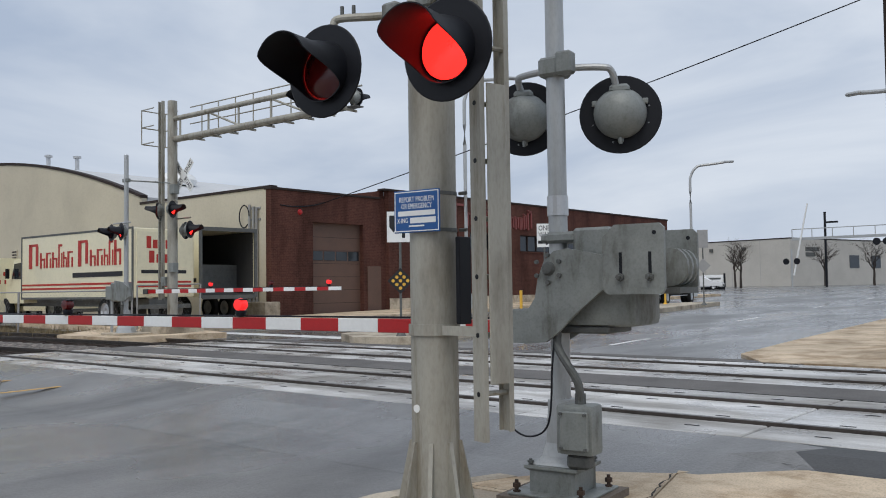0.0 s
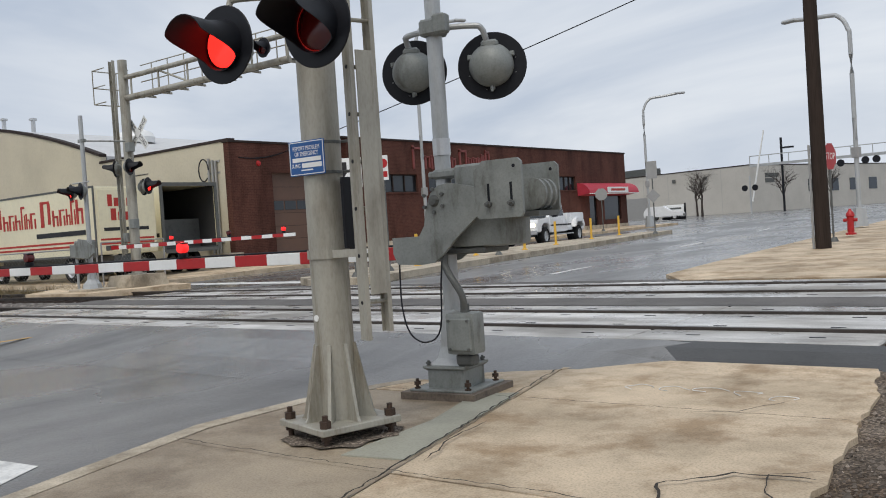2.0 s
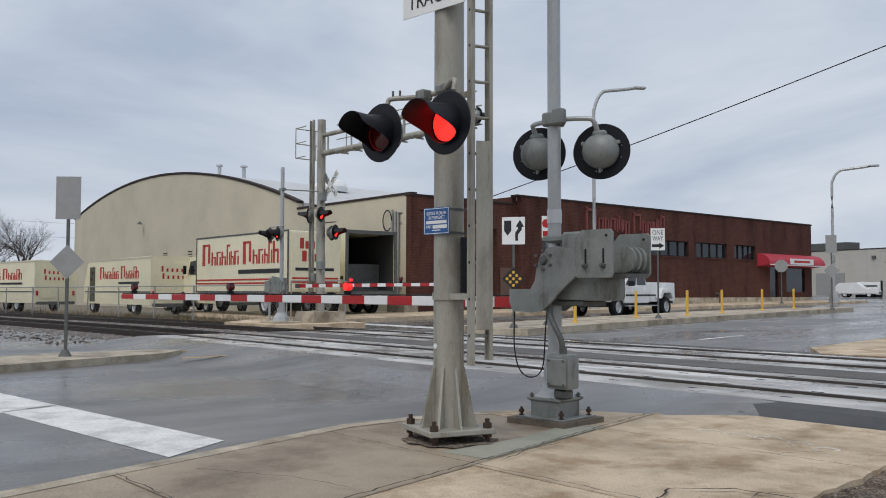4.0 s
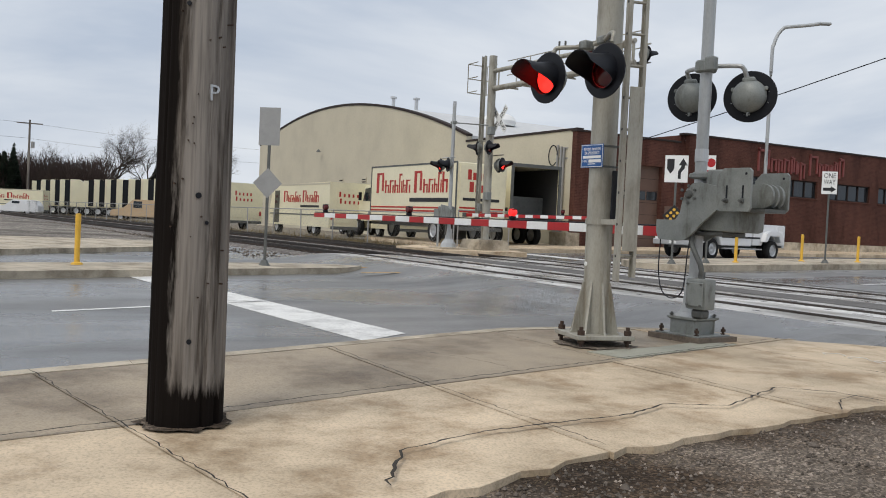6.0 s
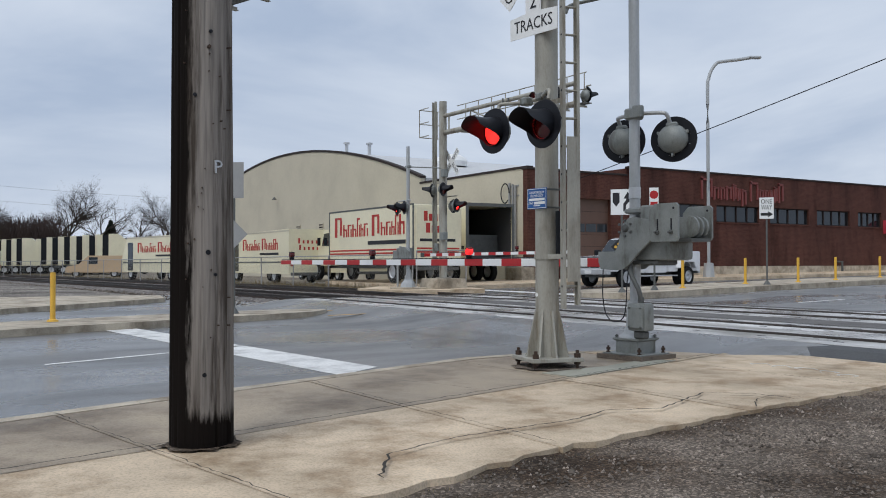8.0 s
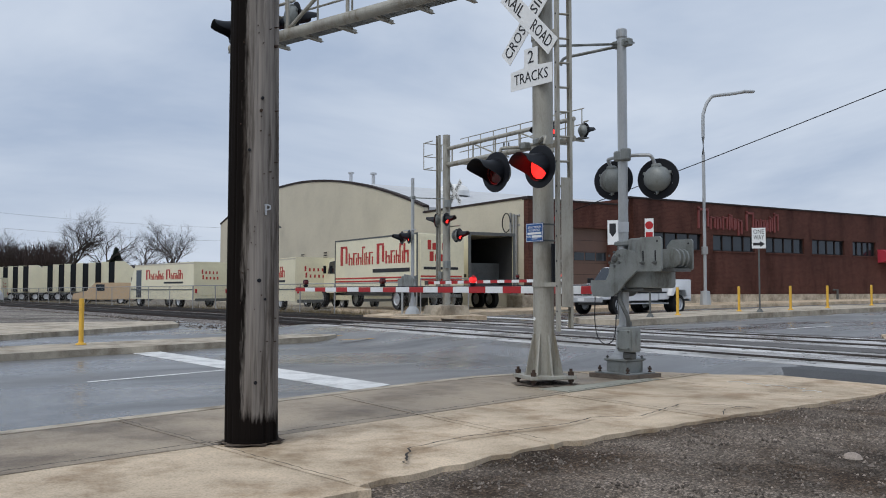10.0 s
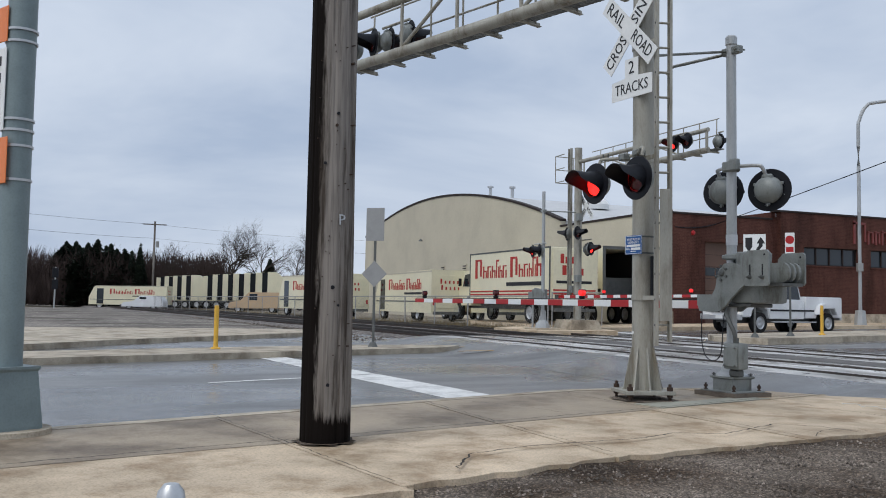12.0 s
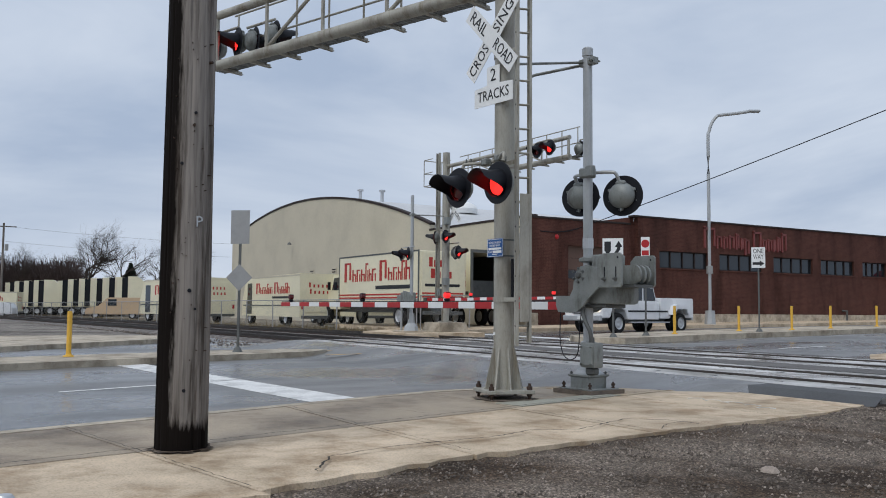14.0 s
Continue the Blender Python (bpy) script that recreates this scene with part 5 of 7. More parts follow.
def distant_hall():
    """The pale block hall far up the street."""
    t = thing("distant_hall", "long pale concrete block hall far up the street", "building", Matrix.Translation((-43.3, 132, 0.2)) @ Matrix.Rotation(radians(-14), 4, "Z"))
    hall = material("pale_block_wall", (0.50, 0.48, 0.44), 0.85, vary=0.12, scale=0.25, fine=6, bump=0.05)
    part("wall", box(-60, 0, 0, 0, 0.4, 7.7), hall, t, "pale concrete block wall")
    part("wall", box(-0.4, 0.4, 0, 0, 110, 7.7), hall, t, "pale concrete block side wall")
    part("roof", box(-60, 0.4, 7.2, -0.4, 110, 7.3), TRIM, t)
    part("coping", box(-60, -0.05, 7.7, 0.05, 0.45, 7.85), TRIM, t)
    part("coping", box(-0.45, 0.45, 7.7, 0.05, 110, 7.85), TRIM, t)
    part("loading_door", box(-24.5, -0.1, 0, -19.0, 0, 4.2), SIGN_BACK, t)
    for k in range(11):
        part("window", box(0, 16 + 6.5 * k, 3.4, 0.05, 18.8 + 6.5 * k, 5.4), GLASS, t)
    part("roof_unit", box(-28, 3, 7.3, -21.0, 6, 9.2), DARKSTEEL, t)
    for x in (-14.0, -8, -30):
        part("wall_lamp", box(x, -0.2, 6.2, x + 0.6, 0, 6.7), DARKSTEEL, t)
    for k, w in enumerate((3.6, 2.4)):
        part("sign_bar", box(0, 4, 5.9 - k * 0.8, 0.07, 4 + w, 6.5 - k * 0.8), DARKSTEEL, t)
    for k in range(1, 12):
        part("wall_joint", box(-5.0 * k, -0.004, 0.3, -5.0 * k + 0.05, 0.0, 7.6), SIGN_BACK, t)
    o = thing("low_hall", "dark brick low buildings at the end of the street", "building", pose(-30, 330, level(330)))
    part("wall", box(-8, 0, -0.2, 52, 12, 8.0), BRICK, o)
    part("coping", box(-8.1, -0.1, 8.0, 52.1, 12.1, 8.4), TRIM, o)


distant_hall()


# ---- vehicles ----
def wheel(t, x, y, z, r=0.48, w=0.28, rim_mat=None):
    """A wheel whose axle runs along y."""
    m = Matrix.Translation((x, y, z)) @ Matrix.Rotation(radians(90), 4, "X")
    tyre = part("tyre", lathe(bmesh.new(), [(r * 0.6, -w / 2), (r * 0.94, -w / 2), (r, -w * 0.36), (r, w * 0.36), (r * 0.94, w / 2), (r * 0.6, w / 2)], 24, m=m), RUBBER, t, smooth=True)
    part("rim", lathe(bmesh.new(), [(0.0, -w * 0.22), (r * 0.25, -w * 0.34), (r * 0.3, -w * 0.22), (r * 0.5, -w * 0.3), (r * 0.62, -w * 0.46), (r * 0.62, w * 0.46), (r * 0.5, w * 0.3), (r * 0.25, w * 0.34), (0.0, w * 0.22)], 20, m=m), rim_mat or ALU, tyre)
    return tyre


def name_bars(t, m, w, h, small=True):
    """Plain strokes of a sign's size and colour in place of a name, in the xy plane of m."""
    x = -w / 2
    k = 0
    for f in (1.5, 0.8, 0.8, 0.8, 0.6, 0.55, 0.8, 0, 1.4, 0.8, 0.8, 0.55, 0.6, 0.9):
        cw = w / 11.4 * f
        if f:
            hh = h if f > 1.3 else h * (0.92 if f == 0.6 or f == 0.9 else 0.62)
            bm = bmesh.new()
            bx(bm, x, 0, 0, x + cw * 0.28, hh, 0.012)
            bx(bm, x + cw * 0.62, 0 if f < 1.3 else h * 0.1, 0, x + cw * 0.84, hh * 0.62 if f < 1.3 else hh * 0.9, 0.012)
            bx(bm, x + cw * 0.1, hh * 0.52 if k % 2 else hh * 0.9, 0, x + cw * 0.8, hh * (0.64 if k % 2 else 1.0), 0.012)
            p = part("sign_stroke", bm, TEXT_RED, t, "plain red stroke of a painted name", m=m)
        else:
            cw = w / 11.4 * 0.5
        x += cw
        k += 1
    if small:
        part("small_print_bar", box(w * 0.0, -h * 0.42, 0, w * 0.5, -h * 0.24, 0.01), INK, t, m=m)


def box_truck(m, L=7.6, label="cream box truck with red lettering and stripes"):
    """A cab-over-bonnet box truck that faces -x; the origin is on the ground below the rear left corner of its box."""
    t = thing("box_truck", label, "truck", m)
    b = part("cargo_box", box(-L, 0, 0.95, 0, 2.45, 3.35, 0.03), CREAM_TRUCK, t, "cream cargo box")
    bm = bmesh.new()
    for x0, x1, z0, z1 in ((-L - 0.01, 0.01, 3.31, 3.38), (-L - 0.01, 0.01, 0.9, 0.98)):
        bx(bm, x0, -0.015, z0, x1, 0.02, z1)
    for x in (-L, -0.06):
        bx(bm, x, -0.02, 0.95, x + 0.07, 0.02, 3.35)
    part("box_edge", bm, DARKSTEEL, t)
    name_bars(t, facing(-L * 0.5, -0.004, 2.1), L * 0.84, 0.95)
    for z, mat in ((1.42, TEXT_RED), (1.27, TEXT_RED)):
        part("side_stripe", box(-L + 0.1, -0.012, z, -0.1, -0.002, z + 0.07), mat, t)
    # rear: roller door with lettering
    part("rear_door", box(0.0, 0.12, 1.05, 0.03, 2.33, 3.25, 0.008), CREAM_TRUCK, t)
    for y0, y1, z in ((0.5, 1.5, 2.65), (0.6, 1.75, 2.15)):
        for k in range(4):
            w = (y1 - y0) / 4
            part("sign_stroke", box(0.03, y0 + k * w, z, 0.036, y0 + (k + 0.72) * w, z + (0.42 if k == 0 else 0.3)), TEXT_RED, t)
    part("small_print_bar", box(0.03, 0.3, 1.78, 0.036, 2.1, 1.9), INK, t)
    for z in (1.3, 1.45):
        part("rear_stripe", box(0.03, 0.15, z, 0.036, 2.3, z + 0.07), TEXT_RED, t)
    part("bumper", box(-0.05, 0.2, 0.55, 0.08, 2.25, 0.7, 0.01), DARKSTEEL, t)
    part("chassis", box(-L - 1.6, 0.7, 0.62, -0.1, 1.75, 0.9), DARKSTEEL, t)
    bm = bmesh.new()
    prism(bm, [(-L - 0.12, 0.75), (-L - 0.12, 2.55), (-L - 0.95, 2.5), (-L - 1.25, 1.75), (-L - 2.3, 1.6), (-L - 2.45, 0.75)], 0.15, 2.3, Matrix(((1, 0, 0, 0), (0, 0, 1, 0), (0, 1, 0, 0), (0, 0, 0, 1))))
    c = part("cab", bm, CREAM_TRUCK, t)
    bm = bmesh.new()
    prism(bm, [(-L - 0.3, 1.72), (-L - 0.3, 2.38), (-L - 0.9, 2.34), (-L - 1.12, 1.74)], 0.135, 0.15, Matrix(((1, 0, 0, 0), (0, 0, 1, 0), (0, 1, 0, 0), (0, 0, 0, 1))))
    part("side_window", bm, GLASS, c)
    part("mirror", box(-L - 1.15, -0.12, 1.75, -L - 1.05, 0.02, 2.15, 0.01), BLACK, c)
    for x in (-L - 1.7, -1.9):
        for y in (0.2, 2.2):
            wheel(t, x, y, 0.48)
    return t


ZY = level(17) + 0.1
box_truck(pose(-26.55, 17.2, ZY + 0.04, 0, 0, 1.0), 8.0)


def open_trailer(m):
    t = thing("box_trailer", "cream box trailer with its rear doors open", "trailer", m)
    L = 9.0
    part("side_wall", box(-L, 0, 0.95, 0, 0.06, 3.55), CREAM_TRUCK, t)
    part("side_wall", box(-L, 2.5, 0.95, 0, 2.56, 3.55), CREAM_TRUCK, t)
    part("roof", box(-L, 0.06, 3.48, 0, 2.5, 3.55), CREAM_TRUCK, t)
    part("floor", box(-L, 0.06, 0.95, 0, 2.5, 1.05), INSIDE, t)
    part("front_wall", box(-L, 0.06, 1.05, -L + 0.06, 2.5, 3.48), INSIDE, t)
    part("lining", box(-L + 0.1, 0.06, 1.05, -0.1, 0.075, 3.48), INSIDE, t)
    part("lining", box(-L + 0.1, 2.485, 1.05, -0.1, 2.5, 3.48), INSIDE, t)
    bm = bmesh.new()
    for a in ((0, -0.03, 0.9, 0.05, 0.1, 3.6), (0, 2.46, 0.9, 0.05, 2.59, 3.6), (0, 0.1, 3.45, 0.05, 2.46, 3.6), (0, 0.1, 0.85, 0.05, 2.46, 1.0)):
        bx(bm, *a)
    part("door_frame", bm, DARKSTEEL, t)
    part("cargo_gate", box(-1.2, 0.1, 1.05, -1.16, 2.46, 2.2), DARKSTEEL, t)
    for z0, hh in ((2.35, 0.32), (1.85, 0.32)):
        for k in range(5):
            part("sign_stroke", box(-1.75 + k * 0.3, -0.012, z0, -1.66 + k * 0.3, -0.002, z0 + hh * (1.4 if k == 0 else 0.9)), TEXT_RED, t)
    part("small_print_bar", box(-2.0, -0.012, 1.5, -0.2, -0.002, 1.65), INK, t)
    for x in (-1.6, -2.8):
        for y in (0.25, 2.3):
            wheel(t, x, y, 0.48)
    part("landing_leg", box(-7.6, 0.5, 0, -7.4, 2.0, 0.95), DARKSTEEL, t)


open_trailer(pose(-27.5, 20.5, ZY + 0.02, 0, 0, -2))


def step_van(m, L=8.6, label="cream step van with red lettering behind the fence"):
    """A boxy delivery van; it faces -x, the origin is on the ground below its rear left corner."""
    t = thing("step_van", label, "van", m, "parked step vans")
    bm = bmesh.new()
    prism(bm, [(-L, 0.5), (-L, 1.35), (-L + 0.55, 2.5), (-L + 0.8, 2.72), (0, 2.78), (0, 0.5)], 0, 2.3, Matrix(((1, 0, 0, 0), (0, 0, 1, 0), (0, 1, 0, 0), (0, 0, 0, 1))))
    part("body", bm, CREAM_TRUCK, t, "cream boxy body")
    name_bars(t, facing(-L * 0.44, -0.004, 1.75), L * 0.58, 0.62)
    part("roof_rail", box(-L + 0.8, -0.01, 2.66, 0.01, 0.0, 2.74), CREAM, t)
    part("side_rail", box(-L + 0.2, -0.02, 1.08, 0.0, 0.0, 1.14), DARKSTEEL, t)
    part("side_door", box(-L + 0.95, -0.012, 0.6, -L + 1.75, 0.0, 2.4, 0.004), GLASS, t)
    part("rear_door", box(0.0, 0.35, 0.75, 0.02, 1.95, 2.5, 0.006), CREAM_TRUCK, t)
    for y0, y1, z in ((0.5, 1.7, 2.05), (0.55, 1.75, 1.72)):
        for k in range(5):
            w = (y1 - y0) / 5
            part("sign_stroke", box(0.02, y0 + k * w, z, 0.026, y0 + (k + 0.38) * w, z + (0.26 if k == 0 else 0.16)), TEXT_RED, t)
    part("bumper", box(-0.02, 0.1, 0.42, 0.1, 2.2, 0.58, 0.01), DARKSTEEL, t)
    for y in (0.15, 2.15):
        part("tail_light", box(0.0, y - 0.06, 0.9, 0.02, y + 0.06, 1.15), SIGN_RED, t)
    for x in (-L + 1.3, -2.1):
        for y in (0.16, 2.14):
            wheel(t, x, y, 0.42, 0.42, 0.25)
    return t


ZB = level(15.5) - 0.02
van = step_van(pose(-36.2, 15.6, ZB, 0, 0, 0), 9.2)
copy_thing(van, pose(-46.2, 13.3, ZB, 0, 0, 10))
copy_thing(van, pose(-38.8, 20.4, ZB, 0, 0, -2))
copy_thing(van, pose(-102.2, 8.5, level(5) - 0.16, 0, 0, 67))


def tractor(m):
    """A highway tractor with a tall sleeper cab; it faces +x, the origin on the ground in its middle."""
    t = thing("truck_tractor", "cream highway tractor with tall sleeper cab, parked in a row", "truck", m, "parked tractors")
    M = Matrix(((1, 0, 0, 0), (0, 0, 1, 0), (0, 1, 0, 0), (0, 0, 0, 1)))
    bm = bmesh.new()
    prism(bm, [(-1.9, 1.0), (-1.9, 4.3), (-0.9, 4.3), (0.1, 3.5), (0.75, 2.6), (1.1, 1.95), (2.6, 1.7), (2.75, 0.75), (0.0, 0.75), (-0.2, 1.0)], -1.2, 1.2, M)
    part("cab", bm, CREAM_TRUCK, t)
    part("side_window", prism(bmesh.new(), [(-0.2, 1.95), (-0.2, 2.55), (0.55, 2.5), (0.9, 1.98)], -1.215, -1.2, M), GLASS, t)
    part("sleeper_gap", box(-2.5, -1.12, 1.1, -1.9, 1.12, 4.2), BLACK, t, "black back wall of the cab")
    part("fairing", box(-3.05, -1.2, 1.1, -2.5, -1.12, 4.1), CREAM_TRUCK, t)
    part("fairing", box(-3.05, 1.12, 1.1, -2.5, 1.2, 4.1), CREAM_TRUCK, t)
    part("chassis", box(-4.3, -0.5, 0.7, 0.0, 0.5, 0.95), DARKSTEEL, t)
    for x in (1.7, -2.6, -3.8):
        for y in (-1.0, 1.0):
            wheel(t, x, y, 0.5)
    return t


first = None
for k in range(10):
    # two rows, six and four
    x, y = (-93.4 - 2.9 * k, 20.6 - 0.8 * k) if k < 6 else (-111.5 - 2.9 * (k - 6), 14.4 - 0.8 * (k - 6))
    m = Matrix.Translation((x, y, level(y) - 0.16)) @ Matrix.Rotation(radians(76), 4, "Z")
    if first is None:
        first = tractor(m)
    else:
        copy_thing(first, m)


def small_van(m, mat, label, L=5.0, h=1.95):
    t = thing("cargo_van", label, "van", m)
    M = Matrix(((1, 0, 0, 0), (0, 0, 1, 0), (0, 1, 0, 0), (0, 0, 0, 1)))
    bm = bmesh.new()
    tall = [(0, 0.4), (0, h - 0.1), (-0.15, h), (-L + 2.0, h), (-L + 1.15, 1.15), (-L + 0.1, 0.95), (-L, 0.4)]
    low = [(0, 0.35), (0, 0.95), (-0.35, h - 0.08), (-0.7, h), (-L + 2.1, h), (-L + 1.3, 0.98), (-L + 0.15, 0.82), (-L, 0.35)]
    prism(bm, tall if h > 1.7 else low, 0, 1.9, M)
    bmesh.ops.bevel(bm, geom=list(bm.edges), offset=0.06, segments=2, affect="EDGES")
    part("body", bm, mat, t)
    part("side_window", prism(bmesh.new(), [(-L + 2.05, 1.2), (-L + 2.05, h - 0.15), (-L + 2.8, h - 0.15), (-L + 2.8, 1.2), (-L + 1.4, 1.2)], -0.012, -0.002, M), GLASS, t)
    part("bumper", box(-L - 0.06, 0.05, 0.4, -L + 0.05, 1.85, 0.6, 0.01), DARKSTEEL, t)
    for x in (-L + 0.95, -1.0):
        for y in (0.12, 1.78):
            wheel(t, x, y, 0.34, 0.34, 0.22)
    return t


small_van(pose(-76.65, 16.68, level(14) - 0.17, 0, 0, 67), material("tan_van_paint", (0.55, 0.40, 0.25), 0.35, vary=0.08, scale=1, fine=8, bump=0.0, coat=0.3), "tan cargo van parked by the fence", 5.2)
small_van(pose(-94.6, 7.4, level(5) - 0.16, 0, 0, 67), WHITE, "white car parked by the rails", 4.6, 1.6)
small_van(pose(-40.5, 90.5, level(90) + 0.02, 0, 0, 195), WHITE, "white hatchback parked near the shop", 4.2, 1.5)


def pickup():
    """The white double-wheeled pickup; it faces -x in its own space, the origin on the ground in its middle."""
    t = thing("pickup_truck", "white pickup truck with double rear wheels and lit headlights", "pickup", pose(0, 0, 0))
    M = Matrix(((1, 0, 0, 0), (0, 0, 1, 0), (0, 1, 0, 0), (0, 0, 0, 1)))
    w = 0.98

    def shell(outline, y0, y1, bevel=0.05):
        bm = bmesh.new()
        prism(bm, outline, y0, y1, M)
        bmesh.ops.bevel(bm, geom=list(bm.edges), offset=bevel, segments=2, affect="EDGES")
        return bm

    part("front_body", shell([(-2.95, 0.62), (-2.98, 1.02), (-2.82, 1.2), (-1.5, 1.28), (0.72, 1.28), (0.72, 0.56), (-1.4, 0.56)] + [(-1.42, 0.62), (-1.5, 0.9), (-1.75, 1.03), (-2.1, 1.03), (-2.38, 0.88), (-2.46, 0.62)], -w, w, 0.03), WHITE, t, "white bonnet and doors", smooth=True)
    part("bed", shell([(0.78, 0.6), (0.78, 1.46), (3.15, 1.46), (3.15, 0.62), (2.5, 0.62), (2.42, 0.9), (2.2, 1.04), (1.8, 1.04), (1.55, 0.88), (1.48, 0.6)], -w - 0.0, w + 0.0, 0.03), WHITE, t, "white cargo bed", smooth=True)
    for s in (-1, 1):
        a, b = sorted((s * w, s * (w + 0.22)))
        part("rear_fender", shell([(1.3, 0.75), (1.45, 1.12), (1.7, 1.2), (2.3, 1.2), (2.6, 1.1), (2.75, 0.75), (2.5, 0.75), (2.35, 1.0), (1.7, 1.0), (1.5, 0.75)], a, b, 0.02), WHITE, t)
    part("cab", shell([(-1.45, 1.22), (-0.75, 1.90), (-0.45, 1.98), (0.45, 1.96), (0.72, 1.22)], -w + 0.1, w - 0.1, 0.04), WHITE, t, smooth=True)
    for s in (-1, 1):
        y = s * (w - 0.1)
        a, b = sorted((y, y + s * 0.012))
        part("side_window", prism(bmesh.new(), [(-1.18, 1.33), (-0.68, 1.83), (-0.32, 1.86), (-0.32, 1.33)], a, b, M), GLASS, t)
        part("side_window", prism(bmesh.new(), [(-0.22, 1.33), (-0.22, 1.86), (0.40, 1.85), (0.57, 1.33)], a, b, M), GLASS, t)
        a, b = sorted((s * w, s * (w + 0.012)))
        part("side_trim", box(-1.35, a, 0.86, 1.3, b, 0.93), BLACK, t)
        part("mirror", box(-1.2, *((-w - 0.28, 1.28) if s < 0 else (w + 0.02, 1.28)), -1.05, *((-w - 0.02, 1.5) if s < 0 else (w + 0.28, 1.5)), 0.02), BLACK, t)
        part("headlight", box(-3.0, s * 0.72 - 0.14, 0.86, -2.94, s * 0.72 + 0.14, 1.04, 0.015), HEADLIGHT, t, "lit headlight")
        part("tail_light", box(3.14, s * 0.86 - 0.08, 0.8, 3.17, s * 0.86 + 0.08, 1.2), SIGN_RED, t)
        part("running_board", box(-1.3, *sorted((s * (w - 0.05), s * (w + 0.12)))[:1], 0.42, 1.3, sorted((s * (w - 0.05), s * (w + 0.12)))[1], 0.47, 0.01), ALU, t)
    wd = bmesh.new()
    prism(wd, [(-1.47, 1.3), (-0.82, 1.92), (-0.74, 1.88), (-1.40, 1.28)], -w + 0.22, w - 0.22, M)
    part("windscreen", wd, GLASS, t)
    g = part("grille", box(-3.01, -0.52, 0.78, -2.95, 0.52, 1.12, 0.015), BLACK, t)
    for z in (0.84, 0.92, 1.0, 1.08):
        part("grille_bar", box(-3.03, -0.5, z - 0.015, -3.0, 0.5, z + 0.015), ALU, g)
    for y in (-0.5, 0.0, 0.5):
        part("grille_bar", box(-3.03, y - 0.03, 0.78, -3.0, y + 0.03, 1.12), ALU, g)
    part("front_bumper", box(-3.12, -0.96, 0.5, -2.92, 0.96, 0.72, 0.03), ALU, t, "chrome bumper")
    part("number_plate_bar", box(-3.135, -0.16, 0.55, -3.12, 0.16, 0.68), SIGN_WHITE, t)
    part("rear_bumper", box(3.1, -0.9, 0.52, 3.28, 0.9, 0.7, 0.03), ALU, t)
    part("chassis", box(-2.7, -0.5, 0.4, 3.0, 0.5, 0.62), DARKSTEEL, t)
    for x, ys in ((-1.95, (-0.86, 0.86)), (2.0, (-1.02, -0.74, 0.74, 1.02))):
        for y in ys:
            wheel(t, x, y, 0.41, 0.41, 0.26)
    return t


PICKUP = pickup()


# ---- pavement slabs, kerbs, paint ----
def joint_x(y):
    return -0.14 - 0.255 * y


def edge_x(y):
    """The ragged outer edge of the sidewalk."""
    pts = sorted((b, a) for a, b in SIDE_R)
    for (y0, x0), (y1, x1) in zip(pts, pts[1:]):
        if y <= y1:
            return x0 + (x1 - x0) * (y - y0) / (y1 - y0)
    return pts[-1][1]


def kerb_x(y):
    pts = sorted((b, a) for a, b in SIDE_L)
    for (y0, x0), (y1, x1) in zip(pts, pts[1:]):
        if y <= y1:
            return x0 + (x1 - x0) * (max(y, y0) - y0) / (y1 - y0)
    return pts[-1][1]


CROSS = [-21, -18.6, -16.2, -13.8, -11.4, -9.2, -7.0, -4.9, -2.8, -0.55, 1.72, 3.82, 5.8, 7.72]
KERB_W = 0.17
for j, (ya, yb) in enumerate(zip(CROSS, CROSS[1:])):
    g = 0.006
    # inner column (kerb side) and outer column (lot side)
    n = 6
    ys = [ya + g + (yb - ya - 2 * g) * k / n for k in range(n + 1)]
    sk = 0.03
    cut = lambda y, x: 0.13 + 0.16 * x if abs(y + 0.55) < 0.02 else 0.0
    inner = [(kerb_x(y) + KERB_W + 0.006, y + cut(y, -1.7)) for y in ys] + [(joint_x(y) - g, y + sk + cut(y, 0)) for y in reversed(ys)]
    jag = random.Random(j)
    yo = [ya + g + (yb - ya - 2 * g) * k / 14 for k in range(15)]
    outer = [(joint_x(y) + g, y + sk + cut(y, 0)) for y in ys] + [(edge_x(y) + jag.uniform(-0.035, 0.035), y + sk + 0.05 + cut(y, 1.8)) for y in reversed(yo)]
    for o, mat in ((inner, CONCRETE_WET if yb < 7 else CONCRETE), (outer, CONCRETE)):
        bm = slab(bmesh.new(), o, jag.uniform(-0.003, 0.003), 0.12, 0.6)
        part("paving_slab", bm, mat, sidewalk)
# kerb stones along the near street edge
KL = [(kerb_x(y), y) for y in [-21 + 0.35 * k for k in range(79)]]
for k in range(0, 78, 6):
    seg = KL[k:k + 7]
    o = [(x, y) for x, y in seg] + [(x + KERB_W, y) for x, y in reversed(seg)]
    o[0], o[-1] = (o[0][0], o[0][1] + 0.004), (o[-1][0], o[-1][1] + 0.004)
    part("kerb_stone", slab(bmesh.new(), o, 0.004, 0.2, 0.6), KERB, sidewalk)
# the newer greenish slab strip by the mast
GREEN = material("newer_grey_concrete", (0.33, 0.325, 0.265), 0.75, vary=0.2, scale=1.5, fine=60, bump=0.2)
part("newer_strip", slab(bmesh.new(), [(-1.66, 4.02), (-1.22, 4.1), (-1.70, 6.05), (-2.02, 5.9), (-1.74, 5.0)], 0.0065, 0.1, 0.6), GREEN, sidewalk, "newer grey-green concrete strip")


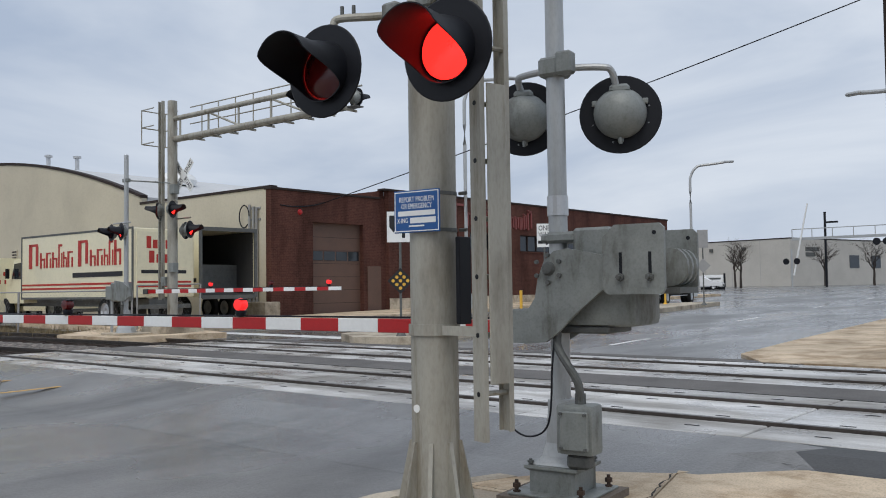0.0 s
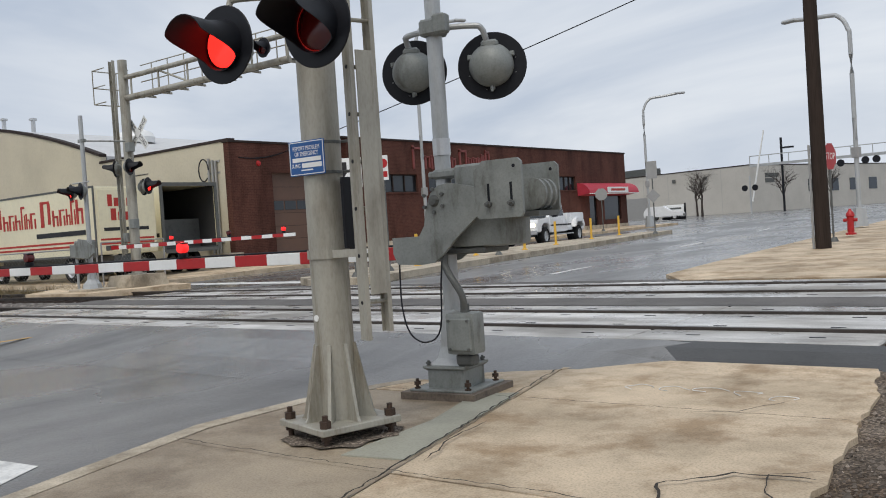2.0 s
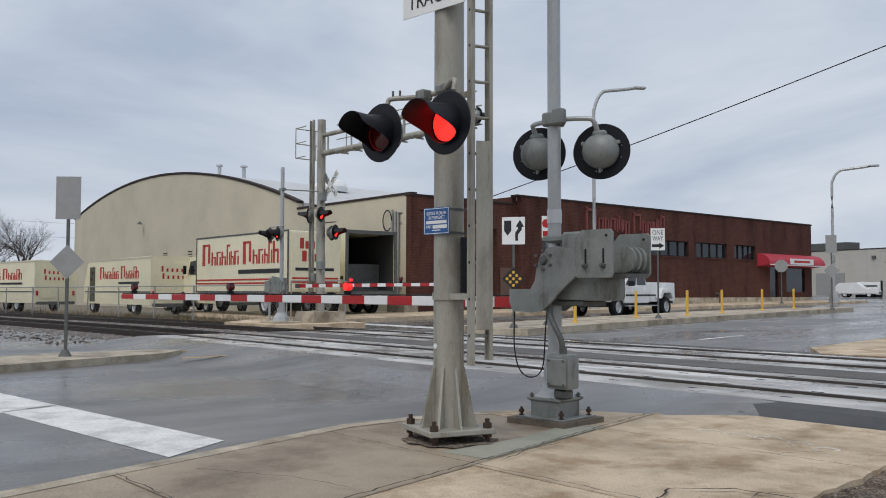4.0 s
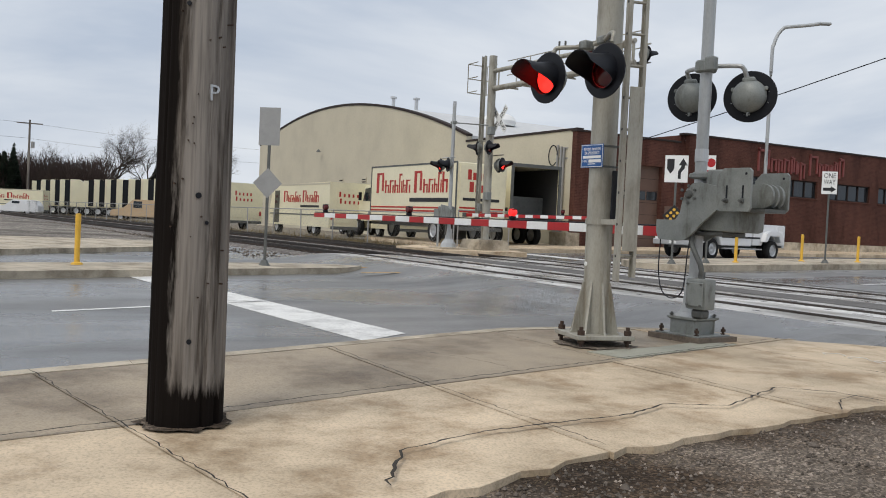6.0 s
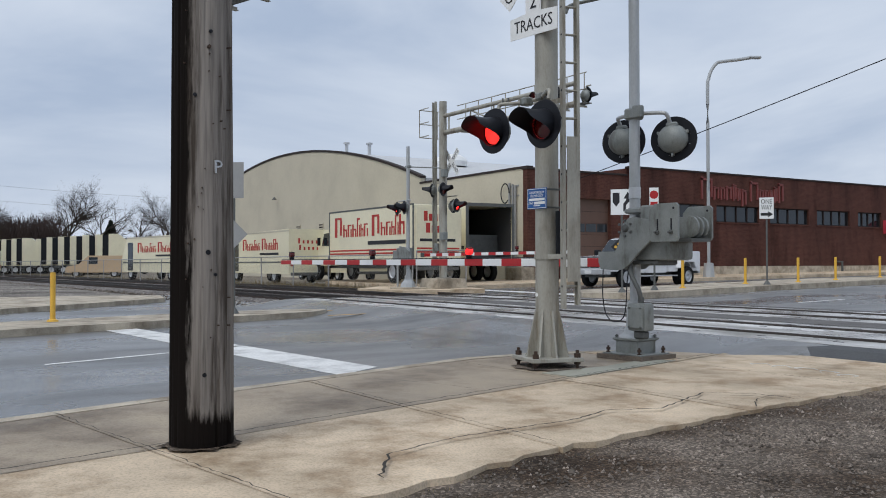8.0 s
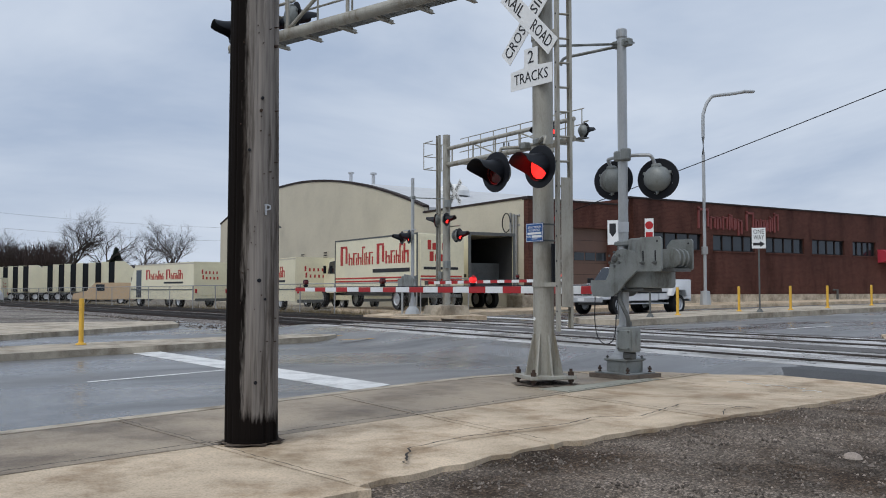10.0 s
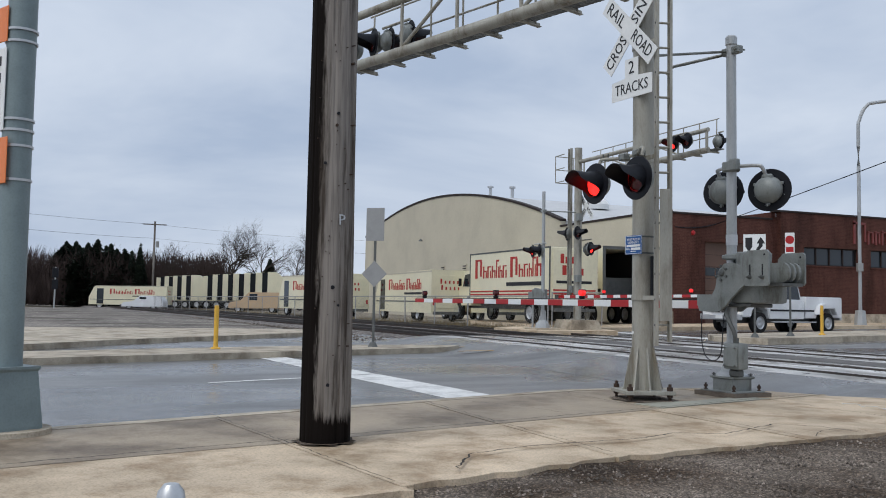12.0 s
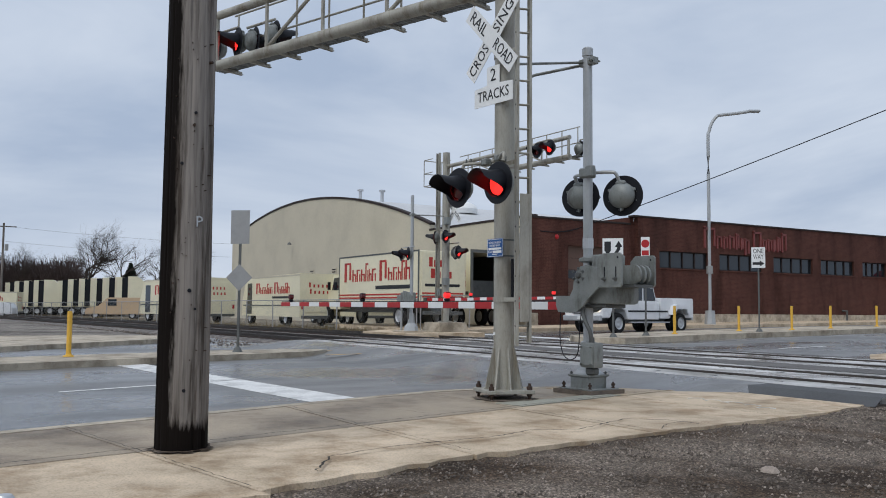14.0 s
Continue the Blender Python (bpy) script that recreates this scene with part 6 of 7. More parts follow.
def crack(pts, w=0.012, seed=1):
    """A ragged open crack: a thin dark groove through pts."""
    rnd = random.Random(seed)
    p = []
    for (x0, y0), (x1, y1) in zip(pts, pts[1:]):
        n = max(2, int(math.hypot(x1 - x0, y1 - y0) / 0.06))
        for k in range(n):
            u = k / n
            p.append((x0 + (x1 - x0) * u + rnd.uniform(-0.014, 0.014), y0 + (y1 - y0) * u + rnd.uniform(-0.014, 0.014)))
    p.append(pts[-1])
    bm = bmesh.new()
    vs = []
    for i, (x, y) in enumerate(p):
        a, b = p[max(i - 1, 0)], p[min(i + 1, len(p) - 1)]
        d = Vector((b[0] - a[0], b[1] - a[1], 0)).normalized()
        ww = w * rnd.uniform(0.5, 1.4) * (0.3 if i in (0, len(p) - 1) else 1)
        vs.append((bm.verts.new((x - d.y * ww / 2, y + d.x * ww / 2, level(y) + 0.024)), bm.verts.new((x + d.y * ww / 2, y - d.x * ww / 2, level(y) + 0.024))))
    for (a, b), (c, d) in zip(vs, vs[1:]):
        bm.faces.new((a, b, d, c))
    part("crack", bm, CRACK, sidewalk)


CRACK = material("crack_dirt", (0.035, 0.028, 0.022), 0.95, vary=0.3, scale=20, fine=90, bump=0.1)
crack([(1.48, 0.43), (1.0, 0.74), (0.78, 1.34), (0.72, 2.14), (0.69, 2.49), (0.52, 2.9), (0.71, 3.31), (0.3, 4.24), (0.58, 4.56), (0.95, 4.6)], 0.017, 2)
crack([(1.05, 4.0), (0.8, 4.3), (0.72, 4.6), (0.95, 4.75)], 0.008, 3)
crack([(-1.05, 4.1), (-1.25, 4.6), (-1.3, 5.05)], 0.010, 4)
crack([(-0.2, 5.75), (0.1, 5.9), (0.3, 6.3)], 0.008, 5)
crack([(-2.2, 2.2), (-1.5, 2.6), (-1.0, 2.7)], 0.007, 6)
crack([(-1.75, -0.7), (-1.0, -0.58), (0.0, -0.40), (0.9, -0.25), (1.75, -0.1)], 0.008, 7)
for y in [c for c in CROSS[8:] if c > 0 or c < -1]:
    crack([(kerb_x(min(y, 6.6)) + 0.2, y + 0.0), ((kerb_x(min(y, 6.6)) + joint_x(y)) / 2, y), (joint_x(y), y + 0.02), (joint_x(y) + 0.8, y + 0.05), (edge_x(y) - 0.05, y + 0.09)], 0.008, int(y * 10) + 50)
crack([(joint_x(y), y) for y in (-6, -4, -2, 0, 2, 4, 5, 6, 7)], 0.013, 80)
# gravel pocket below the mast and round the wooden pole
for cx, cy, r, sd in ((-2.07, 4.43, 0.42, 1), (0.0, -0.07, 0.255, 2)):
    bm = bmesh.new()
    rnd = random.Random(sd)
    vs = [bm.verts.new((cx + r * (1 + rnd.uniform(-0.18, 0.12)) * math.cos(a), cy + r * (1 + rnd.uniform(-0.18, 0.12)) * math.sin(a), 0.0085)) for a in [2 * math.pi * k / 22 for k in range(22)]]
    bm.faces.new(vs)
    part("gravel_pocket", bm, GRAVEL, sidewalk)


def stripe(name, pts, mat, parent_label, top):
    bm = bmesh.new()
    slab(bm, pts, top, 0.004, 1.0)
    return tagged(part(name, bm, mat), parent_label, "road marking", kind="structure")


T = KD + 0.006
stripe("stop_line", [(-12.5, 1.85), (-3.42, 2.72), (-3.87, 3.42), (-13.2, 2.37)], PAINT_WHITE, "worn white stop line on the asphalt", T)
for a, b in (((-6.32, 0.14), (-7.35, 3.0)), ((-4.6, -5.2), (-5.6, -2.2)), ((-2.9, -10.4), (-3.9, -7.4))):
    stripe("lane_dash", [(a[0] - 0.05, a[1]), (a[0] + 0.05, a[1]), (b[0] + 0.05, b[1]), (b[0] - 0.05, b[1])], PAINT_WHITE, "white lane dash on the asphalt", T)
for a, b in (((-8.94, 18.4), (-9.08, 20.5)), ((-10.27, 29.0), (-10.5, 31.5)), ((-11.4, 40), (-11.8, 43)), ((-12.6, 53), (-13, 56)), ((-13.5, 66), (-14, 70))):
    stripe("lane_dash", [(a[0] - 0.06, a[1]), (a[0] + 0.06, a[1]), (b[0] + 0.06, b[1]), (b[0] - 0.06, b[1])], PAINT_WHITE, "white lane dash on the asphalt", KD + 0.026)
for a, b in (((-14.53, 11.55), (-14.6, 12.5)), ((-12.86, 11.6), (-12.95, 12.6))):
    stripe("yellow_dash", [(a[0] - 0.06, a[1]), (a[0] + 0.06, a[1]), (b[0] + 0.06, b[1]), (b[0] - 0.06, b[1])], PAINT_YELLOW, "worn yellow line between the tracks", 0.0)
for x in (-12.3, -14.0):
    stripe("yellow_dash", [(x - 0.06, 6.7 if x > -13 else 7.3), (x + 0.06, 6.7 if x > -13 else 7.3), (x + 0.04, 8.0), (x - 0.08, 8.0)], PAINT_YELLOW, "worn yellow line before the tracks", 0.012 if x < -13 else 0.012)
stripe("stop_line", [(-22.6, 17.6), (-16.4, 17.4), (-16.4, 18.0), (-22.6, 18.2)], PAINT_WHITE, "worn white stop line beyond the tracks", KD + 0.026)

# chalk-like spray marks on the sidewalk
rnd = random.Random(9)
for k in range(5):
    x, y = -0.9 + 0.28 * k, 6.55 + rnd.uniform(-0.12, 0.12)
    pts = [(x + 0.12 * math.cos(a) * rnd.uniform(0.6, 1.3), y + 0.1 * math.sin(a) * rnd.uniform(0.6, 1.2), level(y) + 0.008) for a in [0.9 * i for i in range(6)]]
    part("spray_mark", tube(bmesh.new(), curve_pts(pts, 4), 0.0028, 4), PAINT_WHITE, sidewalk, "faint white spray-paint mark")

# loose stones in the lot
rnd = random.Random(4)
for name, n, r0, r1, x0, x1, y0, y1, mat in (("loose_gravel", 42000, 0.004, 0.016, 0.2, 6.8, -2.0, 8.8, PEBBLE), ("track_stones", 2600, 0.02, 0.05, -60, -19.5, 6.5, 9.0, PEBBLE)):
    verts, faces = [], []
    for k in range(n):
        x, y = rnd.uniform(x0, x1), rnd.uniform(y0, y1)
        if name == "loose_gravel":
            if x < edge_x(y - 0.27) - 0.17:
                continue
            z = level(y) - 0.035 - 0.06 * max(0, min(1, (x - 1.6) / 2)) + 0.035 * noise.noise((x * 0.7, y * 0.7, 0)) + 0.02 * noise.noise((x * 3, y * 3, 4))
        else:
            y += bend(x)
            z = level(11) - 0.12 - 0.05 * rnd.random()
        r = rnd.uniform(r0, r1) * (2.0 if rnd.random() < 0.02 else 1)
        b = len(verts)
        q = [(rnd.uniform(0.7, 1.2), rnd.uniform(0.7, 1.2)) for _ in range(6)]
        verts += [(x + r * q[0][0], y, z), (x, y + r * q[1][0], z), (x - r * q[2][0], y, z), (x, y - r * q[3][0], z), (x + r * 0.2, y, z + r * 0.9 * q[4][0]), (x, y, z - r)]
        faces += [(b, b + 1, b + 4), (b + 1, b + 2, b + 4), (b + 2, b + 3, b + 4), (b + 3, b, b + 4), (b + 1, b, b + 5), (b + 2, b + 1, b + 5), (b + 3, b + 2, b + 5), (b, b + 3, b + 5)]
    me = bpy.data.meshes.new(name)
    me.from_pydata(verts, [], faces)
    me.materials.append(mat)
    tagged(new(name, me), "scattered grey stones on the ground", "gravel", kind="stuff")
bm = bmesh.new()
bmesh.ops.create_icosphere(bm, subdivisions=2, radius=0.07)
for v in bm.verts:
    v.co *= 1 + 0.3 * noise.noise(v.co * 14)
    v.co.z *= 0.6
tagged(part("stone", bm, PEBBLE, m=pose(2.45, 3.75, -0.06, 0, 0, 20)), "pale fist-sized stone on the gravel", "stone")


# ---- posts, signs and poles ----
def post_sign(name, label, x, y, post_h, draw, yaw=0.0, lift=0.06, mat=None):
    z = level(y) + lift
    t = thing(name, label, "traffic sign", pose(x, y, z, 0, 0, yaw))
    part("post", box(-0.03, 0.0, 0, 0.03, 0.035, post_h, 0.006), mat or DARKSTEEL, t)
    part("post_foot", lathe(bmesh.new(), [(0.0, 0), (0.13, 0), (0.06, 0.12), (0.0, 0.12)], 8), DARKSTEEL, t)
    draw(t)
    return t


def plate(t, name, w, h, z, mat, label="", bevel=0.0, y=-0.006, shape=None):
    bm = bmesh.new()
    o = shape or [(-w / 2, -h / 2), (w / 2, -h / 2), (w / 2, h / 2), (-w / 2, h / 2)]
    prism(bm, o, -0.003, 0.003)
    return part(name, bm, mat, t, label, m=facing(0, y, z))


def arrow_up(bm, z=0.004, s=1.0, flip=1):
    prism(bm, [(-0.05 * s * flip, -0.28 * s), (0.03 * s * flip, -0.28 * s), (0.03 * s * flip, -0.1 * s), (0.13 * s * flip, 0.02 * s), (0.13 * s * flip, 0.1 * s), (0.2 * s * flip, 0.1 * s), (0.08 * s * flip, 0.3 * s), (-0.04 * s * flip, 0.1 * s), (0.03 * s * flip, 0.1 * s), (0.03 * s * flip, 0.06 * s), (-0.05 * s * flip, -0.06 * s)], 0.003, z)


def one_way(t):
    p = plate(t, "sign_plate", 0.48, 0.76, 2.72, SIGN_WHITE, "white one-way sign plate")
    words("lettering", "ONE", 0.24, INK, p, pose(0, 0.23, 0.004), 0.001, width=0.36)
    words("lettering", "WAY", 0.24, INK, p, pose(0, 0.02, 0.004), 0.001, width=0.36)
    bm = bmesh.new()
    prism(bm, [(-0.2, -0.27), (0.05, -0.27), (0.05, -0.33), (0.21, -0.22), (0.05, -0.11), (0.05, -0.17), (-0.2, -0.17)], 0.003, 0.005)
    part("arrow", bm, INK, p)


post_sign("one_way_sign", "black and white one-way sign on a steel post", -15.0, 25.0, 3.0, one_way, 38, 0.12)


def island_face(t):
    p = plate(t, "sign_plate", 0.64, 0.76, 2.68, SIGN_WHITE, "white lane-divider sign plate")
    bm = bmesh.new()
    arrow_up(bm, 0.005, 1.0)
    part("arrow", bm, INK, p, m=pose(0.1, 0, 0))
    part("island_mark", prism(bmesh.new(), [(-0.26, 0.28), (-0.06, 0.28), (-0.06, 0.0), (-0.16, -0.14), (-0.26, 0.0)], 0.003, 0.005), INK, p)
    d = plate(t, "object_marker", 0.5, 0.5, 1.35, INK, "black diamond marker with yellow reflectors", y=-0.008, shape=[(0, -0.32), (0.32, 0), (0, 0.32), (-0.32, 0)])
    for a in range(-1, 2):
        for b in range(-1, 2):
            part("reflector", rod(bmesh.new(), ((a - b) * 0.09, (a + b) * 0.09, 0.003), ((a - b) * 0.09, (a + b) * 0.09, 0.012), 0.042, seg=12), YELLOW, d)


post_sign("island_sign", "white lane-divider sign above a black diamond marker", -13.9, 16.95, 3.0, island_face, 38, 0.12)


def wrong_way(t):
    p = plate(t, "sign_plate", 0.28, 0.68, 2.85, SIGN_WHITE, "white plate with red figure")
    part("red_disc", rod(bmesh.new(), (0, 0.12, 0.003), (0, 0.12, 0.006), 0.13, seg=20), SIGN_RED, p)
    part("red_bar", box(-0.11, -0.26, 0.003, 0.11, -0.1, 0.006), SIGN_RED, p)


post_sign("red_figure_sign", "narrow white sign with red figure on a post", -14.3, 18.7, 3.1, wrong_way, 38, 0.12)


def blank_backs(t):
    p = plate(t, "sign_plate", 0.46, 0.80, 2.95, SIGN_BACK, "bare metal back of a sign")
    plate(t, "sign_plate", 0.5, 0.5, 1.75, SIGN_BACK, "bare metal back of a diamond sign", shape=[(0, -0.32), (0.32, 0), (0, 0.32), (-0.32, 0)])


post_sign("sign_seen_from_behind", "two metal signs seen from behind on a dark post", -13.6, 5.0, 3.3, blank_backs, 52, 0.05)
post_sign("sign_seen_from_behind", "metal signs seen from behind on a post", -15.6, 38.6, 3.3, blank_backs, 25, 0.12)


def stop_face(t):
    p = plate(t, "sign_plate", 0, 0, 2.3, SIGN_RED, "red stop sign plate", shape=[(0.38 * math.cos(radians(22.5 + 45 * k)), 0.38 * math.sin(radians(22.5 + 45 * k))) for k in range(8)])
    words("lettering", "STOP", 0.26, SIGN_WHITE, p, pose(0, 0, 0.004), 0.001, width=0.56)


post_sign("stop_sign", "red stop sign on a post by the pole", -4.5, 25.75, 2.6, stop_face, 80, 0.06)


def octagon_back(t):
    plate(t, "sign_plate", 0, 0, 2.3, SIGN_BACK, "bare octagonal sign back", shape=[(0.4 * math.cos(radians(22.5 + 45 * k)), 0.4 * math.sin(radians(22.5 + 45 * k))) for k in range(8)])


post_sign("stop_sign_seen_from_behind", "octagonal sign seen from behind near the shop", -24.6, 50.5, 2.6, octagon_back, 20, 0.1)


def bollard(x, y):
    z = level(y) + (0.12 if y > 10 else 0.05)
    t = thing("bollard", "yellow flexible traffic post on the median", "bollard", pose(x, y, z), "yellow median posts")
    part("post", lathe(bmesh.new(), [(0.0, 0.04), (0.055, 0.04), (0.05, 0.1), (0.05, 0.9), (0.045, 0.94), (0.0, 0.945)], 12), YELLOW, t, smooth=True)
    part("foot", lathe(bmesh.new(), [(0.0, 0), (0.11, 0), (0.10, 0.03), (0.05, 0.05), (0.0, 0.05)], 12), YELLOW, t)
    for zz in (0.68, 0.8):
        part("reflective_band", lathe(bmesh.new(), [(0.0505, zz), (0.0525, zz), (0.0525, zz + 0.06), (0.0505, zz + 0.06)], 12), YELLOW, t)
    return t


b0 = bollard(-14.8, 20.5)
for x, y in ((-16.1, 25.2), (-15.9, 28.0), (-16.6, 31.4), (-17.5, 36.0), (-17.9, 39.5)):
    copy_thing(b0, pose(x, y, level(y) + 0.12))
bollard(-12.9, 1.2)


def utility_pole():
    """The near wooden pole, split and weathered."""
    t = thing("utility_pole", "weathered grey-brown wooden utility pole with dark cracks", "utility pole", pose(-0.20, 0.20, 0))
    bm = bmesh.new()
    seg, rows = 96, 80
    ring = []
    for j in range(rows + 1):
        z = -0.05 + 10.0 * (j / rows) ** 1.15
        row = []
        for i in range(seg):
            a = 2 * math.pi * i / seg
            r = 0.198 - 0.0042 * z + 0.007 * noise.noise((math.cos(a) * 3, math.sin(a) * 3, z * 0.35)) + 0.004 * noise.noise((math.cos(a) * 14, math.sin(a) * 14, z * 0.5))
            for c, dep in ((0.7, 0.03), (2.35, 0.02), (4.05, 0.024), (4.75, 0.014)):
                r -= dep * max(0, 1 - abs(((a - c - 0.05 * math.sin(z * 1.3) + math.pi) % (2 * math.pi)) - math.pi) / 0.10)
            for c, dep in ((5.15, 0.02), (5.55, 0.016), (5.82, 0.012), (6.05, 0.022), (0.2, 0.016), (0.42, 0.012)):
                dep *= max(0.0, 0.35 + 1.2 * noise.noise((z * 0.55, c * 7, 0)))
                r -= dep * max(0, 1 - abs(((a - c - 0.04 * math.sin(z * 1.1 + c) + math.pi) % (2 * math.pi)) - math.pi) / 0.055)
            row.append(bm.verts.new((r * math.cos(a), r * math.sin(a), z)))
        ring.append(row)
    for p, q in zip(ring, ring[1:]):
        for i in range(seg):
            bm.faces.new((p[i], p[(i + 1) % seg], q[(i + 1) % seg], q[i]))
    bm.faces.new(ring[-1])
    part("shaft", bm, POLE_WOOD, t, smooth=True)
    rnd = random.Random(12)
    for k in range(34):
        a = radians(rnd.uniform(-50, 45))
        z = rnd.uniform(0.4, 3.6)
        part("nail", rod(bmesh.new(), (0.17 * math.cos(a), 0.17 * math.sin(a), z), (0.205 * math.cos(a), 0.205 * math.sin(a), z), rnd.choice((0.004, 0.005, 0.012 if k % 9 == 0 else 0.004)), seg=6), RUST, t)
    for a, z, r in ((-6, 1.22, 0.016), (-30, 2.2, 0.012), (8, 1.08, 0.010), (-12, 0.46, 0.014), (-2, 2.6, 0.012)):
        a = radians(a)
        part("bolt_hole", rod(bmesh.new(), (0.17 * math.cos(a), 0.17 * math.sin(a), z), (0.199 * math.cos(a), 0.199 * math.sin(a), z), r, seg=10), BLACK, t)
    a = radians(12)
    words("letter_tag", "P", 0.12, ALU, t, Matrix.Rotation(a + radians(90), 4, "Z") @ facing(0, -0.196, 1.75), 0.006, "small pale metal letter")
    part("ground_wire", rod(bmesh.new(), (0.197 * math.cos(radians(-155)), 0.197 * math.sin(radians(-155)), 0), (0.16 * math.cos(radians(-155)), 0.16 * math.sin(radians(-155)), 9), 0.008, seg=6), BLACK, t)


utility_pole()


def signal_pole():
    """Grey street pole with a transformer base, seen beside the walk."""
    t = thing("street_pole", "grey painted steel street pole with square base and signs", "street pole", pose(-1.35, -2.17, 0))
    part("footing", lathe(bmesh.new(), [(0.0, -0.1), (0.36, -0.1), (0.36, 0.035), (0.0, 0.035)], 24), KERB, t)
    bm = lathe(bmesh.new(), [(0.0, 0.035), (0.30, 0.035), (0.30, 0.06), (0.25, 0.50), (0.27, 0.52), (0.27, 0.54), (0.0, 0.54)], 4, m=Matrix.Rotation(radians(45 + 30), 4, "Z"))
    pm = material("blue_grey_paint", (0.20, 0.255, 0.265), 0.45, metal=0.2, vary=0.15, scale=4, fine=60, bump=0.04)
    b = part("base_box", bm, pm, t)
    part("base_door", box(-0.13, -0.235, 0.1, 0.13, -0.215, 0.45, 0.01, m=Matrix.Rotation(radians(30), 4, "Z")), pm, b)
    part("pole", lathe(bmesh.new(), [(0.0, 0.54), (0.125, 0.54), (0.12, 0.6), (0.105, 8.5), (0.0, 8.52)], 24), pm, t, smooth=True)
    M = Matrix.Rotation(radians(30), 4, "Z")
    part("orange_plate", box(-0.46, -0.135, 2.02, 0.10, -0.125, 2.40, 0.004, m=M), SIGN_ORANGE, t, "orange sign plate")
    part("notice_plate", box(-0.33, -0.135, 2.46, 0.02, -0.125, 3.15, 0.004, m=M), SIGN_WHITE, t, "white notice plate")
    for k in range(4):
        part("notice_bar", box(-0.28, -0.139, 2.58 + 0.14 * k, -0.05, -0.135, 2.66 + 0.14 * k, m=M), INK, t)
    part("small_plate", box(-0.16, -0.135, 3.2, 0.02, -0.125, 3.5, 0.004, m=M), SIGN_ORANGE, t)
    for z in (2.05, 2.33, 2.46, 2.55, 3.2, 3.3):
        part("band", lathe(bmesh.new(), [(0.117, z), (0.128, z), (0.128, z + 0.02), (0.117, z + 0.02)], 20), ALU, t)


signal_pole()
t = thing("pipe_post", "short grey steel pipe post with rounded cap in the gravel", "post", pose(3.47, -1.35, -0.16))
part("pipe", lathe(bmesh.new(), [(0.0, 0.0), (0.05, 0.0), (0.05, 0.52), (0.0, 0.53)], 20), SILVER, t, smooth=True)
part("cap", lathe(bmesh.new(), [(0.053, 0.50), (0.053, 0.56), (0.045, 0.60), (0.025, 0.625), (0.0, 0.63)], 20), ALU, t, smooth=True)


def street_lamp(x, y, h, arm, yaw, label, lift=0.1):
    z = level(y) + lift
    t = thing("street_lamp", label, "street lamp", pose(x, y, z, 0, 0, yaw))
    part("footing", lathe(bmesh.new(), [(0.0, 0), (0.30, 0), (0.24, 0.7), (0.0, 0.72)], 8), SILVER, t)
    pts = [(0, 0, 0.6), (0, 0, h * 0.5), (0, 0, h * 0.86)] + [(arm * 0.32 * (1 - math.cos(a)), 0, h * 0.86 + h * 0.13 * math.sin(a)) for a in (0.4, 0.8, 1.2, 1.5)] + [(arm * 0.7, 0, h * 1.0), (arm, 0, h * 1.01)]
    part("pole", tube(bmesh.new(), curve_pts(pts, 4), 0.085, 10), SILVER, t, smooth=True)
    part("lamp_head", box(arm - 0.1, -0.14, h * 1.01 - 0.06, arm + 0.55, 0.14, h * 1.01 + 0.08, 0.05), SILVER, t)
    for zz in (3.1, 3.5):
        part("band_box", box(-0.13, -0.13, zz - 0.5, 0.13, 0.13, zz - 0.1, 0.01), SIGN_BACK, t)
        break
    return t


street_lamp(-25.1, 33.6, 11.0, 2.2, 60, "tall silver street lamp with curved arm by the brick wall")
street_lamp(-23.4, 54.7, 8.5, 2.2, 30, "tall silver street lamp with curved arm up the street")
street_lamp(-6.35, 36.6, 8.2, 2.2, 165, "tall silver street lamp with curved arm by the hydrant", 0.06)

# dark leaning pole, hydrant and guy wires across the tracks
t = thing("utility_pole", "dark creosoted wooden utility pole beyond the tracks", "utility pole", pose(-4.25, 23.75, level(23.75) + 0.0))
part("shaft", lathe(bmesh.new(), [(0.0, 0), (0.19, 0), (0.15, 9.0), (0.12, 12), (0.0, 12)], 16), WOOD_DARK, t, smooth=True)
part("cable_guard", rod(bmesh.new(), (-0.2, -0.12, 0), (-0.19, -0.12, 2.6), 0.03, seg=8), SIGN_BACK, t)
t = thing("utility_pole", "wooden utility pole with a crossarm by the street", "utility pole", pose(-4.2, 58, level(58)))
part("shaft", lathe(bmesh.new(), [(0.0, 0), (0.19, 0), (0.13, 13.0), (0.0, 13)], 12), WOOD_DARK, t, smooth=True)
part("crossarm", box(-1.3, -0.06, 11.8, 1.3, 0.06, 11.95), WOOD_DARK, t)
t = thing("hydrant", "red fire hydrant on the sidewalk", "fire hydrant", pose(-5.0, 29.6, level(29.6) + 0.06))
part("barrel", lathe(bmesh.new(), [(0.0, 0), (0.16, 0), (0.16, 0.05), (0.10, 0.07), (0.10, 0.55), (0.13, 0.57), (0.12, 0.66), (0.05, 0.74), (0.03, 0.8), (0.0, 0.8)], 16), SIGN_RED, t, smooth=True)
part("nozzle", rod(bmesh.new(), (-0.2, 0, 0.45), (0.2, 0, 0.45), 0.055, seg=10), SIGN_RED, t)


def wire(name, a, b, sag, r, label, mat=None):
    a, b = Vector(a), Vector(b)
    pts = [a.lerp(b, u / 16) - Vector((0, 0, sag * 4 * (u / 16) * (1 - u / 16))) for u in range(17)]
    return tagged(part(name, tube(bmesh.new(), pts, r, 5), mat or BLACK), label, "cable")


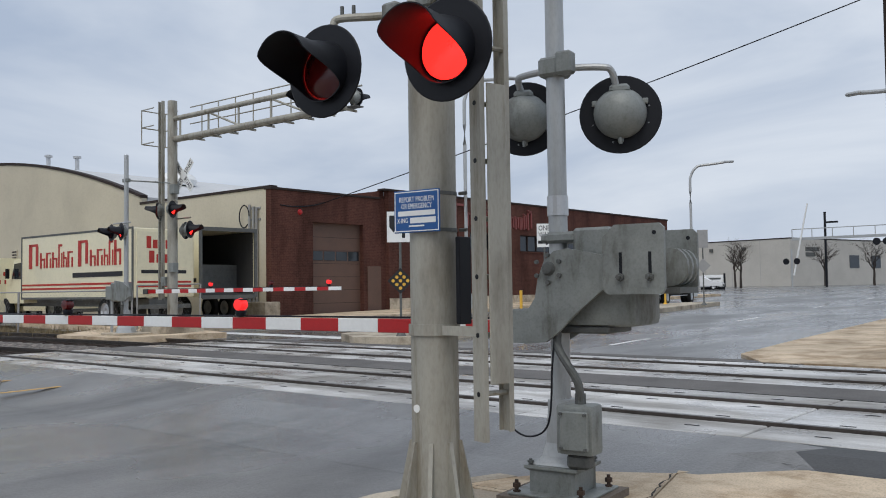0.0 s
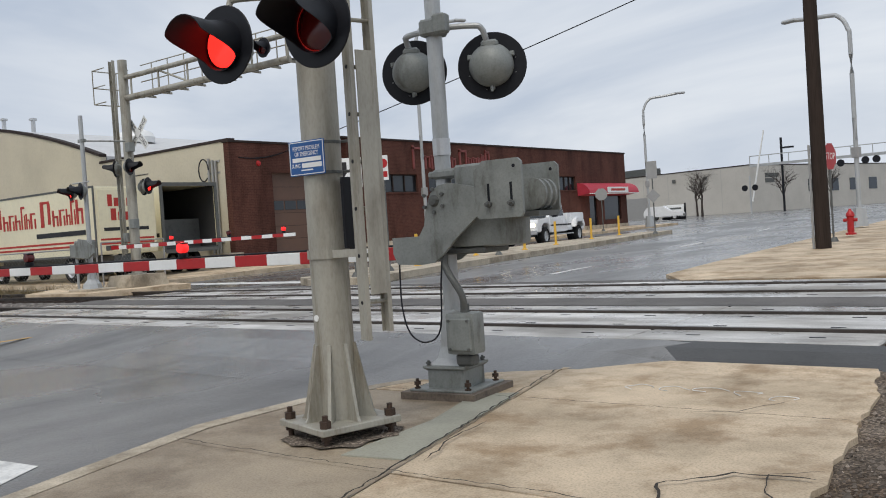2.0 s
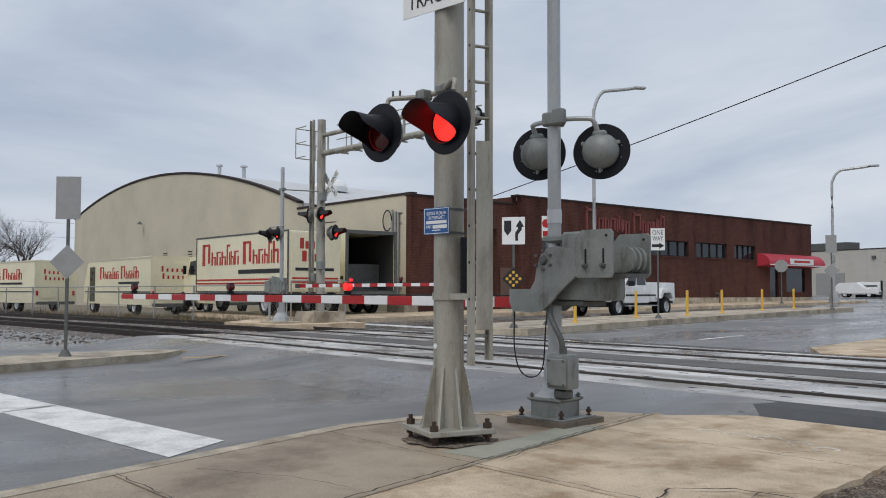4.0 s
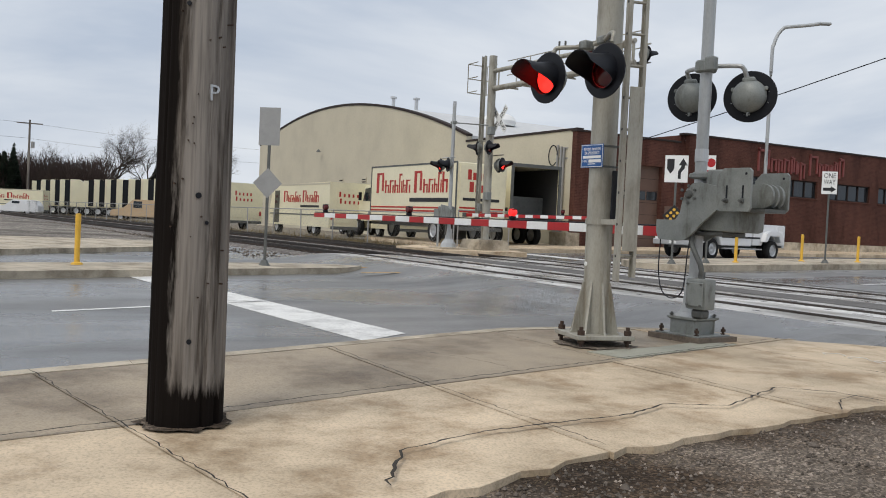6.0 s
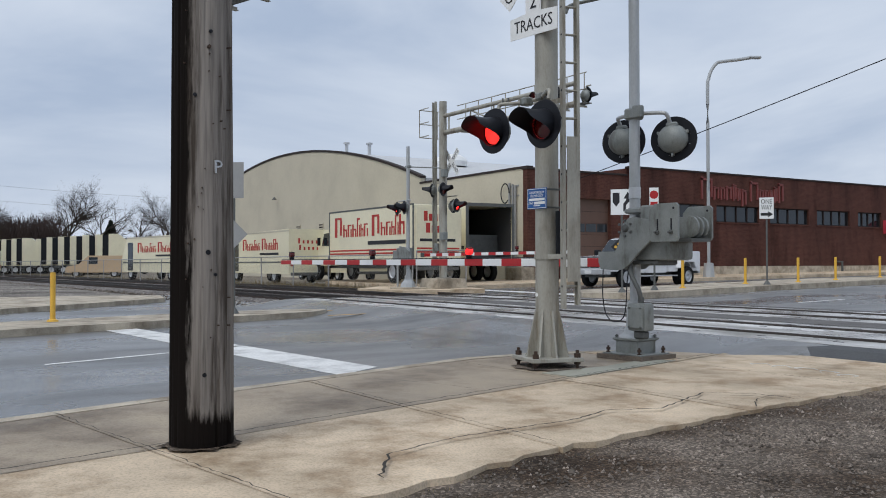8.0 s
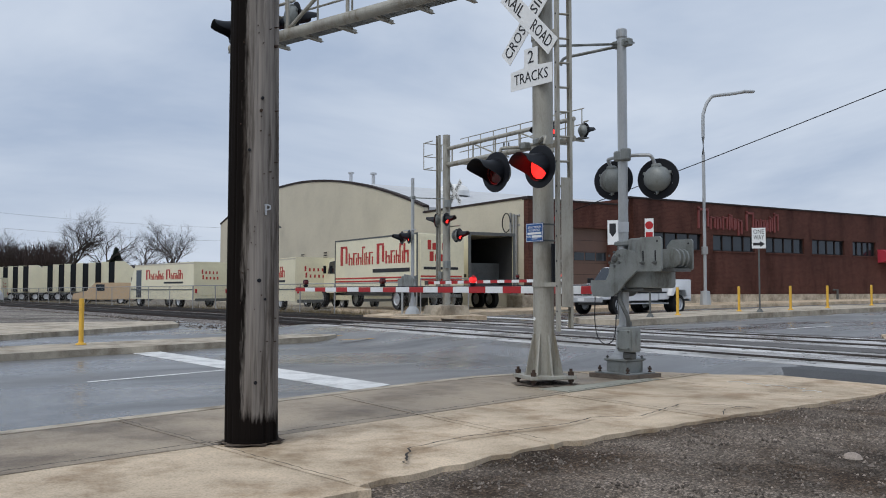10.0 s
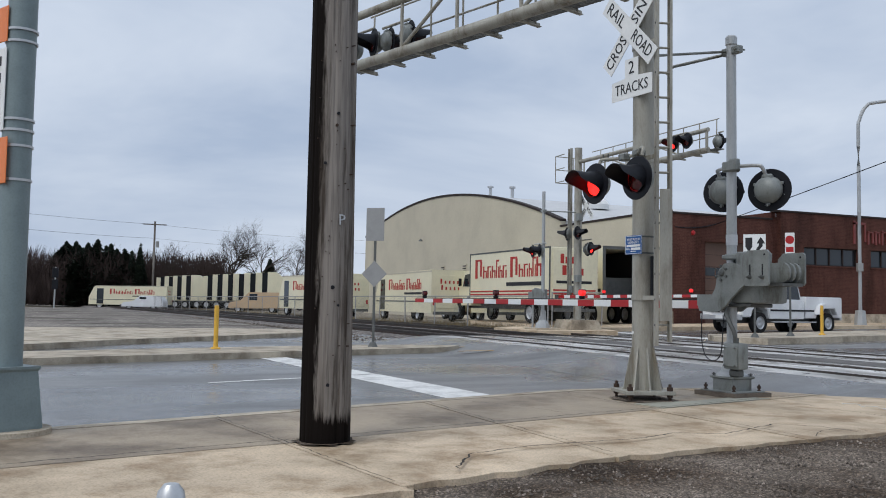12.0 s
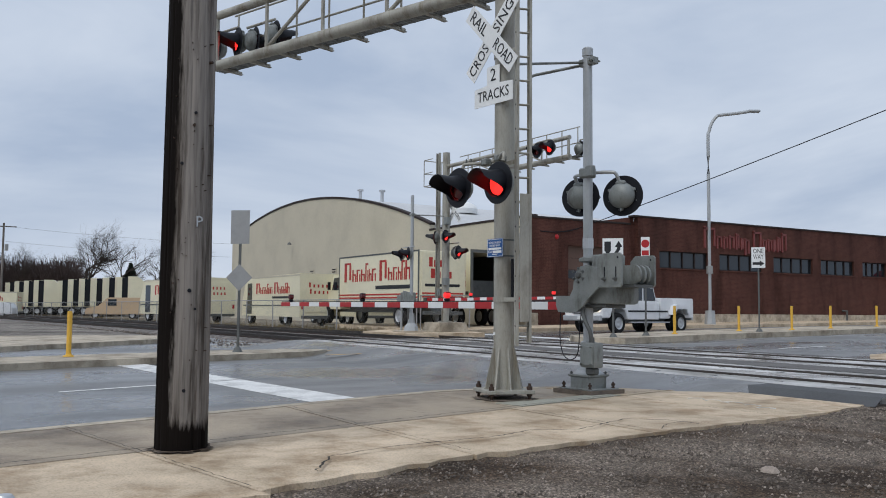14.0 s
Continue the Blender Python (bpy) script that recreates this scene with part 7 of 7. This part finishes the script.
wire("overhead_cable", (-28.8, 28.0, 5.35), (6.0, 34.3, 14.4), 0.3, 0.022, "black overhead cable from the brick building")
wire("overhead_cable", (-28.85, 25.5, 5.1), (-28.8, 28.0, 5.35), 0.12, 0.03, "black service cable along the wall")
wire("overhead_cable", (-4.25, 23.75, 8.5), (-4.2, 58, 12.8), 1.6, 0.015, "slack overhead cable between poles")
wire("overhead_cable", (-4.2, 58, 11.9), (-4.25, 23.75, 11.5), 0.9, 0.015, "overhead cable between poles")
for dz in (0.0, 1.9):
    wire("overhead_cable", (-117.3, 8.1, 11.1 - dz), (-92, -42, 13.4 - dz), 0.9, 0.016, "thin overhead cable over the rail yard")
    wire("overhead_cable", (-117.3, 8.1, 11.1 - dz), (-118, 62, 11.1 - dz), 0.9, 0.012, "thin overhead cable over the rail yard")

t = thing("utility_pole", "tall wooden utility pole with a crossarm by the rail yard", "utility pole", pose(-117.3, 8.1, 0))
part("shaft", lathe(bmesh.new(), [(0.0, 0), (0.17, 0), (0.12, 11.5), (0.0, 11.5)], 10), WOOD, t, smooth=True)
part("crossarm", box(-0.06, -1.5, 11.0, 0.06, 1.5, 11.14), WOOD, t)
part("transformer", lathe(bmesh.new(), [(0, 8.0), (0.22, 8.0), (0.22, 8.8), (0, 8.85)], 10, m=pose(0.1, 0.4, 0)), SIGN_BACK, t)
AMBER = material("lit_amber_lens", (0.8, 0.4, 0.1), 0.3, vary=0.02, bump=0.0, emit=(1.0, 0.62, 0.25), strength=3.0)
t = thing("wayside_signal", "dark railway signal post with an amber light", "railway signal", pose(-60.0, -5.2, 0))
part("post", rod(bmesh.new(), (0, 0, 0), (0, 0, 3.6), 0.08, seg=8), DARKSTEEL, t)
part("head", box(-0.1, -0.3, 2.3, 0.1, 0.3, 3.7, 0.05), BLACK, t)
part("lit_lamp", rod(bmesh.new(), (0.1, 0.0, 3.05), (0.14, 0.0, 3.05), 0.11, seg=16), AMBER, t, "amber lit lamp")
t = thing("wayside_signal", "dark railway signal post by the rails", "railway signal", pose(-92.8, -3.45, 0))
part("post", rod(bmesh.new(), (0, 0, 0), (0, 0, 4.2), 0.08, seg=8), SILVER, t)
for z in (1.9, 3.1):
    part("head", box(-0.1, -0.3, z, 0.1, 0.3, z + 1.05, 0.05), BLACK, t)

# signal gate far up the street
t = thing("distant_signal", "distant crossing signal with raised gate up the street", "railway signal", pose(-33.5, 103.5, level(103)))
part("mast", rod(bmesh.new(), (0, 0, 0), (0, 0, 4.4), 0.1, seg=8), SILVER, t)
part("raised_arm", rod(bmesh.new(), (0.2, 0, 1.4), (1.9, 0, 9.5), 0.1, seg=6), SIGN_WHITE, t)
for x in (-0.6, 0.6):
    part("background_disc", rod(bmesh.new(), (x, -0.1, 3.0), (x, -0.05, 3.0), 0.36, seg=16), BLACK, t)
part("overhead_arm", box(0, 0.2, 5.4, 26, 0.5, 5.7), SILVER, t)
part("handrail", box(0, 0.2, 6.6, 26, 0.26, 6.7), SILVER, t)
for k in range(12):
    part("handrail_post", box(2.2 * k, 0.2, 5.7, 2.2 * k + 0.08, 0.28, 6.6), SILVER, t)
for x in (12.5, 13.6, 9.0, 10.0):
    part("background_disc", rod(bmesh.new(), (x, 0.0, 5.0 if x > 11 else 4.9), (x, 0.06, 5.0 if x > 11 else 4.9), 0.4, seg=16), BLACK, t)
t = thing("street_pole", "dark street pole with lamp by the distant hall", "street pole", pose(-30.5, 106, level(106)))
part("pole", rod(bmesh.new(), (0, 0, 0), (0, 0, 8.6), 0.14, seg=8), BLACK, t)
part("lamp_head", box(0, -0.2, 7.3, 1.4, 0.2, 7.5, 0.03), BLACK, t)
t = thing("board_sign", "white notice board on a dark stand by the street", "sign", pose(-38.0, 92.0, level(92), 0, 0, 20))
part("board", box(-1.1, -0.06, 0.3, 1.1, 0.06, 1.6, 0.02), SIGN_WHITE, t)
part("board_bar", box(-0.8, -0.07, 1.1, 0.8, -0.06, 1.3), DARKSTEEL, t)
part("stand", box(-1.25, -0.3, 0, 1.25, 0.3, 0.3, 0.02), BLACK, t)
part("stand", box(1.1, -0.1, 0.3, 1.3, 0.1, 1.75, 0.02), BLACK, t)


# ---- yard fence ----
def fence(pts, h, label):
    t = thing("chain_link_fence", label, "fence")
    for (x0, y0), (x1, y1) in zip(pts, pts[1:]):
        n = max(1, int(math.hypot(x1 - x0, y1 - y0) / 2.9))
        for k in range(n + 1):
            x, y = x0 + (x1 - x0) * k / n, y0 + (y1 - y0) * k / n
            lean = 0.12 * math.sin(k * 2.7)
            part("post", rod(bmesh.new(), (x, y, level(y) - 0.1), (x + lean, y, level(y) + h), 0.03, seg=6), SIGN_BACK, t)
        a, b = Vector((x0, y0, level(y0) + h)), Vector((x1, y1, level(y1) + h))
        part("top_rail", rod(bmesh.new(), a, b, 0.022, seg=6), SIGN_BACK, t)
        bm = bmesh.new()
        L = (b - a).length
        d = (b - a) / L
        step = 0.16
        n = int(L / step)
        for k in range(n):
            for s in (1, -1):
                lo = k * step if s > 0 else k * step + h
                hi = lo + s * h
                if 0 <= hi <= L and 0 <= lo <= L:
                    p, q = a + d * lo - Vector((0, 0, h)), a + d * hi
                    nrm = Vector((0, 0, 0.003))
                    vs = [bm.verts.new(c) for c in (p, q, q + nrm * 2, p + nrm * 2)]
                    bm.faces.new(vs)
        m = part("wire_mesh", bm, SIGN_BACK, t)
        m["kind"] = "stuff"
    return t


fence([(-24.4, 15.9), (-30, 14.9), (-45, 12.9), (-62, 10.8), (-100, 5.8)], 1.35, "grey chain-link fence along the truck yard")
fence([(-24.6, 16.2), (-25.6, 19.2)], 1.5, "grey chain-link gate frame by the trailers")
# low concrete sill by the building corner
tagged(part("loading_sill", box(-29.2, 23.9, 0.2, -27.9, 24.7, 0.95, 0.02), KERB), "low concrete block by the building corner", "concrete block")


# ---- dead grass and weeds along the yard ----
rnd = random.Random(21)
verts, faces = [], []
for k in range(9000):
    x = -23 - 70 * rnd.random() ** 1.3
    y = 15.6 + bend(x) + 0.9 + rnd.gauss(-0.75, 0.55)
    z = level(y) - 0.17
    hgt = rnd.uniform(0.08, 0.42) * (1.6 if rnd.random() < 0.05 else 1)
    a = rnd.uniform(0, math.pi)
    w = rnd.uniform(0.008, 0.02)
    lx, ly = rnd.gauss(0, 0.12), rnd.gauss(0, 0.12)
    b = len(verts)
    verts += [(x - w * math.cos(a), y - w * math.sin(a), z), (x + w * math.cos(a), y + w * math.sin(a), z), (x + lx, y + ly, z + hgt)]
    faces.append((b, b + 1, b + 2))
for k in range(1500):
    y = rnd.uniform(-2, 8)
    x = edge_x(y - 0.27) - 0.2 + abs(rnd.gauss(0.04, 0.09))
    z = level(y) - 0.1
    a = rnd.uniform(0, math.pi)
    b = len(verts)
    verts += [(x - 0.004 * math.cos(a), y - 0.004 * math.sin(a), z), (x + 0.004 * math.cos(a), y + 0.004 * math.sin(a), z), (x + rnd.gauss(0, 0.05), y + rnd.gauss(0, 0.05), z + rnd.uniform(0.03, 0.1))]
    faces.append((b, b + 1, b + 2))
me = bpy.data.meshes.new("dead_grass")
me.from_pydata(verts, [], faces)
me.materials.append(material("dead_grass_blades", (0.22, 0.17, 0.09), 0.9, vary=0.4, scale=3, fine=30, bump=0))
tagged(new("dead_grass", me), "dry brown grass and weeds along the fence", "grass", kind="stuff")


# ---- trees ----
BARK = material("bare_bark", (0.06, 0.05, 0.045), 0.95, spec=0.1, vary=0.3, scale=3, fine=30, bump=0.3)
NEEDLE = material("dark_needles", (0.030, 0.041, 0.030), 0.9, spec=0.1, vary=0.4, scale=1.5, fine=12, bump=0)


def bare_tree_mesh(h, seed, spread=0.4, levels=5, r0=None):
    """Trunk and crown of a leafless tree, as two vertex lists of tapering three-sided limbs."""
    rnd = random.Random(seed)
    trunk, crown = ([], []), ([], [])

    def limb(out, a, b, ra, rb):
        vs, fs = out
        d = (b - a).normalized()
        q = d.to_track_quat("Z", "Y")
        i = len(vs)
        for p, r in ((a, ra), (b, rb)):
            for k in range(3):
                vs.append(p + q @ Vector((r * math.cos(2.094 * k), r * math.sin(2.094 * k), 0)))
        for k in range(3):
            fs.append((i + k, i + (k + 1) % 3, i + 3 + (k + 1) % 3, i + 3 + k))

    def grow(p, d, length, r, lev):
        n = 3
        for k in range(n):
            q = p + d * (length / n)
            limb(trunk if lev == 0 else crown, p, q, r, r * 0.82)
            r *= 0.82
            p = q
            d = (d + Vector((rnd.gauss(0, 0.13), rnd.gauss(0, 0.13), rnd.gauss(0.04, 0.06)))).normalized()
            if lev < levels and (k > 0 or lev > 0):
                for _ in range(2 if lev < 3 else 2):
                    side = Vector((rnd.gauss(0, 1), rnd.gauss(0, 1), rnd.gauss(0.15, 0.4))).normalized()
                    grow(p, (d * (1 - spread) + side * spread * 1.3).normalized(), length * rnd.uniform(0.5, 0.72), r * 0.6, lev + 1)

    grow(Vector((0, 0, 0)), Vector((0, 0, 1)), h * 0.42, r0 or h * 0.028, 0)
    return trunk, crown


def bare_tree(h, seed, levels=4):
    t = thing("bare_tree", "leafless grey-brown deciduous tree", "tree", pose(0, 0, -500))
    for name, (vs, fs) in zip(("trunk", "crown"), bare_tree_mesh(h, seed, levels=levels)):
        me = bpy.data.meshes.new(name)
        me.from_pydata([tuple(v) for v in vs], [], fs)
        me.materials.append(BARK)
        o = new(name, me)
        o.parent = t
    return t


TREES = [bare_tree(13.5, 3, 5), bare_tree(11.5, 8), bare_tree(7.5, 15)]
spots = [(0, -113.4, 17.0, 20, 0.95), (1, -111, 21.2, 90, 0.85), (0, -126, 34, 140, 0.75), (1, -123, 28, 40, 0.8), (1, -122, 12.2, 200, 0.85), (2, -42.4, 111, 10, 1.05), (2, -36.1, 124, 70, 1.1), (2, -31, 128, 30, 1.1), (2, -46, 118, 200, 0.9)]
used = set()
for i, x, y, a, s in spots:
    m = Matrix.Translation((x, y, level(y) - 0.1)) @ Matrix.Rotation(radians(a), 4, "Z")
    if i not in used:
        TREES[i].matrix_basis = m
        used.add(i)
    else:
        copy_thing(TREES[i], m)


def brush():
    """The belt of leafless scrub and far woods, too dense to count: fans of slender twigs."""
    rnd = random.Random(33)
    verts, faces = [], []
    for k in range(1500):
        x, y = -121 - 18 * rnd.random(), -22 + 66 * rnd.random()
        top = (8.2 if y < 19 else 5.2) * rnd.uniform(0.55, 1.0) + 1.3 * noise.noise((y * 0.3, x * 0.1, 0))
        for _ in range(90):
            a, lean = rnd.uniform(0, 6.283), rnd.uniform(0.05, 0.5)
            z0 = top * rnd.random() ** 1.3 * 0.88
            r0 = lean * z0 * 0.6
            L = min(rnd.uniform(0.5, 2.0), top - z0)
            px, py = x + r0 * math.cos(a), y + r0 * math.sin(a)
            qx, qy = px + lean * L * math.cos(a) + rnd.gauss(0, 0.3), py + lean * L * math.sin(a) + rnd.gauss(0, 0.3)
            w = rnd.uniform(0.02, 0.05) * (2.2 if z0 < top * 0.4 else 1)
            i = len(verts)
            verts += [(px, py - w, z0), (px + 0.02, py + w, z0), (qx, qy, z0 + L)]
            faces.append((i, i + 1, i + 2))
    me = bpy.data.meshes.new("scrub_belt")
    me.from_pydata(verts, [], faces)
    me.materials.append(material("red_brown_scrub", (0.062, 0.046, 0.042), 0.95, vary=0.3, scale=0.3, fine=5, bump=0, spec=0.1))
    tagged(new("scrub_belt", me), "dense leafless brown scrub beyond the yard", "shrubs", kind="stuff")


brush()


def evergreen(x, y, h, w, seed):
    t = thing("evergreen_tree", "dark green conifer with uneven drooping branches", "tree", pose(x, y, 0), "conifers by the rails")
    part("trunk", rod(bmesh.new(), (0, 0, 0), (0, 0, h * 0.95), 0.18, 0.03, 6), BARK, t)
    rnd = random.Random(seed)
    verts, faces = [], []
    lobes = [(rnd.uniform(0, 6.283), rnd.uniform(0.1, 0.9), rnd.uniform(0.55, 1.1)) for _ in range(26)]
    for k in range(4600):
        a0, u0, s0 = lobes[k % 26]
        u = min(0.995, max(0.0, rnd.gauss(u0, 0.09)))
        a = rnd.gauss(a0, 0.45)
        z = h * (0.02 + 0.98 * u)
        r = w * (1 - u ** 2.2) ** 0.85 * s0 * rnd.uniform(0.3, 1.05) + 0.12 * (1 - u)
        px, py = r * math.cos(a), r * math.sin(a)
        L = rnd.uniform(0.3, 0.75)
        b = len(verts)
        sx, sy = -math.sin(a) * L * 0.5, math.cos(a) * L * 0.5
        up = rnd.uniform(-0.25, 0.35)
        verts += [(px * 0.7, py * 0.7, z - 0.05), (px + sx, py + sy, z + up * 0.3), (px * 1.15, py * 1.15, z + up), (px - sx, py - sy, z - 0.08)]
        faces += [(b, b + 1, b + 2), (b, b + 2, b + 3)]
    me = bpy.data.meshes.new("crown")
    me.from_pydata(verts, [], faces)
    me.materials.append(NEEDLE)
    o = new("crown", me)
    o.parent = t


rnd = random.Random(5)
for k in range(13):
    evergreen(-123 - rnd.uniform(0, 5), -2.9 + 0.62 * k + rnd.uniform(-0.3, 0.3), rnd.uniform(7.2, 9.0), rnd.uniform(2.5, 3.4), k)
evergreen(-120.5, 6.6, 8.5, 0.9, 50)
evergreen(-121.5, 5.6, 7.4, 0.9, 52)
evergreen(-115.1, 23.3, 6.7, 1.5, 51)
# a house gable beyond the yard
t = thing("house", "small grey house gable beyond the yard", "house", pose(-150, 35.5, 0, 0, 0, 20))
part("wall", prism(bmesh.new(), [(-3, 0), (3, 0), (3, 3.4), (0, 5.4), (-3, 3.4)], 0, 6, Matrix(((0, 0, -1, 0), (1, 0, 0, 0), (0, 1, 0, 0), (0, 0, 0, 1)))), SIGN_BACK, t)
part("roof", prism(bmesh.new(), [(-3.3, 3.2), (0, 5.4), (3.3, 3.2), (3.3, 3.4), (0, 5.65), (-3.3, 3.4)], -0.3, 6.3, Matrix(((0, 0, -1, 0), (1, 0, 0, 0), (0, 1, 0, 0), (0, 0, 0, 1)))), TRIM, t)


# ---- motion of the things ----
def motions():
    # the lenses turn their lit side to and fro, taking turns
    switch = [0.25, 1.06, 1.72, 2.45, 3.12, 3.82, 4.53, 5.24, 5.95, 6.65, 7.35, 8.05, 8.75, 9.45, 10.22, 10.85, 11.55, 12.27, 12.93, 13.65]
    for ob, phase in INSERTS:
        if phase is None:
            continue
        # phase 0 starts lit, phase 1 starts dark
        turn = 0.0 if phase == 0 else 180.0
        rows = [(0.0, pose(0, 0, 0, 0, 0, turn))]
        for s in switch:
            f = round(s * 30) / 30
            for k, d in enumerate((0, 60, 120, 180)):
                rows.append((f + (k - 2) / 30, pose(0, 0, 0, 0, 0, turn + d)))
            turn += 180
        rows.append((14.0, pose(0, 0, 0, 0, 0, turn)))
        walk(ob, rows)
    rows = []
    for t, y in ((0.0, 46.4), (0.5, 44.4), (1.0, 42.4), (1.5, 40.5), (2.0, 38.6), (2.5, 36.7), (3.0, 34.8), (3.5, 33.0), (4.0, 31.4), (4.5, 30.0), (5.0, 28.8), (5.5, 27.8),
                 (6.0, 27.0), (6.5, 26.3), (7.0, 25.7), (7.5, 25.2), (8.2, 24.7), (9.0, 24.35), (9.8, 24.25), (14.0, 24.25)):
        y += -0.9 + min(1.0, max(0.0, (t - 3.0) / 6.8))
        rows.append((t, pose(-21.1, y, level(y) + KD + 0.02, 0, 0, 99)))
    walk(PICKUP, rows)


motions()
